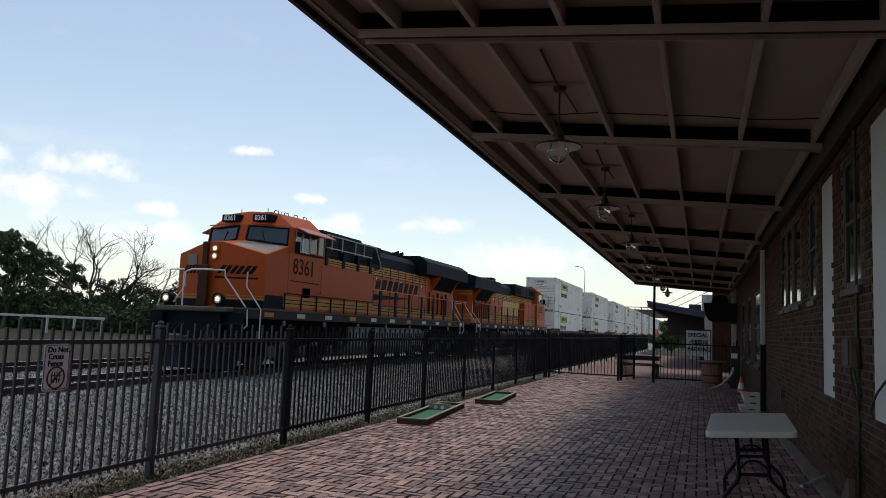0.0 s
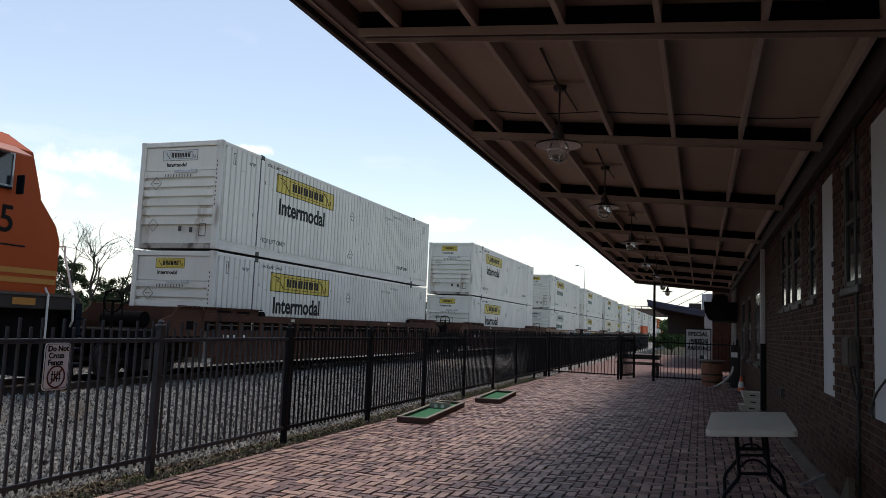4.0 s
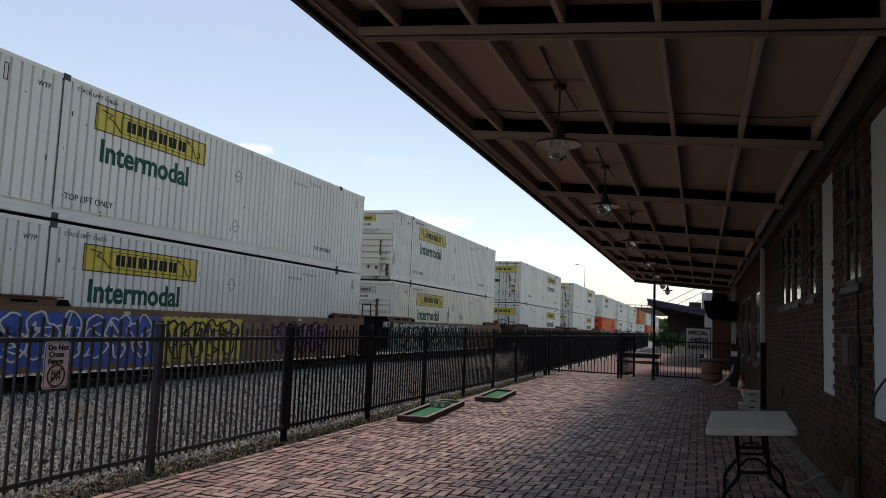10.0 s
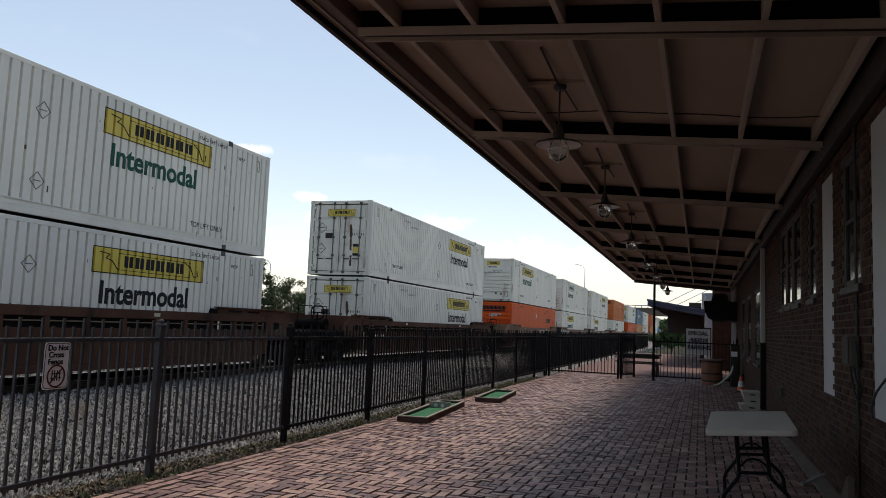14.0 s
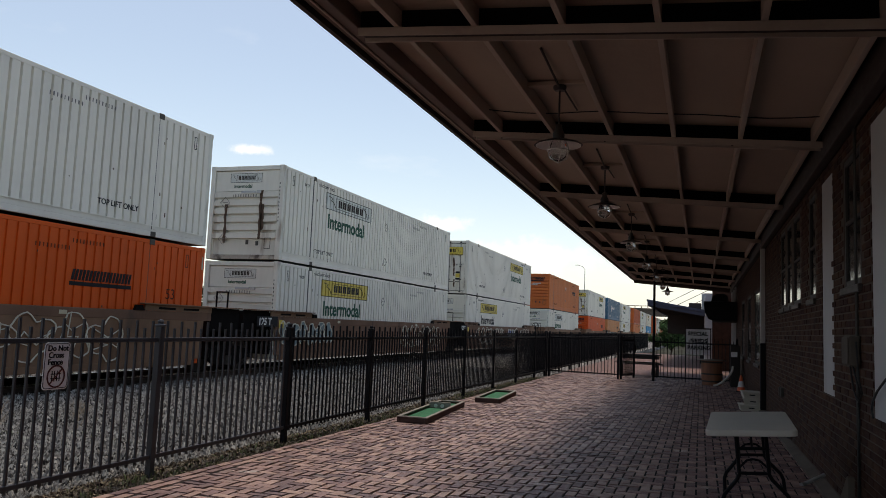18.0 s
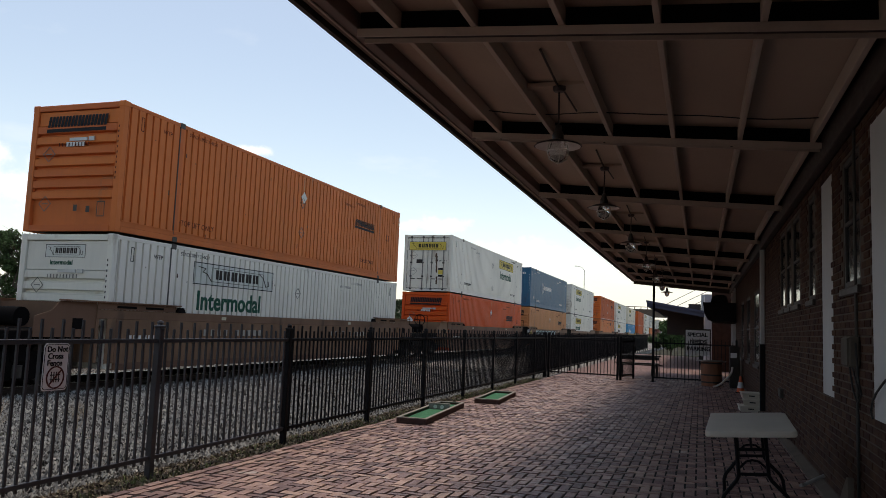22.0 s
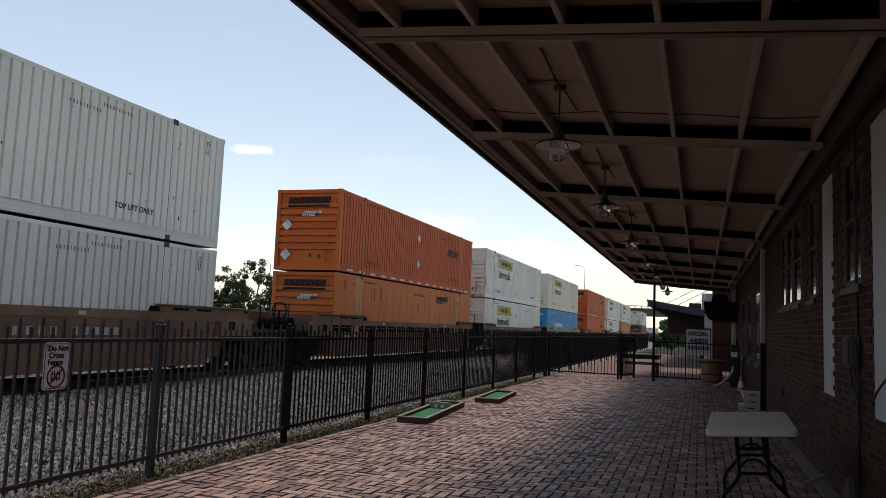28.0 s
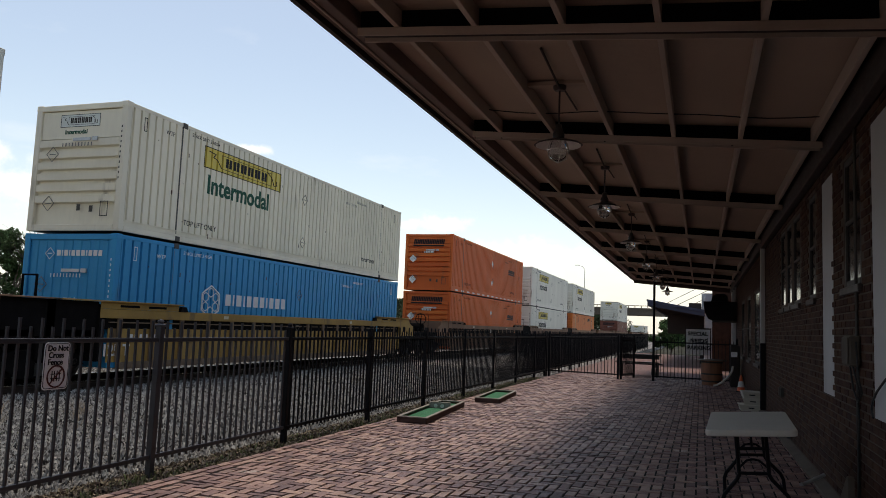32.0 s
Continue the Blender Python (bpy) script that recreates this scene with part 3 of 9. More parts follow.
M_PINKGRAF = mat("purple_graffiti_paint", (0.22, 0.06, 0.17), 0.5, var=0.4, scale=3, fine=15, bump=0)
M_YELGRAF = mat("yellow_graffiti_paint", (0.55, 0.42, 0.06), 0.5, var=0.2, scale=4, fine=15, bump=0)
M_CARPAINT = [mat("car_paint", c, 0.25, var=0.05, bump=0, coat=0.6) for c in ((0.5, 0.5, 0.52), (0.7, 0.7, 0.7), (0.05, 0.05, 0.06), (0.25, 0.03, 0.03))]

# ---- the ground ----
TRACK_X, RAIL_Z = -13.265, 0.0
part("ground", Geo().box(-2500, 2500, -600, 3500, -1.4, -0.42), M_FIELD)
tagged(bpy.data.objects["ground"], "flat dry grassland behind the railway", "ground", kind="structure")
bed = part("ballast_bed", Geo().prism([(-21.5, -0.45), (-20.2, -0.17), (-11.4, -0.17), (-10.3, -0.17), (-5.2, -0.10), (-4.86, -0.05), (-4.86, -0.6), (-21.5, -0.6)], "y", -60, 900), M_GRAVEL)
tagged(bed, "wide grey crushed-stone bed under two railway tracks", "gravel", kind="structure")


def track(cx):
    t = thing("railway_track", "pair of rusty steel rails with polished heads on dark ties", "track", kind="structure")
    for s in (-1, 1):
        x = cx + s * 0.7525
        r = part("rail", Geo().prism([(x - 0.07, -0.172), (x + 0.07, -0.172), (x + 0.07, -0.155), (x + 0.012, -0.14), (x + 0.012, -0.05), (x + 0.036, -0.04),
                                      (x + 0.036, -0.004), (x - 0.036, -0.004), (x - 0.036, -0.04), (x - 0.012, -0.05), (x - 0.012, -0.14), (x - 0.07, -0.155)], "y", -60, 900), M_RAIL, t)
        part("rail_head", Geo().box(x - 0.03, x + 0.03, -60, 900, -0.003, 0.0), M_RAILTOP, r, "polished running surface")
    me = Geo().box(-1.3, 1.3, -0.115, 0.115, -0.30, -0.155, 0.012).mesh("tie", M_TIE)
    rnd = random.Random(int(-cx * 10))
    for i in range(110):
        part("tie", me, M_TIE, t, at=pose(cx + rnd.uniform(-0.03, 0.03), 4.0 + i * 0.53, rnd.uniform(-0.008, 0.004), 0, 0, rnd.uniform(-0.8, 0.8)))
    return t


track(TRACK_X)
track(TRACK_X - 4.55)


def stones():
    """Loose stones on the ballast between the fence and the far track."""
    rnd = np.random.RandomState(4)
    n1, n2 = 110000, 35000
    n = n1 + n2
    y = 3.4 + 26 * rnd.rand(n) ** 1.7
    x = np.concatenate([-5.1 - 7.0 * rnd.rand(n1), -12.1 - 8.0 * rnd.rand(n2)])
    base = np.interp(x, [-21.5, -20.2, -11.4, -10.3, -5.2, -4.86, -4.6], [-0.45, -0.17, -0.17, -0.17, -0.10, -0.05, -0.045])
    r = (0.012 + 0.018 * rnd.rand(n)) * (0.9 + y / 40)
    star = np.array([(1, 0, -0.4), (0, 1, -0.4), (-1, 0, -0.4), (0, -1, -0.4), (0, 0, 1)], float)
    turn = rnd.rand(n) * 6.28
    v = np.empty((n, 5, 3))
    for k in range(5):
        v[:, k, 0] = star[k, 0] * np.cos(turn) - star[k, 1] * np.sin(turn)
        v[:, k, 1] = star[k, 0] * np.sin(turn) + star[k, 1] * np.cos(turn)
        v[:, k, 2] = star[k, 2]
        v[:, k] = v[:, k] * (r * rnd.uniform(0.7, 1.3, n))[:, None] + rnd.normal(0, 0.22, (n, 3)) * r[:, None]
    v += np.stack([x, y, base + 0.010], 1)[:, None]
    tri = np.array([(0, 1, 4), (1, 2, 4), (2, 3, 4), (3, 0, 4)])
    f = (np.arange(n)[:, None, None] * 5 + tri[None]).reshape(-1, 3)
    me = bpy.data.meshes.new("ballast_stones")
    me.from_pydata(v.reshape(-1, 3).tolist(), [], f.tolist())
    me.materials.append(M_STONES)
    tagged(new("ballast_stones", me), "loose grey and white crushed ballast stones", "gravel", kind="stuff")


stones()


def blades(name, label, spots, seed, height, mtl):
    """Tufts of grass: bent three-cornered blades round each spot (x, y, z, radius, count)."""
    rnd = np.random.RandomState(seed)
    vs, fs = [], []
    for x, y, z, rad, count in spots:
        for _ in range(count):
            a, d = rnd.uniform(0, 6.28), rad * math.sqrt(rnd.rand())
            px, py = x + d * math.cos(a), y + d * math.sin(a)
            h, w, b = height * rnd.uniform(0.4, 1.2), 0.004 + 0.006 * rnd.rand(), rnd.uniform(0, 6.28)
            lean = h * rnd.uniform(0.1, 0.7)
            k = len(vs)
            dx, dy = math.cos(b), math.sin(b)
            vs += [(px - dy * w, py + dx * w, z), (px + dy * w, py - dx * w, z), (px + dx * lean * 0.4 + dy * w * 0.7, py + dy * lean * 0.4 - dx * w * 0.7, z + h * 0.6),
                   (px + dx * lean * 0.4 - dy * w * 0.7, py + dy * lean * 0.4 + dx * w * 0.7, z + h * 0.6), (px + dx * lean, py + dy * lean, z + h)]
            fs += [(k, k + 1, k + 2, k + 3), (k + 3, k + 2, k + 4)]
    me = bpy.data.meshes.new(name)
    me.from_pydata(vs, [], fs)
    me.materials.append(mtl)
    return tagged(new(name, me), label, "grass", kind="stuff")


def litter():
    """Grit, chips and dead leaves on the strip under the fence."""
    rnd = np.random.RandomState(12)
    n = 15000
    p = np.stack([-4.66 - 0.62 * rnd.rand(n), 4.0 + 20 * rnd.rand(n) ** 1.6, np.zeros(n)], 1)
    p[:, 2] = np.interp(p[:, 0], [-5.3, -5.05, -4.6], [-0.09, -0.04, -0.04])
    r = 0.006 + 0.016 * rnd.rand(n)
    q = rnd.normal(0, 0.8, (n, 4, 3)) * r[:, None, None] + np.array([0, 0, 0.004])
    v = (p[:, None] + q).reshape(-1, 3)
    f = (np.arange(n)[:, None, None] * 4 + np.array([(0, 1, 2), (0, 2, 3), (0, 3, 1), (1, 3, 2)])[None]).reshape(-1, 3)
    me = bpy.data.meshes.new("verge_litter")
    me.from_pydata(v.tolist(), [], f.tolist())
    me.materials.append(M_LITTER)
    tagged(new("verge_litter", me), "brown and grey grit and dead leaves under the fence", "gravel", kind="stuff")


litter()
g_rnd = random.Random(8)
verge = part("verge", Geo().box(-5.05, -4.642, -6, 25.2, -0.3, -0.045), M_EARTH)
tagged(verge, "narrow strip of dry earth and weeds under the fence", "ground", kind="structure")
blades("weeds", "sparse green and straw weeds along the fence foot",
       [(-4.85 + g_rnd.uniform(-0.2, 0.22), g_rnd.uniform(4.2, 24), -0.05, g_rnd.uniform(0.05, 0.2), g_rnd.randint(6, 26)) for _ in range(230)]
       + [(g_rnd.uniform(-9.0, -5.2), g_rnd.uniform(4.2, 9), -0.16, g_rnd.uniform(0.1, 0.35), g_rnd.randint(15, 40)) for _ in range(55)], 3, 0.055, M_GRASS)


def dry_weed(x, y, z, h, seed):
    """A dead, twiggy weed standing in the ballast."""
    rnd = random.Random(seed)
    w = thing("dry_weed", "dead pale twiggy weed standing in the ballast", "weed", at=pose(x, y, z))
    g = Geo()

    def twig(p, d, length, r, level):
        q = p + d * length
        g.cyl(p, q, r, r * 0.6, n=3, caps=False)
        if level < 3:
            for _ in range(3):
                twig(p + d * length * rnd.uniform(0.4, 1.0), (d + Vector((rnd.uniform(-0.9, 0.9), rnd.uniform(-0.9, 0.9), rnd.uniform(-0.2, 0.5)))).normalized(), length * 0.6, r * 0.65, level + 1)
    for _ in range(4):
        twig(Vector((0, 0, -0.02)), Vector((rnd.uniform(-0.5, 0.5), rnd.uniform(-0.5, 0.5), 1)).normalized(), h * 0.45, 0.006, 0)
    part("twig_spray", g, M_STRAW, w)


dry_weed(-8.3, 7.3, -0.14, 0.75, 4)
dry_weed(-8.2, 8.55, -0.14, 0.62, 6)

# ---- brick pavement ----
pave = part("pavement", Geo().box(-4.64, 1.19, -6, 27.6, -0.5, -0.007), M_SAND)
tagged(pave, "red clay brick platform paving laid in herringbone", "pavement", kind="structure")
apron = part("brick_apron", Geo().box(-4.75, 8.0, 27.6, 60, -0.5, -0.012), M_APRON)
tagged(apron, "red brick forecourt beyond the gate", "pavement", kind="structure")


def herringbone():
    """Bricks of 20 by 10 cm in a right-angled herringbone."""
    rnd = random.Random(11)
    a, gap, b = 0.104, 0.014, 0.004
    near = []
    vs, fs = [], []
    top = [(0, 1, 2, 3), (4, 5, 6, 7)]
    count = 0
    for j in range(-98, 300):
        for i in range(-60, 360):
            k = (i - j) % 4
            if k == 0:
                w, h = 2, 1
            elif k == 3:
                w, h = 1, 2
            else:
                continue
            x, y = -4.6 + i * a, 4.4 + j * a
            if k == 0:
                x0, x1, y0, y1 = x, x + 2 * a - gap, y, y + a - gap
            else:
                x0, x1, y0, y1 = x, x + a - gap, y, y + 2 * a - gap
            x0, x1 = max(x0, -4.415), min(x1, 1.18)   # cut bricks along both edges
            if x1 - x0 < 0.03 or y0 < -5.6 or y1 > 27.5:
                continue
            z = rnd.uniform(-0.001, 0.006)
            tx, ty = rnd.uniform(-0.003, 0.003), rnd.uniform(-0.003, 0.003)
            lo = -0.022
            if 4.4 <= y0 < 6.9 and -2.3 < x0 < 0.9 and len(near) < 300:
                near.append((x0, y0, z, k))
                continue
            n = len(vs)
            vs += [(x0, y0, lo), (x1, y0, lo), (x1, y1, lo), (x0, y1, lo),
                   (x0 + b, y0 + b, z - tx - ty), (x1 - b, y0 + b, z + tx - ty), (x1 - b, y1 - b, z + tx + ty), (x0 + b, y1 - b, z - tx + ty)]
            fs += [(n + 4, n + 5, n + 6, n + 7), (n, n + 1, n + 5, n + 4), (n + 1, n + 2, n + 6, n + 5), (n + 2, n + 3, n + 7, n + 6), (n + 3, n, n + 4, n + 7)]
    for i in range(2):
        for j in range(160):
            x0, y0, z = -4.63 + i * a, -5.6 + (j + 0.5 * i) * 2 * a, rnd.uniform(-0.002, 0.006)
            x1, y1, n = x0 + a - gap, y0 + 2 * a - gap, len(vs)
            vs += [(x0, y0, -0.022), (x1, y0, -0.022), (x1, y1, -0.022), (x0, y1, -0.022), (x0 + b, y0 + b, z), (x1 - b, y0 + b, z), (x1 - b, y1 - b, z), (x0 + b, y1 - b, z)]
            fs += [(n + 4, n + 5, n + 6, n + 7), (n, n + 1, n + 5, n + 4), (n + 1, n + 2, n + 6, n + 5), (n + 2, n + 3, n + 7, n + 6), (n + 3, n, n + 4, n + 7)]
    me = bpy.data.meshes.new("paving_bricks")
    me.from_pydata(vs, [], fs)
    me.materials.append(M_BRICK_PAVE)
    ob = new("paving_bricks", me)
    ob.parent = pave
    tagged(ob, "weathered red herringbone paving bricks", kind="stuff")
    one = {}
    for k in (0, 3):
        w, h = (2 * a - gap, a - gap) if k == 0 else (a - gap, 2 * a - gap)
        one[k] = Geo().add([(0, 0, -0.018), (w, 0, -0.018), (w, h, -0.018), (0, h, -0.018), (b, b, 0), (w - b, b, 0), (w - b, h - b, 0), (b, h - b, 0)],
                           [(4, 5, 6, 7), (0, 1, 5, 4), (1, 2, 6, 5), (2, 3, 7, 6), (3, 0, 4, 7)]).mesh("brick", M_BRICK_PAVE_ONE)
    for x, y, z, k in near:
        part("brick", one[k], None, pave, at=pose(x, y, z, rnd.uniform(-0.8, 0.8), rnd.uniform(-0.8, 0.8), rnd.uniform(-0.6, 0.6)))


# ---- fence ----
FX = -4.92
PICKET = Geo().box(-0.0095, 0.0095, -0.0095, 0.0095, 0, 1.0).mesh("picket", M_BLACK_IRON)
PICKET_GREY = Geo().box(-0.0095, 0.0095, -0.0095, 0.0095, 0, 1.0).mesh("picket", M_IRON_GREY)


def fence_run(fence, p0, p1, posts, joined=False, faded=-1.0):
    """Posts at the given distances along p0-p1; between them two rails and pickets of two alternating heights."""
    p0, p1 = Vector(p0), Vector(p1)
    way = (p1 - p0).normalized()
    ang = math.atan2(way.y, way.x)

    def at(d, z=0.0):
        q = p0 + way * d
        return Matrix.Translation((q.x, q.y, z)) @ Matrix.Rotation(ang, 4, "Z")
    coats = (M_BLACK_IRON, M_IRON_GREY)   # panels nearer than "faded" along the run take the grey coat, which paints in the sky's sheen
    post_me = [Geo().box(-0.032, 0.032, -0.032, 0.032, -0.2, 1.375, 0.004).mesh("post", m_) for m_ in coats]
    cap_me = [Geo().box(-0.04, 0.04, -0.04, 0.04, 1.375, 1.40, 0.006).cyl((0, 0, 1.398), (0, 0, 1.415), 0.03, 0.026).lathe([(0.026, 1.41), (0.032, 1.425), (0.022, 1.442), (0.0, 1.446)], n=10).mesh("cap", m_) for m_ in coats]
    for d in posts:
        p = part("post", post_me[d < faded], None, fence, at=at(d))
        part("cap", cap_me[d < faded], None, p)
    for a, b in zip(posts, posts[1:]):
        for z in (0.15, 1.25):
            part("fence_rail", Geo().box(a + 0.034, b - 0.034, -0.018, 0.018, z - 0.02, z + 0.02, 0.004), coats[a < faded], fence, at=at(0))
        n = max(1, round((b - a) / 0.108))
        if joined:
            far = Geo()
            for i in range(1, n):
                d = a + (b - a) * i / n
                far.box(d - 0.0095, d + 0.0095, -0.0095, 0.0095, 0.10, 1.36 + (0.07 if i % 2 else 0.0))
            tagged(part("pickets_of_a_panel", far, M_BLACK_IRON, fence, at=at(0)), kind="stuff")
            continue
        for i in range(1, n):
            h = 1.20 + (0.07 if i % 2 else 0.0)
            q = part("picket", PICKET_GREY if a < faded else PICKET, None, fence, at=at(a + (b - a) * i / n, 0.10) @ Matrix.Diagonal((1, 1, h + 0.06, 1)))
    return fence


fence = thing("fence", "black steel picket fence with square capped posts along the platform", "fence")
fence_run(fence, (FX, -1.6, 0), (FX, 25.3, 0), [0.0, 2.55, 5.1, 7.66, 10.1, 12.62, 15.15, 17.7, 20.2, 22.7, 25.2, 26.9], faded=8.0)
far_fence = thing("fence", "black steel picket fence running on beyond the platform end", "fence")
fence_run(far_fence, (FX, 25.35, 0), (FX, 78, 0), [0.2 + 2.5 * k for k in range(22)], joined=True)
cross_fence = thing("fence", "black steel picket fence across the platform end", "fence")
fence_run(cross_fence, (FX, 25.3, 0), (-2.5, 25.15, 0), [0.15, 2.42])
gate_fence = thing("fence", "black steel picket fence panel between gateway and barrel planter", "fence")
fence_run(gate_fence, (-1.42, 25.3, 0), (1.1, 25.3, 0), [0.0, 2.5])
gate = thing("open_gate", "black steel gate leaf standing open at the platform end", "gate")
fence_run(gate, (-2.42, 25.25, 0), (-2.10, 26.6, 0), [0.0, 1.3])
part("latch_box", Geo().box(-2.16, -2.04, 26.5, 26.62, 0.9, 1.1, 0.01), M_BLACK_IRON, gate)


def warning_sign():
    """A small plate on the fence that tells people not to cross it."""
    s = thing("warning_sign", "small white fence sign with a crossed-out picket symbol", "sign", at=pose(FX + 0.035, 4.81, 0.862))
    w, h = 0.255, 0.375
    face = Geo()
    r = 0.03
    prof = []
    for cx, cy, a0 in ((w / 2 - r, h - r, 0), (-w / 2 + r, h - r, 90), (-w / 2 + r, r, 180), (w / 2 - r, r, 270)):
        for k in range(5):
            a = radians(a0 + k * 22.5)
            prof.append((cx + r * math.cos(a), cy + r * math.sin(a)))
    face.prism(prof, "x", -0.002, 0.002)
    part("plate", face, M_SIGN, s)
    rim = Geo()
    for k in range(20):
        p, q = prof[k], prof[(k + 1) % 20]
        rim.cyl((0.0025, p[0] * 0.94, 0.012 + p[1] * 0.94), (0.0025, q[0] * 0.94, 0.012 + q[1] * 0.94), 0.003, n=4)
    part("rim", rim, M_INK, s)
    for i, (body, dy) in enumerate((("Do Not", -0.093), ("Cross", -0.082), ("Fence", -0.085))):
        part("lettering", words(body, 0.044, M_INK, 0.0012), None, s, at=on(FACING_X, 0.004, dy - 0.006, 0.308 - i * 0.055))
    ring = Geo()
    for k in range(24):
        a, b = 2 * math.pi * k / 24, 2 * math.pi * (k + 1) / 24
        ring.cyl((0.004, 0.085 * math.cos(a), 0.105 + 0.085 * math.sin(a)), (0.004, 0.085 * math.cos(b), 0.105 + 0.085 * math.sin(b)), 0.007, n=4)
    ring.cyl((0.004, -0.06, 0.045), (0.004, 0.06, 0.165), 0.006, n=4)
    part("no_entry_ring", ring, M_SIGNRED, s, "dark red crossed ring")
    sym = Geo()
    for k in range(4):
        sym.box(0.002, 0.004, -0.042 + k * 0.025, -0.034 + k * 0.025, 0.065, 0.15)
    sym.box(0.002, 0.004, -0.05, 0.05, 0.085, 0.092).box(0.002, 0.004, -0.05, 0.05, 0.12, 0.127)
    part("fence_symbol", sym, M_INK, s)


warning_sign()

# ---- the depot wall ----
WX = 1.24
OPEN = [(10.95, 11.75, 1.98, 3.2), (11.95, 12.6, 1.98, 3.2), (12.8, 13.5, 1.98, 3.2), (9.55, 10.1, 1.98, 3.2), (6.95, 7.72, 1.98, 3.15), (18.3, 19.9, 0.9, 2.6), (21.4, 22.9, 0.9, 2.6), (24.4, 25.9, 0.9, 2.6)]
PANELS = [(8.31, 9.02, 0.96, 3.2), (4.9, 6.52, 0.93, 3.2)]


def wall():
    w = thing("wall_east", "dark red brick depot wall with pale mortar joints", "wall", kind="structure")
    ys = sorted({-6.0, 34.0, *[o[0] for o in OPEN], *[o[1] for o in OPEN]})
    core = Geo()
    for a, b in zip(ys, ys[1:]):
        cuts = [o for o in OPEN if o[0] <= a and o[1] >= b]
        z = -0.4
        for o in cuts:
            core.box(WX + 0.008, WX + 0.35, a, b, z, o[2])
            z = o[3]
        core.box(WX + 0.008, WX + 0.35, a, b, z, 4.2)
    part("wall_core", core, M_MORTAR, w, "pale mortar behind the bricks")
    rnd = random.Random(5)
    bl, bh, j = 0.203, 0.057, 0.0105
    vs, fs, near = [], [], []
    for r in range(int(3.7 / (bh + j))):
        z0 = 0.075 + r * (bh + j)
        off = (bl + j) / 2 if r % 2 else 0
        for i in range(int(39 / (bl + j))):
            y0 = -5.9 + i * (bl + j) + off
            y1, z1 = y0 + bl, z0 + bh
            if any(o[0] - 0.1 < (y0 + y1) / 2 < o[1] + 0.1 and o[2] - 0.03 < (z0 + z1) / 2 < o[3] + 0.03 for o in OPEN):
                continue
            if any(o[0] < (y0 + y1) / 2 < o[1] and o[2] < (z0 + z1) / 2 < o[3] for o in PANELS):
                continue
            for o in PANELS:
                if o[2] < (z0 + z1) / 2 < o[3]:
                    if y0 < o[0] < y1:
                        y1 = o[0] + 0.012 * (r % 2)
                    elif y0 < o[1] < y1:
                        y0 = o[1] - 0.012 * (r % 2)
            x = WX + rnd.uniform(-0.003, 0.003)
            if 6.5 < y0 < 8.4 and z0 < 2.3 and len(near) < 300:
                near.append((x, y0, z0))
                continue
            n = len(vs)
            e = 0.004
            vs += [(WX + 0.012, y0, z0), (WX + 0.012, y1, z0), (WX + 0.012, y1, z1), (WX + 0.012, y0, z1), (x, y0 + e, z0 + e), (x, y1 - e, z0 + e), (x, y1 - e, z1 - e), (x, y0 + e, z1 - e)]
            fs += [(n + 7, n + 6, n + 5, n + 4), (n, n + 4, n + 5, n + 1), (n + 1, n + 5, n + 6, n + 2), (n + 2, n + 6, n + 7, n + 3), (n + 3, n + 7, n + 4, n)]
    me = bpy.data.meshes.new("wall_bricks")
    me.from_pydata(vs, [], fs)
    me.materials.append(M_BRICK_WALL)
    ob = new("wall_bricks", me)
    ob.parent = w
    tagged(ob, "dark red wall bricks", kind="stuff")
    return w, near


wall_east, near_bricks = wall()
for i, (a, b, z0, z1) in enumerate(PANELS):
    p = part("white_panel", Geo().box(WX + 0.004, WX + 0.06, a + 0.02, b - 0.02, z0, z1), M_WHITEWALL)
    tagged(p, "tall white-painted panel set in the brick wall", "wall panel", kind="structure")
for i, (a, b, z0, z1) in enumerate(OPEN):
    w = thing("window_%d" % (i + 1), "dark depot window with brown frame and sill", "window", kind="structure")
    fr = Geo()
    for (ya, yb, za, zb) in ((a, a + 0.06, z0, z1), (b - 0.06, b, z0, z1), (a + 0.06, b - 0.06, z0, z0 + 0.06), (a + 0.06, b - 0.06, z1 - 0.06, z1), (a + 0.06, b - 0.06, (z0 + z1) / 2 - 0.02, (z0 + z1) / 2 + 0.02)):
        fr.box(WX + 0.012, WX + 0.08, ya, yb, za, zb, 0.006)
    part("window_frame", fr, M_FRAME_DARK, w)
    part("window_sill", Geo().box(WX - 0.03, WX + 0.010, a - 0.05, b + 0.05, z0 - 0.07, z0 - 0.002, 0.008), M_FASCIA, w)
    for za, zb in ((z0 + 0.06, (z0 + z1) / 2 - 0.02), ((z0 + z1) / 2 + 0.02, z1 - 0.06)):
        part("pane", Geo().box(WX + 0.03, WX + 0.038, a + 0.06, b - 0.06, za, zb), M_WINDOW, w)
kerb = part("wall_footing", Geo().prism([(1.125, -0.1), (1.135, 0.03), (WX - 0.006, 0.07), (WX - 0.006, -0.1)], "y", -6, 33), M_CONCRETE)
tagged(kerb, "sloping grey concrete footing along the brick wall", "trim", kind="structure")
bump_out = part("wall_buttress", Geo().prism([(7.32, 0.0), (7.72, 0.0), (7.72, 0.12), (7.38, 0.36), (7.32, 0.36)], "x", WX - 0.05, WX + 0.01), M_CONCRETE)
tagged(bump_out, "small concrete patch at the wall foot", "trim", kind="structure")
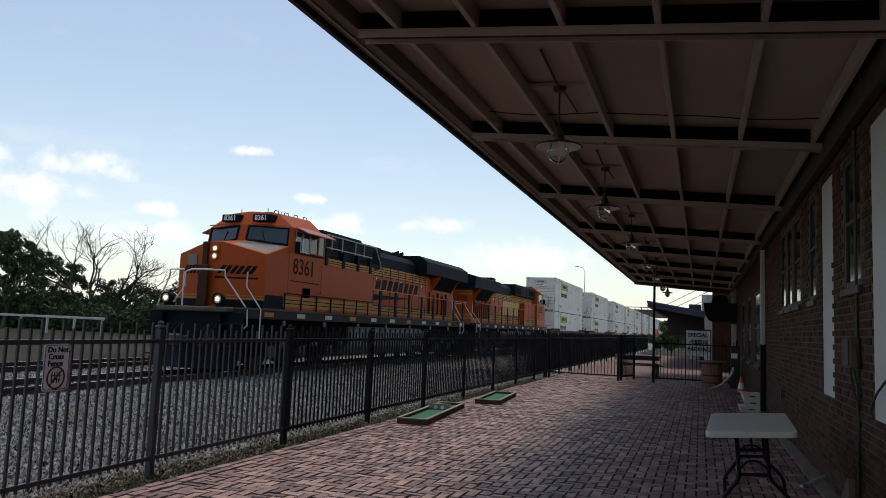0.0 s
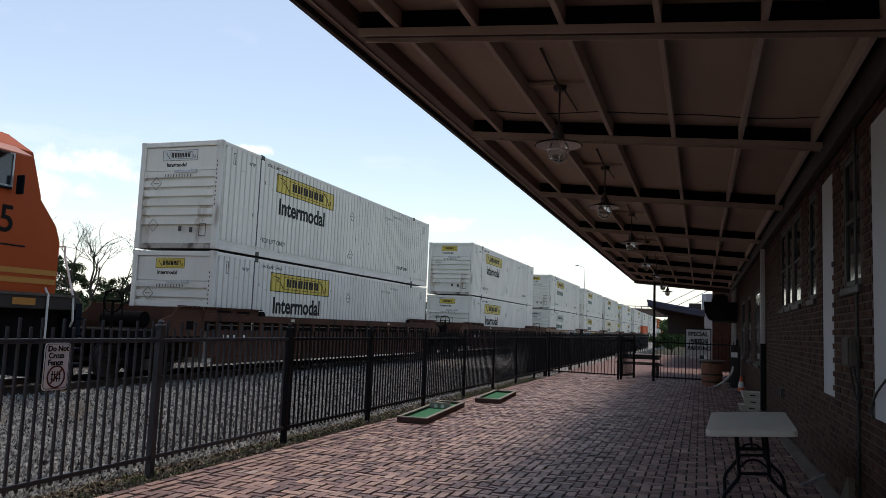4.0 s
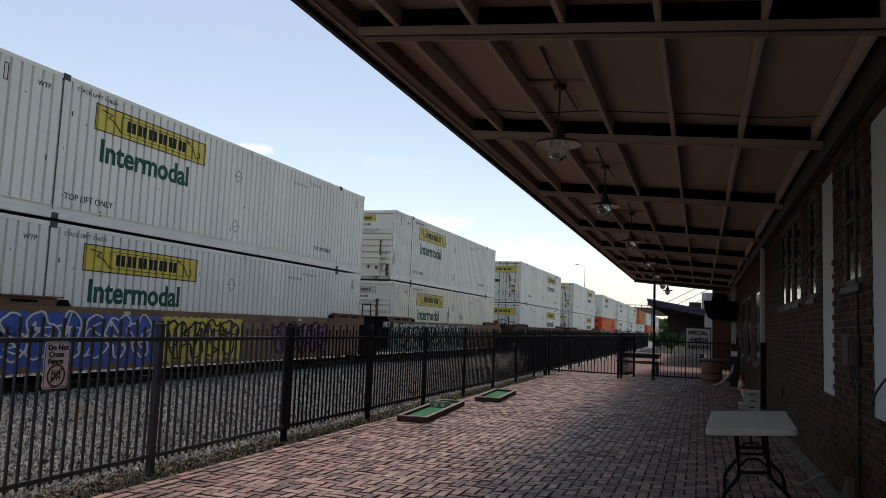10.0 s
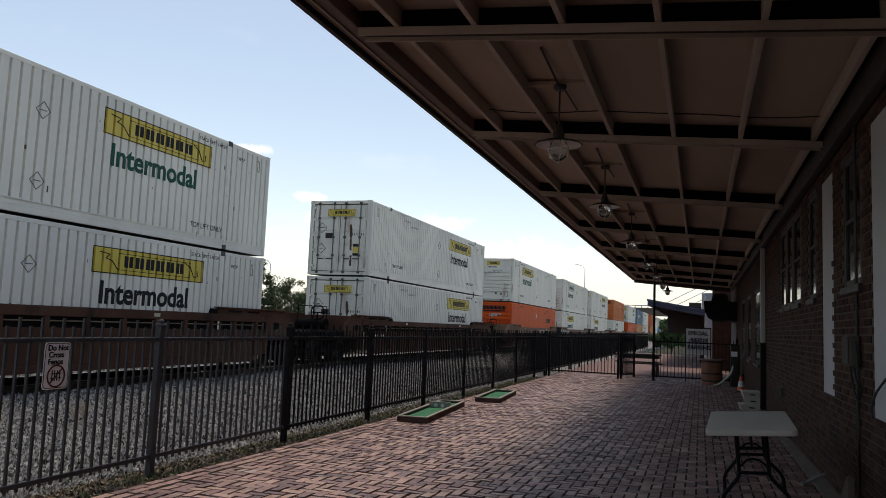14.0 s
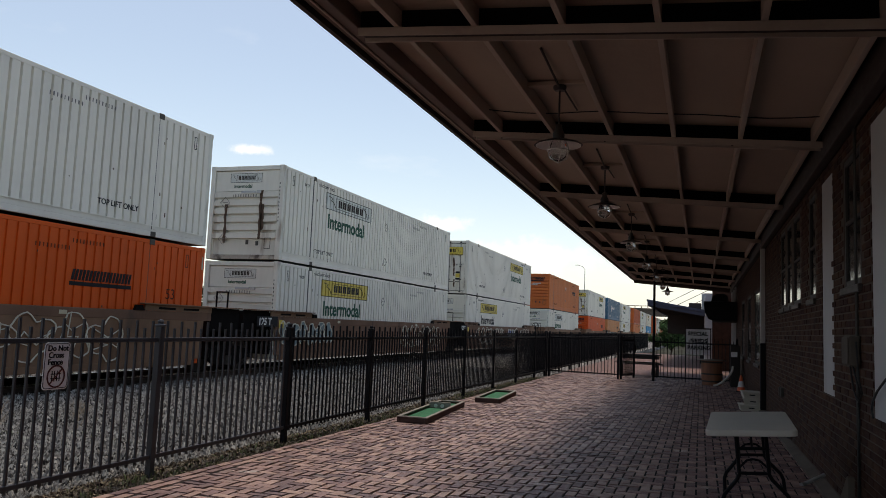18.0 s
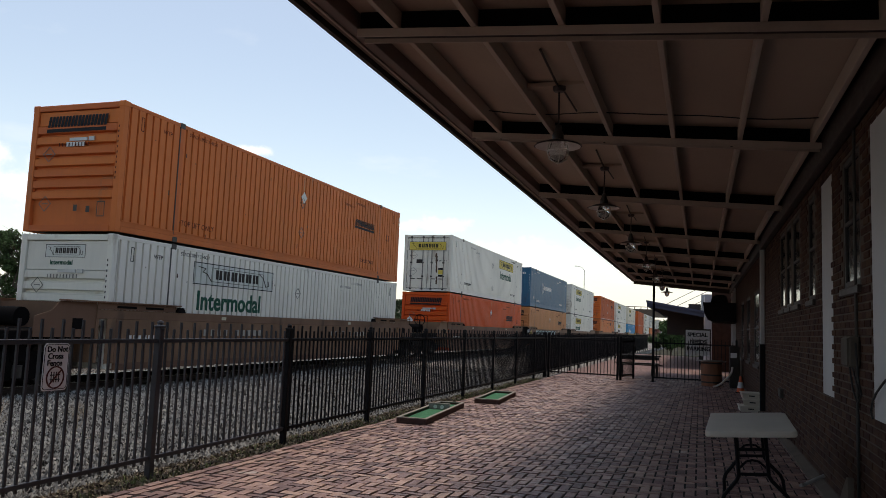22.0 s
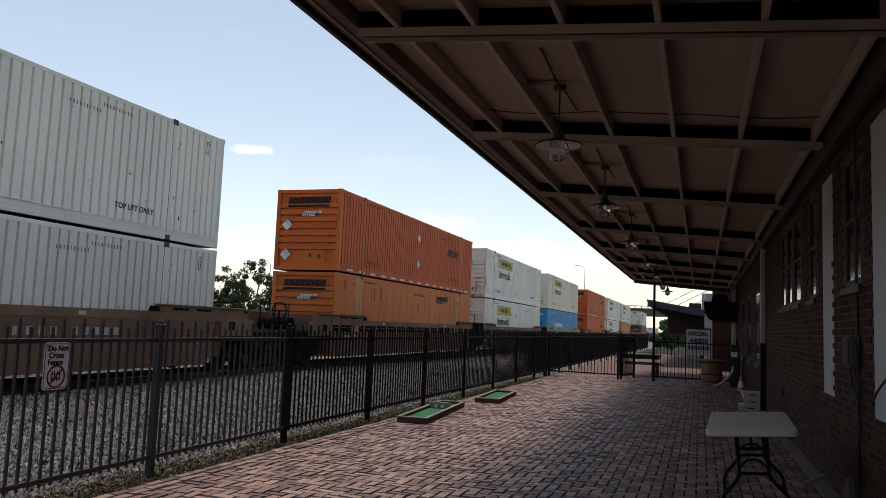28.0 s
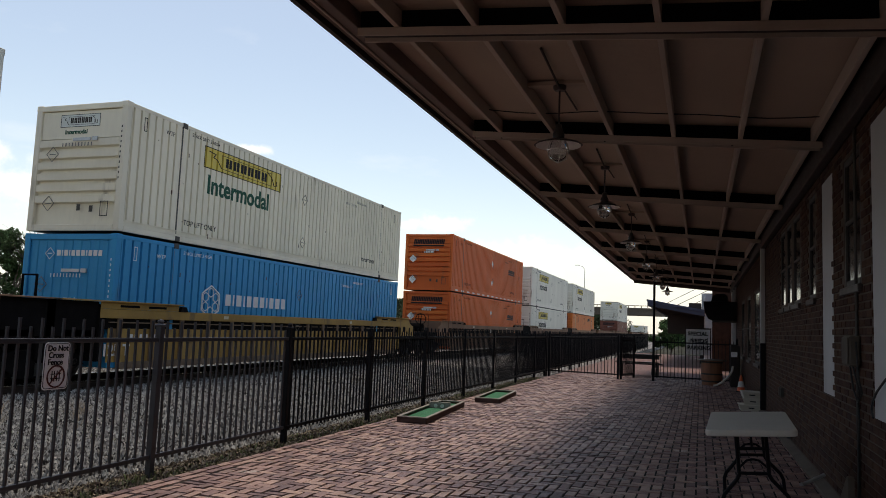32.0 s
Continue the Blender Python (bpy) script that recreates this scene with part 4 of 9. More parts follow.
# the building's other walls and its roof close the place behind
shell = thing("depot_building", "flat-roofed brick depot behind the platform wall", "building", kind="structure")
part("back_wall", Geo().box(9.0, 9.3, -6, 34, -0.4, 4.6), M_BRICK_WALL, shell)
part("end_wall", Geo().box(WX + 0.36, 9.0, 33.7, 34, -0.4, 4.6), M_BRICK_WALL, shell)
part("end_wall", Geo().box(WX + 0.36, 9.0, -6, -5.7, -0.4, 4.6), M_BRICK_WALL, shell)
part("roof_slab", Geo().box(WX + 0.1, 9.2, -6, 34, 4.2, 4.4), M_CONCRETE, shell)


# ---- canopy ----
def beam_z(x):
    return 3.68 - 0.075 * (x + 2.5)


def canopy():
    c = thing("canopy", "brown timber platform canopy sloping towards the depot wall", "canopy", kind="structure")
    Y0, Y1 = 0.9, 33.2
    for y in (2.0, 5.14, 8.25, 12.1, 16.4, 20.3, 24.3, 28.3, 32.0):
        g = Geo()
        xa, xb = -2.5, WX - 0.01
        za, zb = beam_z(xa), beam_z(xb)
        for dy0, dy1, h0, h1 in ((-0.075, -0.062, 0.0, 0.062), (0.062, 0.075, 0.0, 0.062)):
            g.add([(xa, y + dy0, za + h0), (xa, y + dy1, za + h0), (xa, y + dy1, za + h1), (xa, y + dy0, za + h1), (xb, y + dy0, zb + h0), (xb, y + dy1, zb + h0), (xb, y + dy1, zb + h1), (xb, y + dy0, zb + h1)],
                  [(0, 1, 2, 3), (4, 5, 6, 7), (0, 1, 5, 4), (1, 2, 6, 5), (2, 3, 7, 6), (3, 0, 4, 7)])
        part("cross_beam", g, M_JOIST, c)
        # the dark colours of recess and web stand for the beam's own shade
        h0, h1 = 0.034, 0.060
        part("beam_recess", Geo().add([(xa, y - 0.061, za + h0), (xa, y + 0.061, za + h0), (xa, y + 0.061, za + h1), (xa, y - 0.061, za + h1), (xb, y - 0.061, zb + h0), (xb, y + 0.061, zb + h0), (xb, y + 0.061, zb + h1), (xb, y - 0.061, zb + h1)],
                                      [(0, 1, 2, 3), (4, 5, 6, 7), (0, 1, 5, 4), (1, 2, 6, 5), (2, 3, 7, 6), (3, 0, 4, 7)]), M_FASCIA, c, "recessed underside, darkened for shade")
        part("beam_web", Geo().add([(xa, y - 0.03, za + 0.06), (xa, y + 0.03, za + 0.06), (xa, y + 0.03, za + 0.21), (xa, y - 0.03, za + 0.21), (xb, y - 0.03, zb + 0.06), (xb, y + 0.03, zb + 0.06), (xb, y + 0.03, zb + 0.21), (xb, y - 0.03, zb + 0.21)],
                              [(0, 1, 2, 3), (4, 5, 6, 7), (0, 1, 5, 4), (1, 2, 6, 5), (2, 3, 7, 6), (3, 0, 4, 7)]), M_LOUVRE, c, "beam web blackened for shade")
        for x in (-2.16, -1.0, 0.3) if 4 < y < 9 else ():
            part("bolt", Geo().cyl((x, y - 0.05, beam_z(x) - 0.006), (x, y - 0.05, beam_z(x)), 0.012, n=6), M_CASTING, c)
    for x in (-2.18, -1.57, -0.93, -0.28, 0.38, 1.06):
        z = beam_z(x)
        part("joist", Geo().box(x - 0.022, x + 0.022, Y0, Y1, z + 0.064, z + 0.205, 0.004), M_JOIST, c)
    sof = Geo()
    xa, xb = -2.72, WX + 0.1
    sof.add([(xa, Y0, beam_z(xa) + 0.214), (xb, Y0, beam_z(xb) + 0.214), (xb, Y1, beam_z(xb) + 0.214), (xa, Y1, beam_z(xa) + 0.214),
             (xa, Y0, beam_z(xa) + 0.27), (xb, Y0, beam_z(xb) + 0.27), (xb, Y1, beam_z(xb) + 0.27), (xa, Y1, beam_z(xa) + 0.27)],
            [(0, 3, 2, 1), (4, 5, 6, 7), (0, 1, 5, 4), (1, 2, 6, 5), (2, 3, 7, 6), (3, 0, 4, 7)])
    part("soffit", sof, M_SOFFIT, c, "tan board soffit")
    part("fascia", Geo().prism([(-2.74, 3.72), (-2.70, 3.72), (-2.70, 4.18), (-2.78, 4.2), (-2.78, 4.05), (-2.74, 4.03)], "y", Y0, Y1), M_FASCIA, c, "dark brown fascia board")
    part("edge_beam", Geo().box(-2.69, -2.52, Y0, Y1, 3.76, 4.05, 0.006), M_WOOD_DARK, c)
    part("drip_edge", Geo().box(-2.635, -2.615, Y0, Y1, 3.742, 3.757, 0.003), M_JOIST, c)
    part("end_board", Geo().prism([(-2.7, 3.63), (WX, 3.29), (WX, 3.9), (-2.7, 4.1)], "y", Y1 + 0.002, Y1 + 0.04), M_FASCIA, c)
    # plate made deep and dark to stand for the shade atop the wall
    part("wall_plate", Geo().box(WX - 0.10, WX - 0.015, Y0, Y1, 3.30, 3.60, 0.006), M_FASCIA, c)
    return c


canopy()


def pendant(y):
    x, top = -1.25, beam_z(-1.25) + 0.212
    p = thing("pendant_lamp", "dark barn pendant lamp with scalloped shade and caged globe", "lamp", group="lamps under the canopy", at=pose(x, y, 0))
    part("mounting_board", Geo().box(-0.32, 0.32, -0.045, 0.045, top - 0.042, top - 0.002, 0.005), M_SOFFIT, p)
    part("ceiling_plate", Geo().lathe([(0.0, top - 0.095), (0.045, top - 0.09), (0.062, top - 0.07), (0.062, top - 0.044), (0.0, top - 0.044)], n=14), M_LAMPSHADE, p, smooth=True)
    part("rod", Geo().cyl((0, 0, top - 0.09), (0, 0, top - 0.42), 0.009), M_LAMPSHADE, p)
    part("socket", Geo().lathe([(0.0, top - 0.40), (0.028, top - 0.41), (0.035, top - 0.46), (0.055, top - 0.50), (0.055, top - 0.545), (0.0, top - 0.545)], n=14), M_LAMPSHADE, p, smooth=True)
    sh, n = Geo(), 32
    for r, z in ((0.045, top - 0.545), (0.12, top - 0.565), (0.215, top - 0.60)):
        sh.v += [(r * (1 + (0.035 if r > 0.2 and i % 4 < 2 else 0)) * math.cos(2 * math.pi * i / n), r * (1 + (0.035 if r > 0.2 and i % 4 < 2 else 0)) * math.sin(2 * math.pi * i / n), z) for i in range(n)]
    sh.f += [(j * n + i, j * n + (i + 1) % n, (j + 1) * n + (i + 1) % n, (j + 1) * n + i) for j in range(2) for i in range(n)]
    k = len(sh.v)
    sh.add([(vx, vy, vz - 0.006) for vx, vy, vz in sh.v[:k]], [tuple(reversed(f)) for f in sh.f[:]])
    shade = part("shade", sh, M_LAMPSHADE, p, "dark scalloped metal shade", smooth=True)
    part("lining", Geo().lathe([(0.05, top - 0.553), (0.12, top - 0.574), (0.208, top - 0.609), (0.208, top - 0.611), (0.05, top - 0.556)], n=32), M_ENAMEL, shade, "white enamel underside", smooth=True)
    part("globe", Geo().lathe([(0.055, top - 0.55), (0.075, top - 0.60), (0.085, top - 0.66), (0.07, top - 0.72), (0.035, top - 0.75), (0.0, top - 0.757)], n=16), M_LAMPGLASS, p, "clear glass globe", smooth=True)
    for a in range(4):
        pts = [(r * math.cos(a * math.pi / 2 + 0.4), r * math.sin(a * math.pi / 2 + 0.4), top + h) for r, h in ((0.06, -0.55), (0.088, -0.60), (0.098, -0.66), (0.08, -0.73), (0.0, -0.772))]
        part("guard_wire", Geo().pipe(pts, 0.005, 5), M_HANDRAIL, p, "bright guard wire")
    part("guard_ring", Geo().lathe([(0.097, top - 0.662), (0.103, top - 0.662), (0.103, top - 0.652), (0.097, top - 0.652), (0.097, top - 0.662)], n=18), M_HANDRAIL, p, "bright guard ring")
    part("conduit", Geo().cyl((0.0, -0.9, top - 0.015), (0.0, -0.07, top - 0.06), 0.011).cyl((0.03, 0.05, top - 0.06), (0.03, 0.85, top - 0.03), 0.009), M_FASCIA, p)
    return p


for ly in (6.8, 10.35, 14.6, 19.0, 23.2, 27.4, 31.4):
    pendant(ly)
wire = Geo()
w_pts = [(-2.2 + i * 0.2, 7.62 + 0.05 * math.sin(i * 0.6), beam_z(-2.2 + i * 0.2) + 0.165 - 0.02 * abs(math.sin(i * 0.55))) for i in range(18)]
wire.pipe(w_pts, 0.006, 5)
tagged(part("overhead_cable", wire, M_RUBBER), "thin black cable slung below the canopy joists", "cable")

post = thing("canopy_post", "slim dark steel post carrying the canopy", "post", at=pose(-1.42, 25.45, 0))
part("shaft", Geo().cyl((0, 0, -0.02), (0, 0, 3.60), 0.038, n=12), M_BLACK_IRON, post, smooth=True)
part("base_plate", Geo().box(-0.09, 0.09, -0.09, 0.09, -0.012, 0.012, 0.004), M_BLACK_IRON, post)

pipe = thing("downpipe", "wall downpipe, white above and black below", "pipe", at=pose(WX - 0.055, 16.5, 0))
part("upper_pipe", Geo().box(-0.045, 0.045, -0.045, 0.045, 1.40, 3.42, 0.012), M_WHITEWALL, pipe, "white upper length")
part("lower_pipe", Geo().box(-0.05, 0.05, -0.05, 0.05, 0.08, 1.40, 0.012), M_BLACK_IRON, pipe, "black lower length")

meter = thing("utility_box", "dull brown metal utility box on the brick wall with hanging cables", "electric box", at=pose(WX, 7.12, 1.30))
part("box_body", Geo().box(-0.085, -0.004, -0.15, 0.15, 0.0, 0.25, 0.012), M_FRAME_EDGE, meter)
part("cover", Geo().box(-0.098, -0.087, -0.135, 0.135, 0.012, 0.238, 0.005), M_FRAME_EDGE, meter)
part("hinge", Geo().cyl((-0.09, 0.142, 0.04), (-0.09, 0.142, 0.21), 0.008, n=6), M_CASTING, meter)
for ya, za, yb in ((0.10, 0.0, -0.02), (-0.02, 0.0, -0.28), (-0.17, 0.20, -0.36)):
    part("cable", Geo().pipe([(-0.04, ya, za), (-0.04, (ya + yb) / 2, -0.10), (-0.035, yb, -0.20), (-0.03, -0.16, -0.29), (-0.03, -0.21, -0.44), (-0.025, -0.13, -0.72), (-0.02, -0.06, -1.15)], 0.0075, 6), M_RUBBER, meter, "black hanging cable")
cond = thing("wall_conduit", "thin dark conduit clipped up the brick wall", "pipe", at=pose(WX - 0.015, 7.05, 0))
part("tube", Geo().cyl((0, 0, 0.1), (0, 0, 3.4), 0.013, n=8), M_CASTING, cond)
loop = Geo()
loop.pipe([(WX - 0.03, 5.5, 1.36), (WX - 0.03, 5.97, 1.25), (WX - 0.03, 6.25, 1.15), (WX - 0.03, 6.40, 1.07), (WX - 0.03, 6.45, 1.0), (WX - 0.03, 6.39, 0.95)], 0.009, 6)
tagged(part("cable_loop", loop, M_RUBBER), "loop of black cable hanging on the white panel", "cable")
outlet = thing("wall_outlet", "small dark weatherproof socket on the brick wall", "socket", at=pose(WX, 13.2, 0.60))
for dy in (-0.12, 0.1):
    part("cover", Geo().box(-0.05, 0.0, dy - 0.05, dy + 0.05, 0, 0.14, 0.008), M_CASTING, outlet)
clip = Geo().pipe([(WX - 0.01, 8.9, 0.12), (WX - 0.2, 8.85, 0.02), (WX - 0.25, 8.75, 0.02)], 0.02, 6)
tagged(part("drain_spout", clip, M_GALV), "short bent drain spout at the wall foot", "pipe")


# ---- things on the platform ----
def folding_table():
    t = thing("folding_table", "off-white plastic folding table with dark steel legs", "table", at=pose(0.102, 6.63, 0, 0, -4.7, -2.3))
    w, l, h = 0.69, 1.62, 0.74
    prof = []
    for cx, cy, a0 in ((w - 0.06, l - 0.06, 0), (0.06, l - 0.06, 90), (0.06, 0.06, 180), (w - 0.06, 0.06, 270)):
        for k in range(5):
            a = radians(a0 + k * 22.5)
            prof.append((cx + 0.06 * math.cos(a), cy + 0.06 * math.sin(a)))
    inner = [((x - w / 2) * 0.985 + w / 2, (y - l / 2) * 0.994 + l / 2) for x, y in prof]
    g, n = Geo(), len(prof)
    g.add([(x, y, h - 0.05) for x, y in inner] + [(x, y, h - 0.042) for x, y in prof] + [(x, y, h - 0.008) for x, y in prof] + [(x, y, h) for x, y in inner],
          [(k * n + i, k * n + (i + 1) % n, (k + 1) * n + (i + 1) % n, (k + 1) * n + i) for k in range(3) for i in range(n)] + [tuple(range(n))[::-1], tuple(range(3 * n, 4 * n))])
    part("tabletop", g, M_PLASTIC, t)
    for y0, s in ((0.28, 1), (l - 0.28, -1)):
        for o in (-1, 1):
            x = w / 2 + o * 0.115
            part("leg", Geo().pipe([(x, y0, h - 0.05), (x, y0, 0.35), (x + o * 0.02, y0, 0.31), (x + o * 0.125, y0, 0.19), (x + o * 0.145, y0, 0.14), (x + o * 0.15, y0, 0.02)], 0.017, 9), M_BLACK_IRON, t, smooth=True)
            part("foot", Geo().cyl((x + o * 0.15, y0, 0.0), (x + o * 0.15, y0, 0.03), 0.021), M_RUBBER, t)
            part("brace", Geo().pipe([(x, y0, 0.40), (w / 2 + o * 0.05, y0 + s * 0.02, 0.46), (w / 2, y0 + s * 0.03, 0.47)], 0.010, 7), M_BLACK_IRON, t)
        for z in (0.56, 0.36):
            part("crossbar", Geo().cyl((w / 2 - 0.115, y0, z), (w / 2 + 0.115, y0, z), 0.014, n=8), M_BLACK_IRON, t)
        part("brace", Geo().pipe([(w / 2, y0, 0.56), (w / 2, y0 + s * 0.38, h - 0.06)], 0.011, 7), M_BLACK_IRON, t)
    part("apron", Geo().box(0.05, 0.08, 0.1, 1.52, h - 0.075, h - 0.052, 0.004).box(0.61, 0.64, 0.1, 1.52, h - 0.075, h - 0.052, 0.004), M_GREYSTEEL, t)


folding_table()


def putting_board(x, y, w, l, rot, bar):
    p = thing("putting_board", "long low putting board with green turf and worn timber rim", "golf game", group="putting boards on the bricks", at=pose(x, y, 0.004, 0, 0, rot))
    part("turf", Geo().box(0.04, w - 0.04, 0.04, l - 0.04, 0.0, 0.045), M_TURF, p, "green artificial turf")
    for x0, x1, y0, y1 in ((0, 0.045, 0, l), (w - 0.045, w, 0, l), (0.047, w - 0.047, 0, 0.045), (0.047, w - 0.047, l - 0.045, l)):
        r = part("rim", Geo().box(x0, x1, y0, y1, 0.0, 0.075, 0.004), M_REDBOARD, p, "dull brown timber rim")
        part("rim_cap", Geo().box(x0 - 0.004, x1 + 0.004, y0 - 0.004, y1 + 0.004, 0.077, 0.095, 0.004), M_BOARD, r)
    if bar:
        part("hole_board", Geo().box(0.05, w - 0.05, l * 0.64, l * 0.64 + 0.04, 0.046, 0.155, 0.005), M_BOARD, p)
        for k in (0.35, 0.6):
            part("hole", Geo().cyl((w * k, l * 0.64 - 0.006, 0.09), (w * k, l * 0.64 + 0.001, 0.09), 0.034, n=14), M_INK_WHITE, p)


putting_board(-4.38, 10.92, 0.48, 2.8, 5.4, True)
putting_board(-4.25, 14.72, 0.50, 2.15, 4.5, False)


def parking_sign():
    s = thing("parking_sign", "white sign in a dark timber frame on two posts, black letters", "sign", at=pose(-0.47, 25.9, 0))
    part("board", Geo().box(0.03, 0.77, 0, 0.02, 0.88, 1.70), M_SIGN, s)
    for x in (0.0, 0.77):
        part("sign_post", Geo().box(x, x + 0.035, -0.01, 0.035, -0.01, 1.75, 0.004), M_FRAME_DARK, s)
    part("frame_bar", Geo().box(0.037, 0.768, -0.008, 0.03, 1.70, 1.745, 0.004), M_FRAME_DARK, s)
    for i, (b, x) in enumerate((("SPECIAL", 0.09), ("NEEDS", 0.165), ("PARKING", 0.075))):
        part("lettering", words(b, 0.118, M_INK, 0.006), None, s, at=on(FACING_Y, x, -0.006, 1.50 - i * 0.225))


parking_sign()


def barrel():
    b = thing("barrel_planter", "weathered half wine barrel used as a planter", "planter", at=pose(0.34, 25.0, 0))
    n = 22
    for k in range(n):
        a0, a1 = 2 * math.pi * (k + 0.03) / n, 2 * math.pi * (k + 0.97) / n
        g = Geo()
        rows_ = [(0.285, 0.0), (0.305, 0.3), (0.31, 0.5), (0.305, 0.74)]
        vs = []
        for r, z in rows_:
            for a in (a0, a1):
                vs += [(r * math.cos(a), r * math.sin(a), z), ((r - 0.03) * math.cos(a), (r - 0.03) * math.sin(a), z)]
        fs = []
        for j in range(3):
            o = j * 4
            fs += [(o, o + 2, o + 6, o + 4), (o + 1, o + 5, o + 7, o + 3), (o, o + 4, o + 5, o + 1), (o + 2, o + 3, o + 7, o + 6)]
        fs += [(0, 1, 3, 2), (12, 14, 15, 13)]
        part("stave", g.add(vs, fs), M_BARREL, b)
    for z, r in ((0.1, 0.294), (0.32, 0.308), (0.68, 0.311)):
        part("hoop", Geo().lathe([(r, z), (r + 0.006, z), (r + 0.006, z + 0.045), (r, z + 0.045)], n=24), M_CASTING, b)
    part("lid", Geo().lathe([(0.0, 0.78), (0.43, 0.78), (0.43, 0.75), (0.0, 0.75)], n=24), M_BOARD, b, "round board top")


barrel()
hose = Geo()
hose.pipe([(0.93, 24.5, 0.62), (0.91, 24.42, 0.50), (0.85, 24.38, 0.38), (0.74, 24.36, 0.26), (0.62, 24.34, 0.14), (0.48, 24.32, 0.05), (0.38, 24.3, 0.03)], 0.03, 8)
tagged(part("garden_hose", hose, M_HOSE, smooth=True), "white hose running down to the paving beside the barrel", "hose")
stand = thing("hose_stand", "dark stand with papers against the far wall", "stand", at=pose(0.86, 24.6, 0))
part("stand_body", Geo().box(0, 0.28, 0, 0.4, 0.0, 1.25, 0.02), M_FRAME_DARK, stand)
part("notice", Geo().box(0.02, 0.2, -0.006, -0.002, 0.9, 1.05), M_SIGN, stand)


def cone(x, y):
    c = thing("traffic_cone", "orange traffic cone with a white band", "cone", at=pose(x, y, 0))
    part("base", Geo().box(-0.14, 0.14, -0.14, 0.14, 0, 0.03, 0.01), M_RUBBER, c)
    part("body", Geo().lathe([(0.11, 0.03), (0.025, 0.46), (0.0, 0.46)], n=16), M_CONE, c, smooth=True)
    part("band", Geo().lathe([(0.0905, 0.14), (0.058, 0.30)], n=16), M_INK_WHITE, c, smooth=True)


cone(1.07, 22.6)


def storage_bin(x, y, z, w, rot):
    """A flat pale plastic bin with a lid, a dark hand slot and ribs."""
    b = thing("storage_bin", "flat pale grey plastic bin stacked by the wall", "bin", group="bins stacked by the wall", at=pose(x, y, z, 0, 0, rot))
    part("body", Geo().add([(-w / 2 + 0.025, 0.02, 0), (w / 2 - 0.025, 0.02, 0), (w / 2 - 0.025, 0.50, 0), (-w / 2 + 0.025, 0.50, 0), (-w / 2, 0, 0.10), (w / 2, 0, 0.10), (w / 2, 0.52, 0.10), (-w / 2, 0.52, 0.10)],
                           [(3, 2, 1, 0), (4, 5, 6, 7), (0, 1, 5, 4), (1, 2, 6, 5), (2, 3, 7, 6), (3, 0, 4, 7)]), M_PLASTIC, b)
    part("lid", Geo().box(-w / 2 - 0.012, w / 2 + 0.012, -0.012, 0.532, 0.102, 0.128, 0.008), M_PLASTIC, b)
    part("hand_slot", Geo().box(-0.055, 0.055, -0.004, 0.012, 0.055, 0.078), M_RUBBER, b, "dark hand slot")
    for k in (-0.36, 0.36):
        part("rib", Geo().box(w * k - 0.008, w * k + 0.008, -0.002, 0.02, 0.02, 0.10), M_PLASTIC, b)


storage_bin(1.0, 16.9, 0.0, 0.44, 2)
storage_bin(1.03, 16.93, 0.13, 0.38, -3)
storage_bin(1.02, 16.97, 0.26, 0.36, 3)


def picnic_table(x, y, rot):
    t = thing("picnic_table", "dark-painted timber picnic table with attached benches", "table", at=pose(x, y, 0, 0, 0, rot))
    for k in range(5):
        part("table_slat", Geo().box(-0.78, 0.78, -0.37 + k * 0.15, -0.23 + k * 0.15, 0.715, 0.755, 0.006), M_BENCH, t)
    for s in (-1, 1):
        for k in range(2):
            part("bench_slat", Geo().box(-0.78, 0.78, s * 0.68 - 0.14 + k * 0.145, s * 0.68 - 0.005 + k * 0.145, 0.42, 0.46, 0.006), M_BENCH, t)
        part("apron_rail", Geo().box(-0.70, 0.70, s * 0.36 - 0.02, s * 0.36 + 0.02, 0.60, 0.713, 0.005), M_BENCH, t)
        e = s * 0.60
        part("bench_bearer", Geo().box(e - 0.045, e + 0.045, -0.80, 0.80, 0.32, 0.418, 0.006), M_BENCH, t)
        part("top_bearer", Geo().box(e - 0.045, e + 0.045, -0.36, 0.36, 0.63, 0.713, 0.006), M_BENCH, t)
        for q in (-1, 1):
            part("leg", Geo().prism([(q * 0.28, 0.712), (q * 0.16, 0.712), (q * 0.62, 0.0), (q * 0.74, 0.0)], "x", e - 0.09, e - 0.047), M_BENCH, t)
            part("bench_post", Geo().box(e - 0.045, e + 0.045, q * 0.76 - 0.04, q * 0.76 + 0.04, 0, 0.318, 0.006), M_BENCH, t)
    return t


picnic_table(-2.1, 28.2, 8)


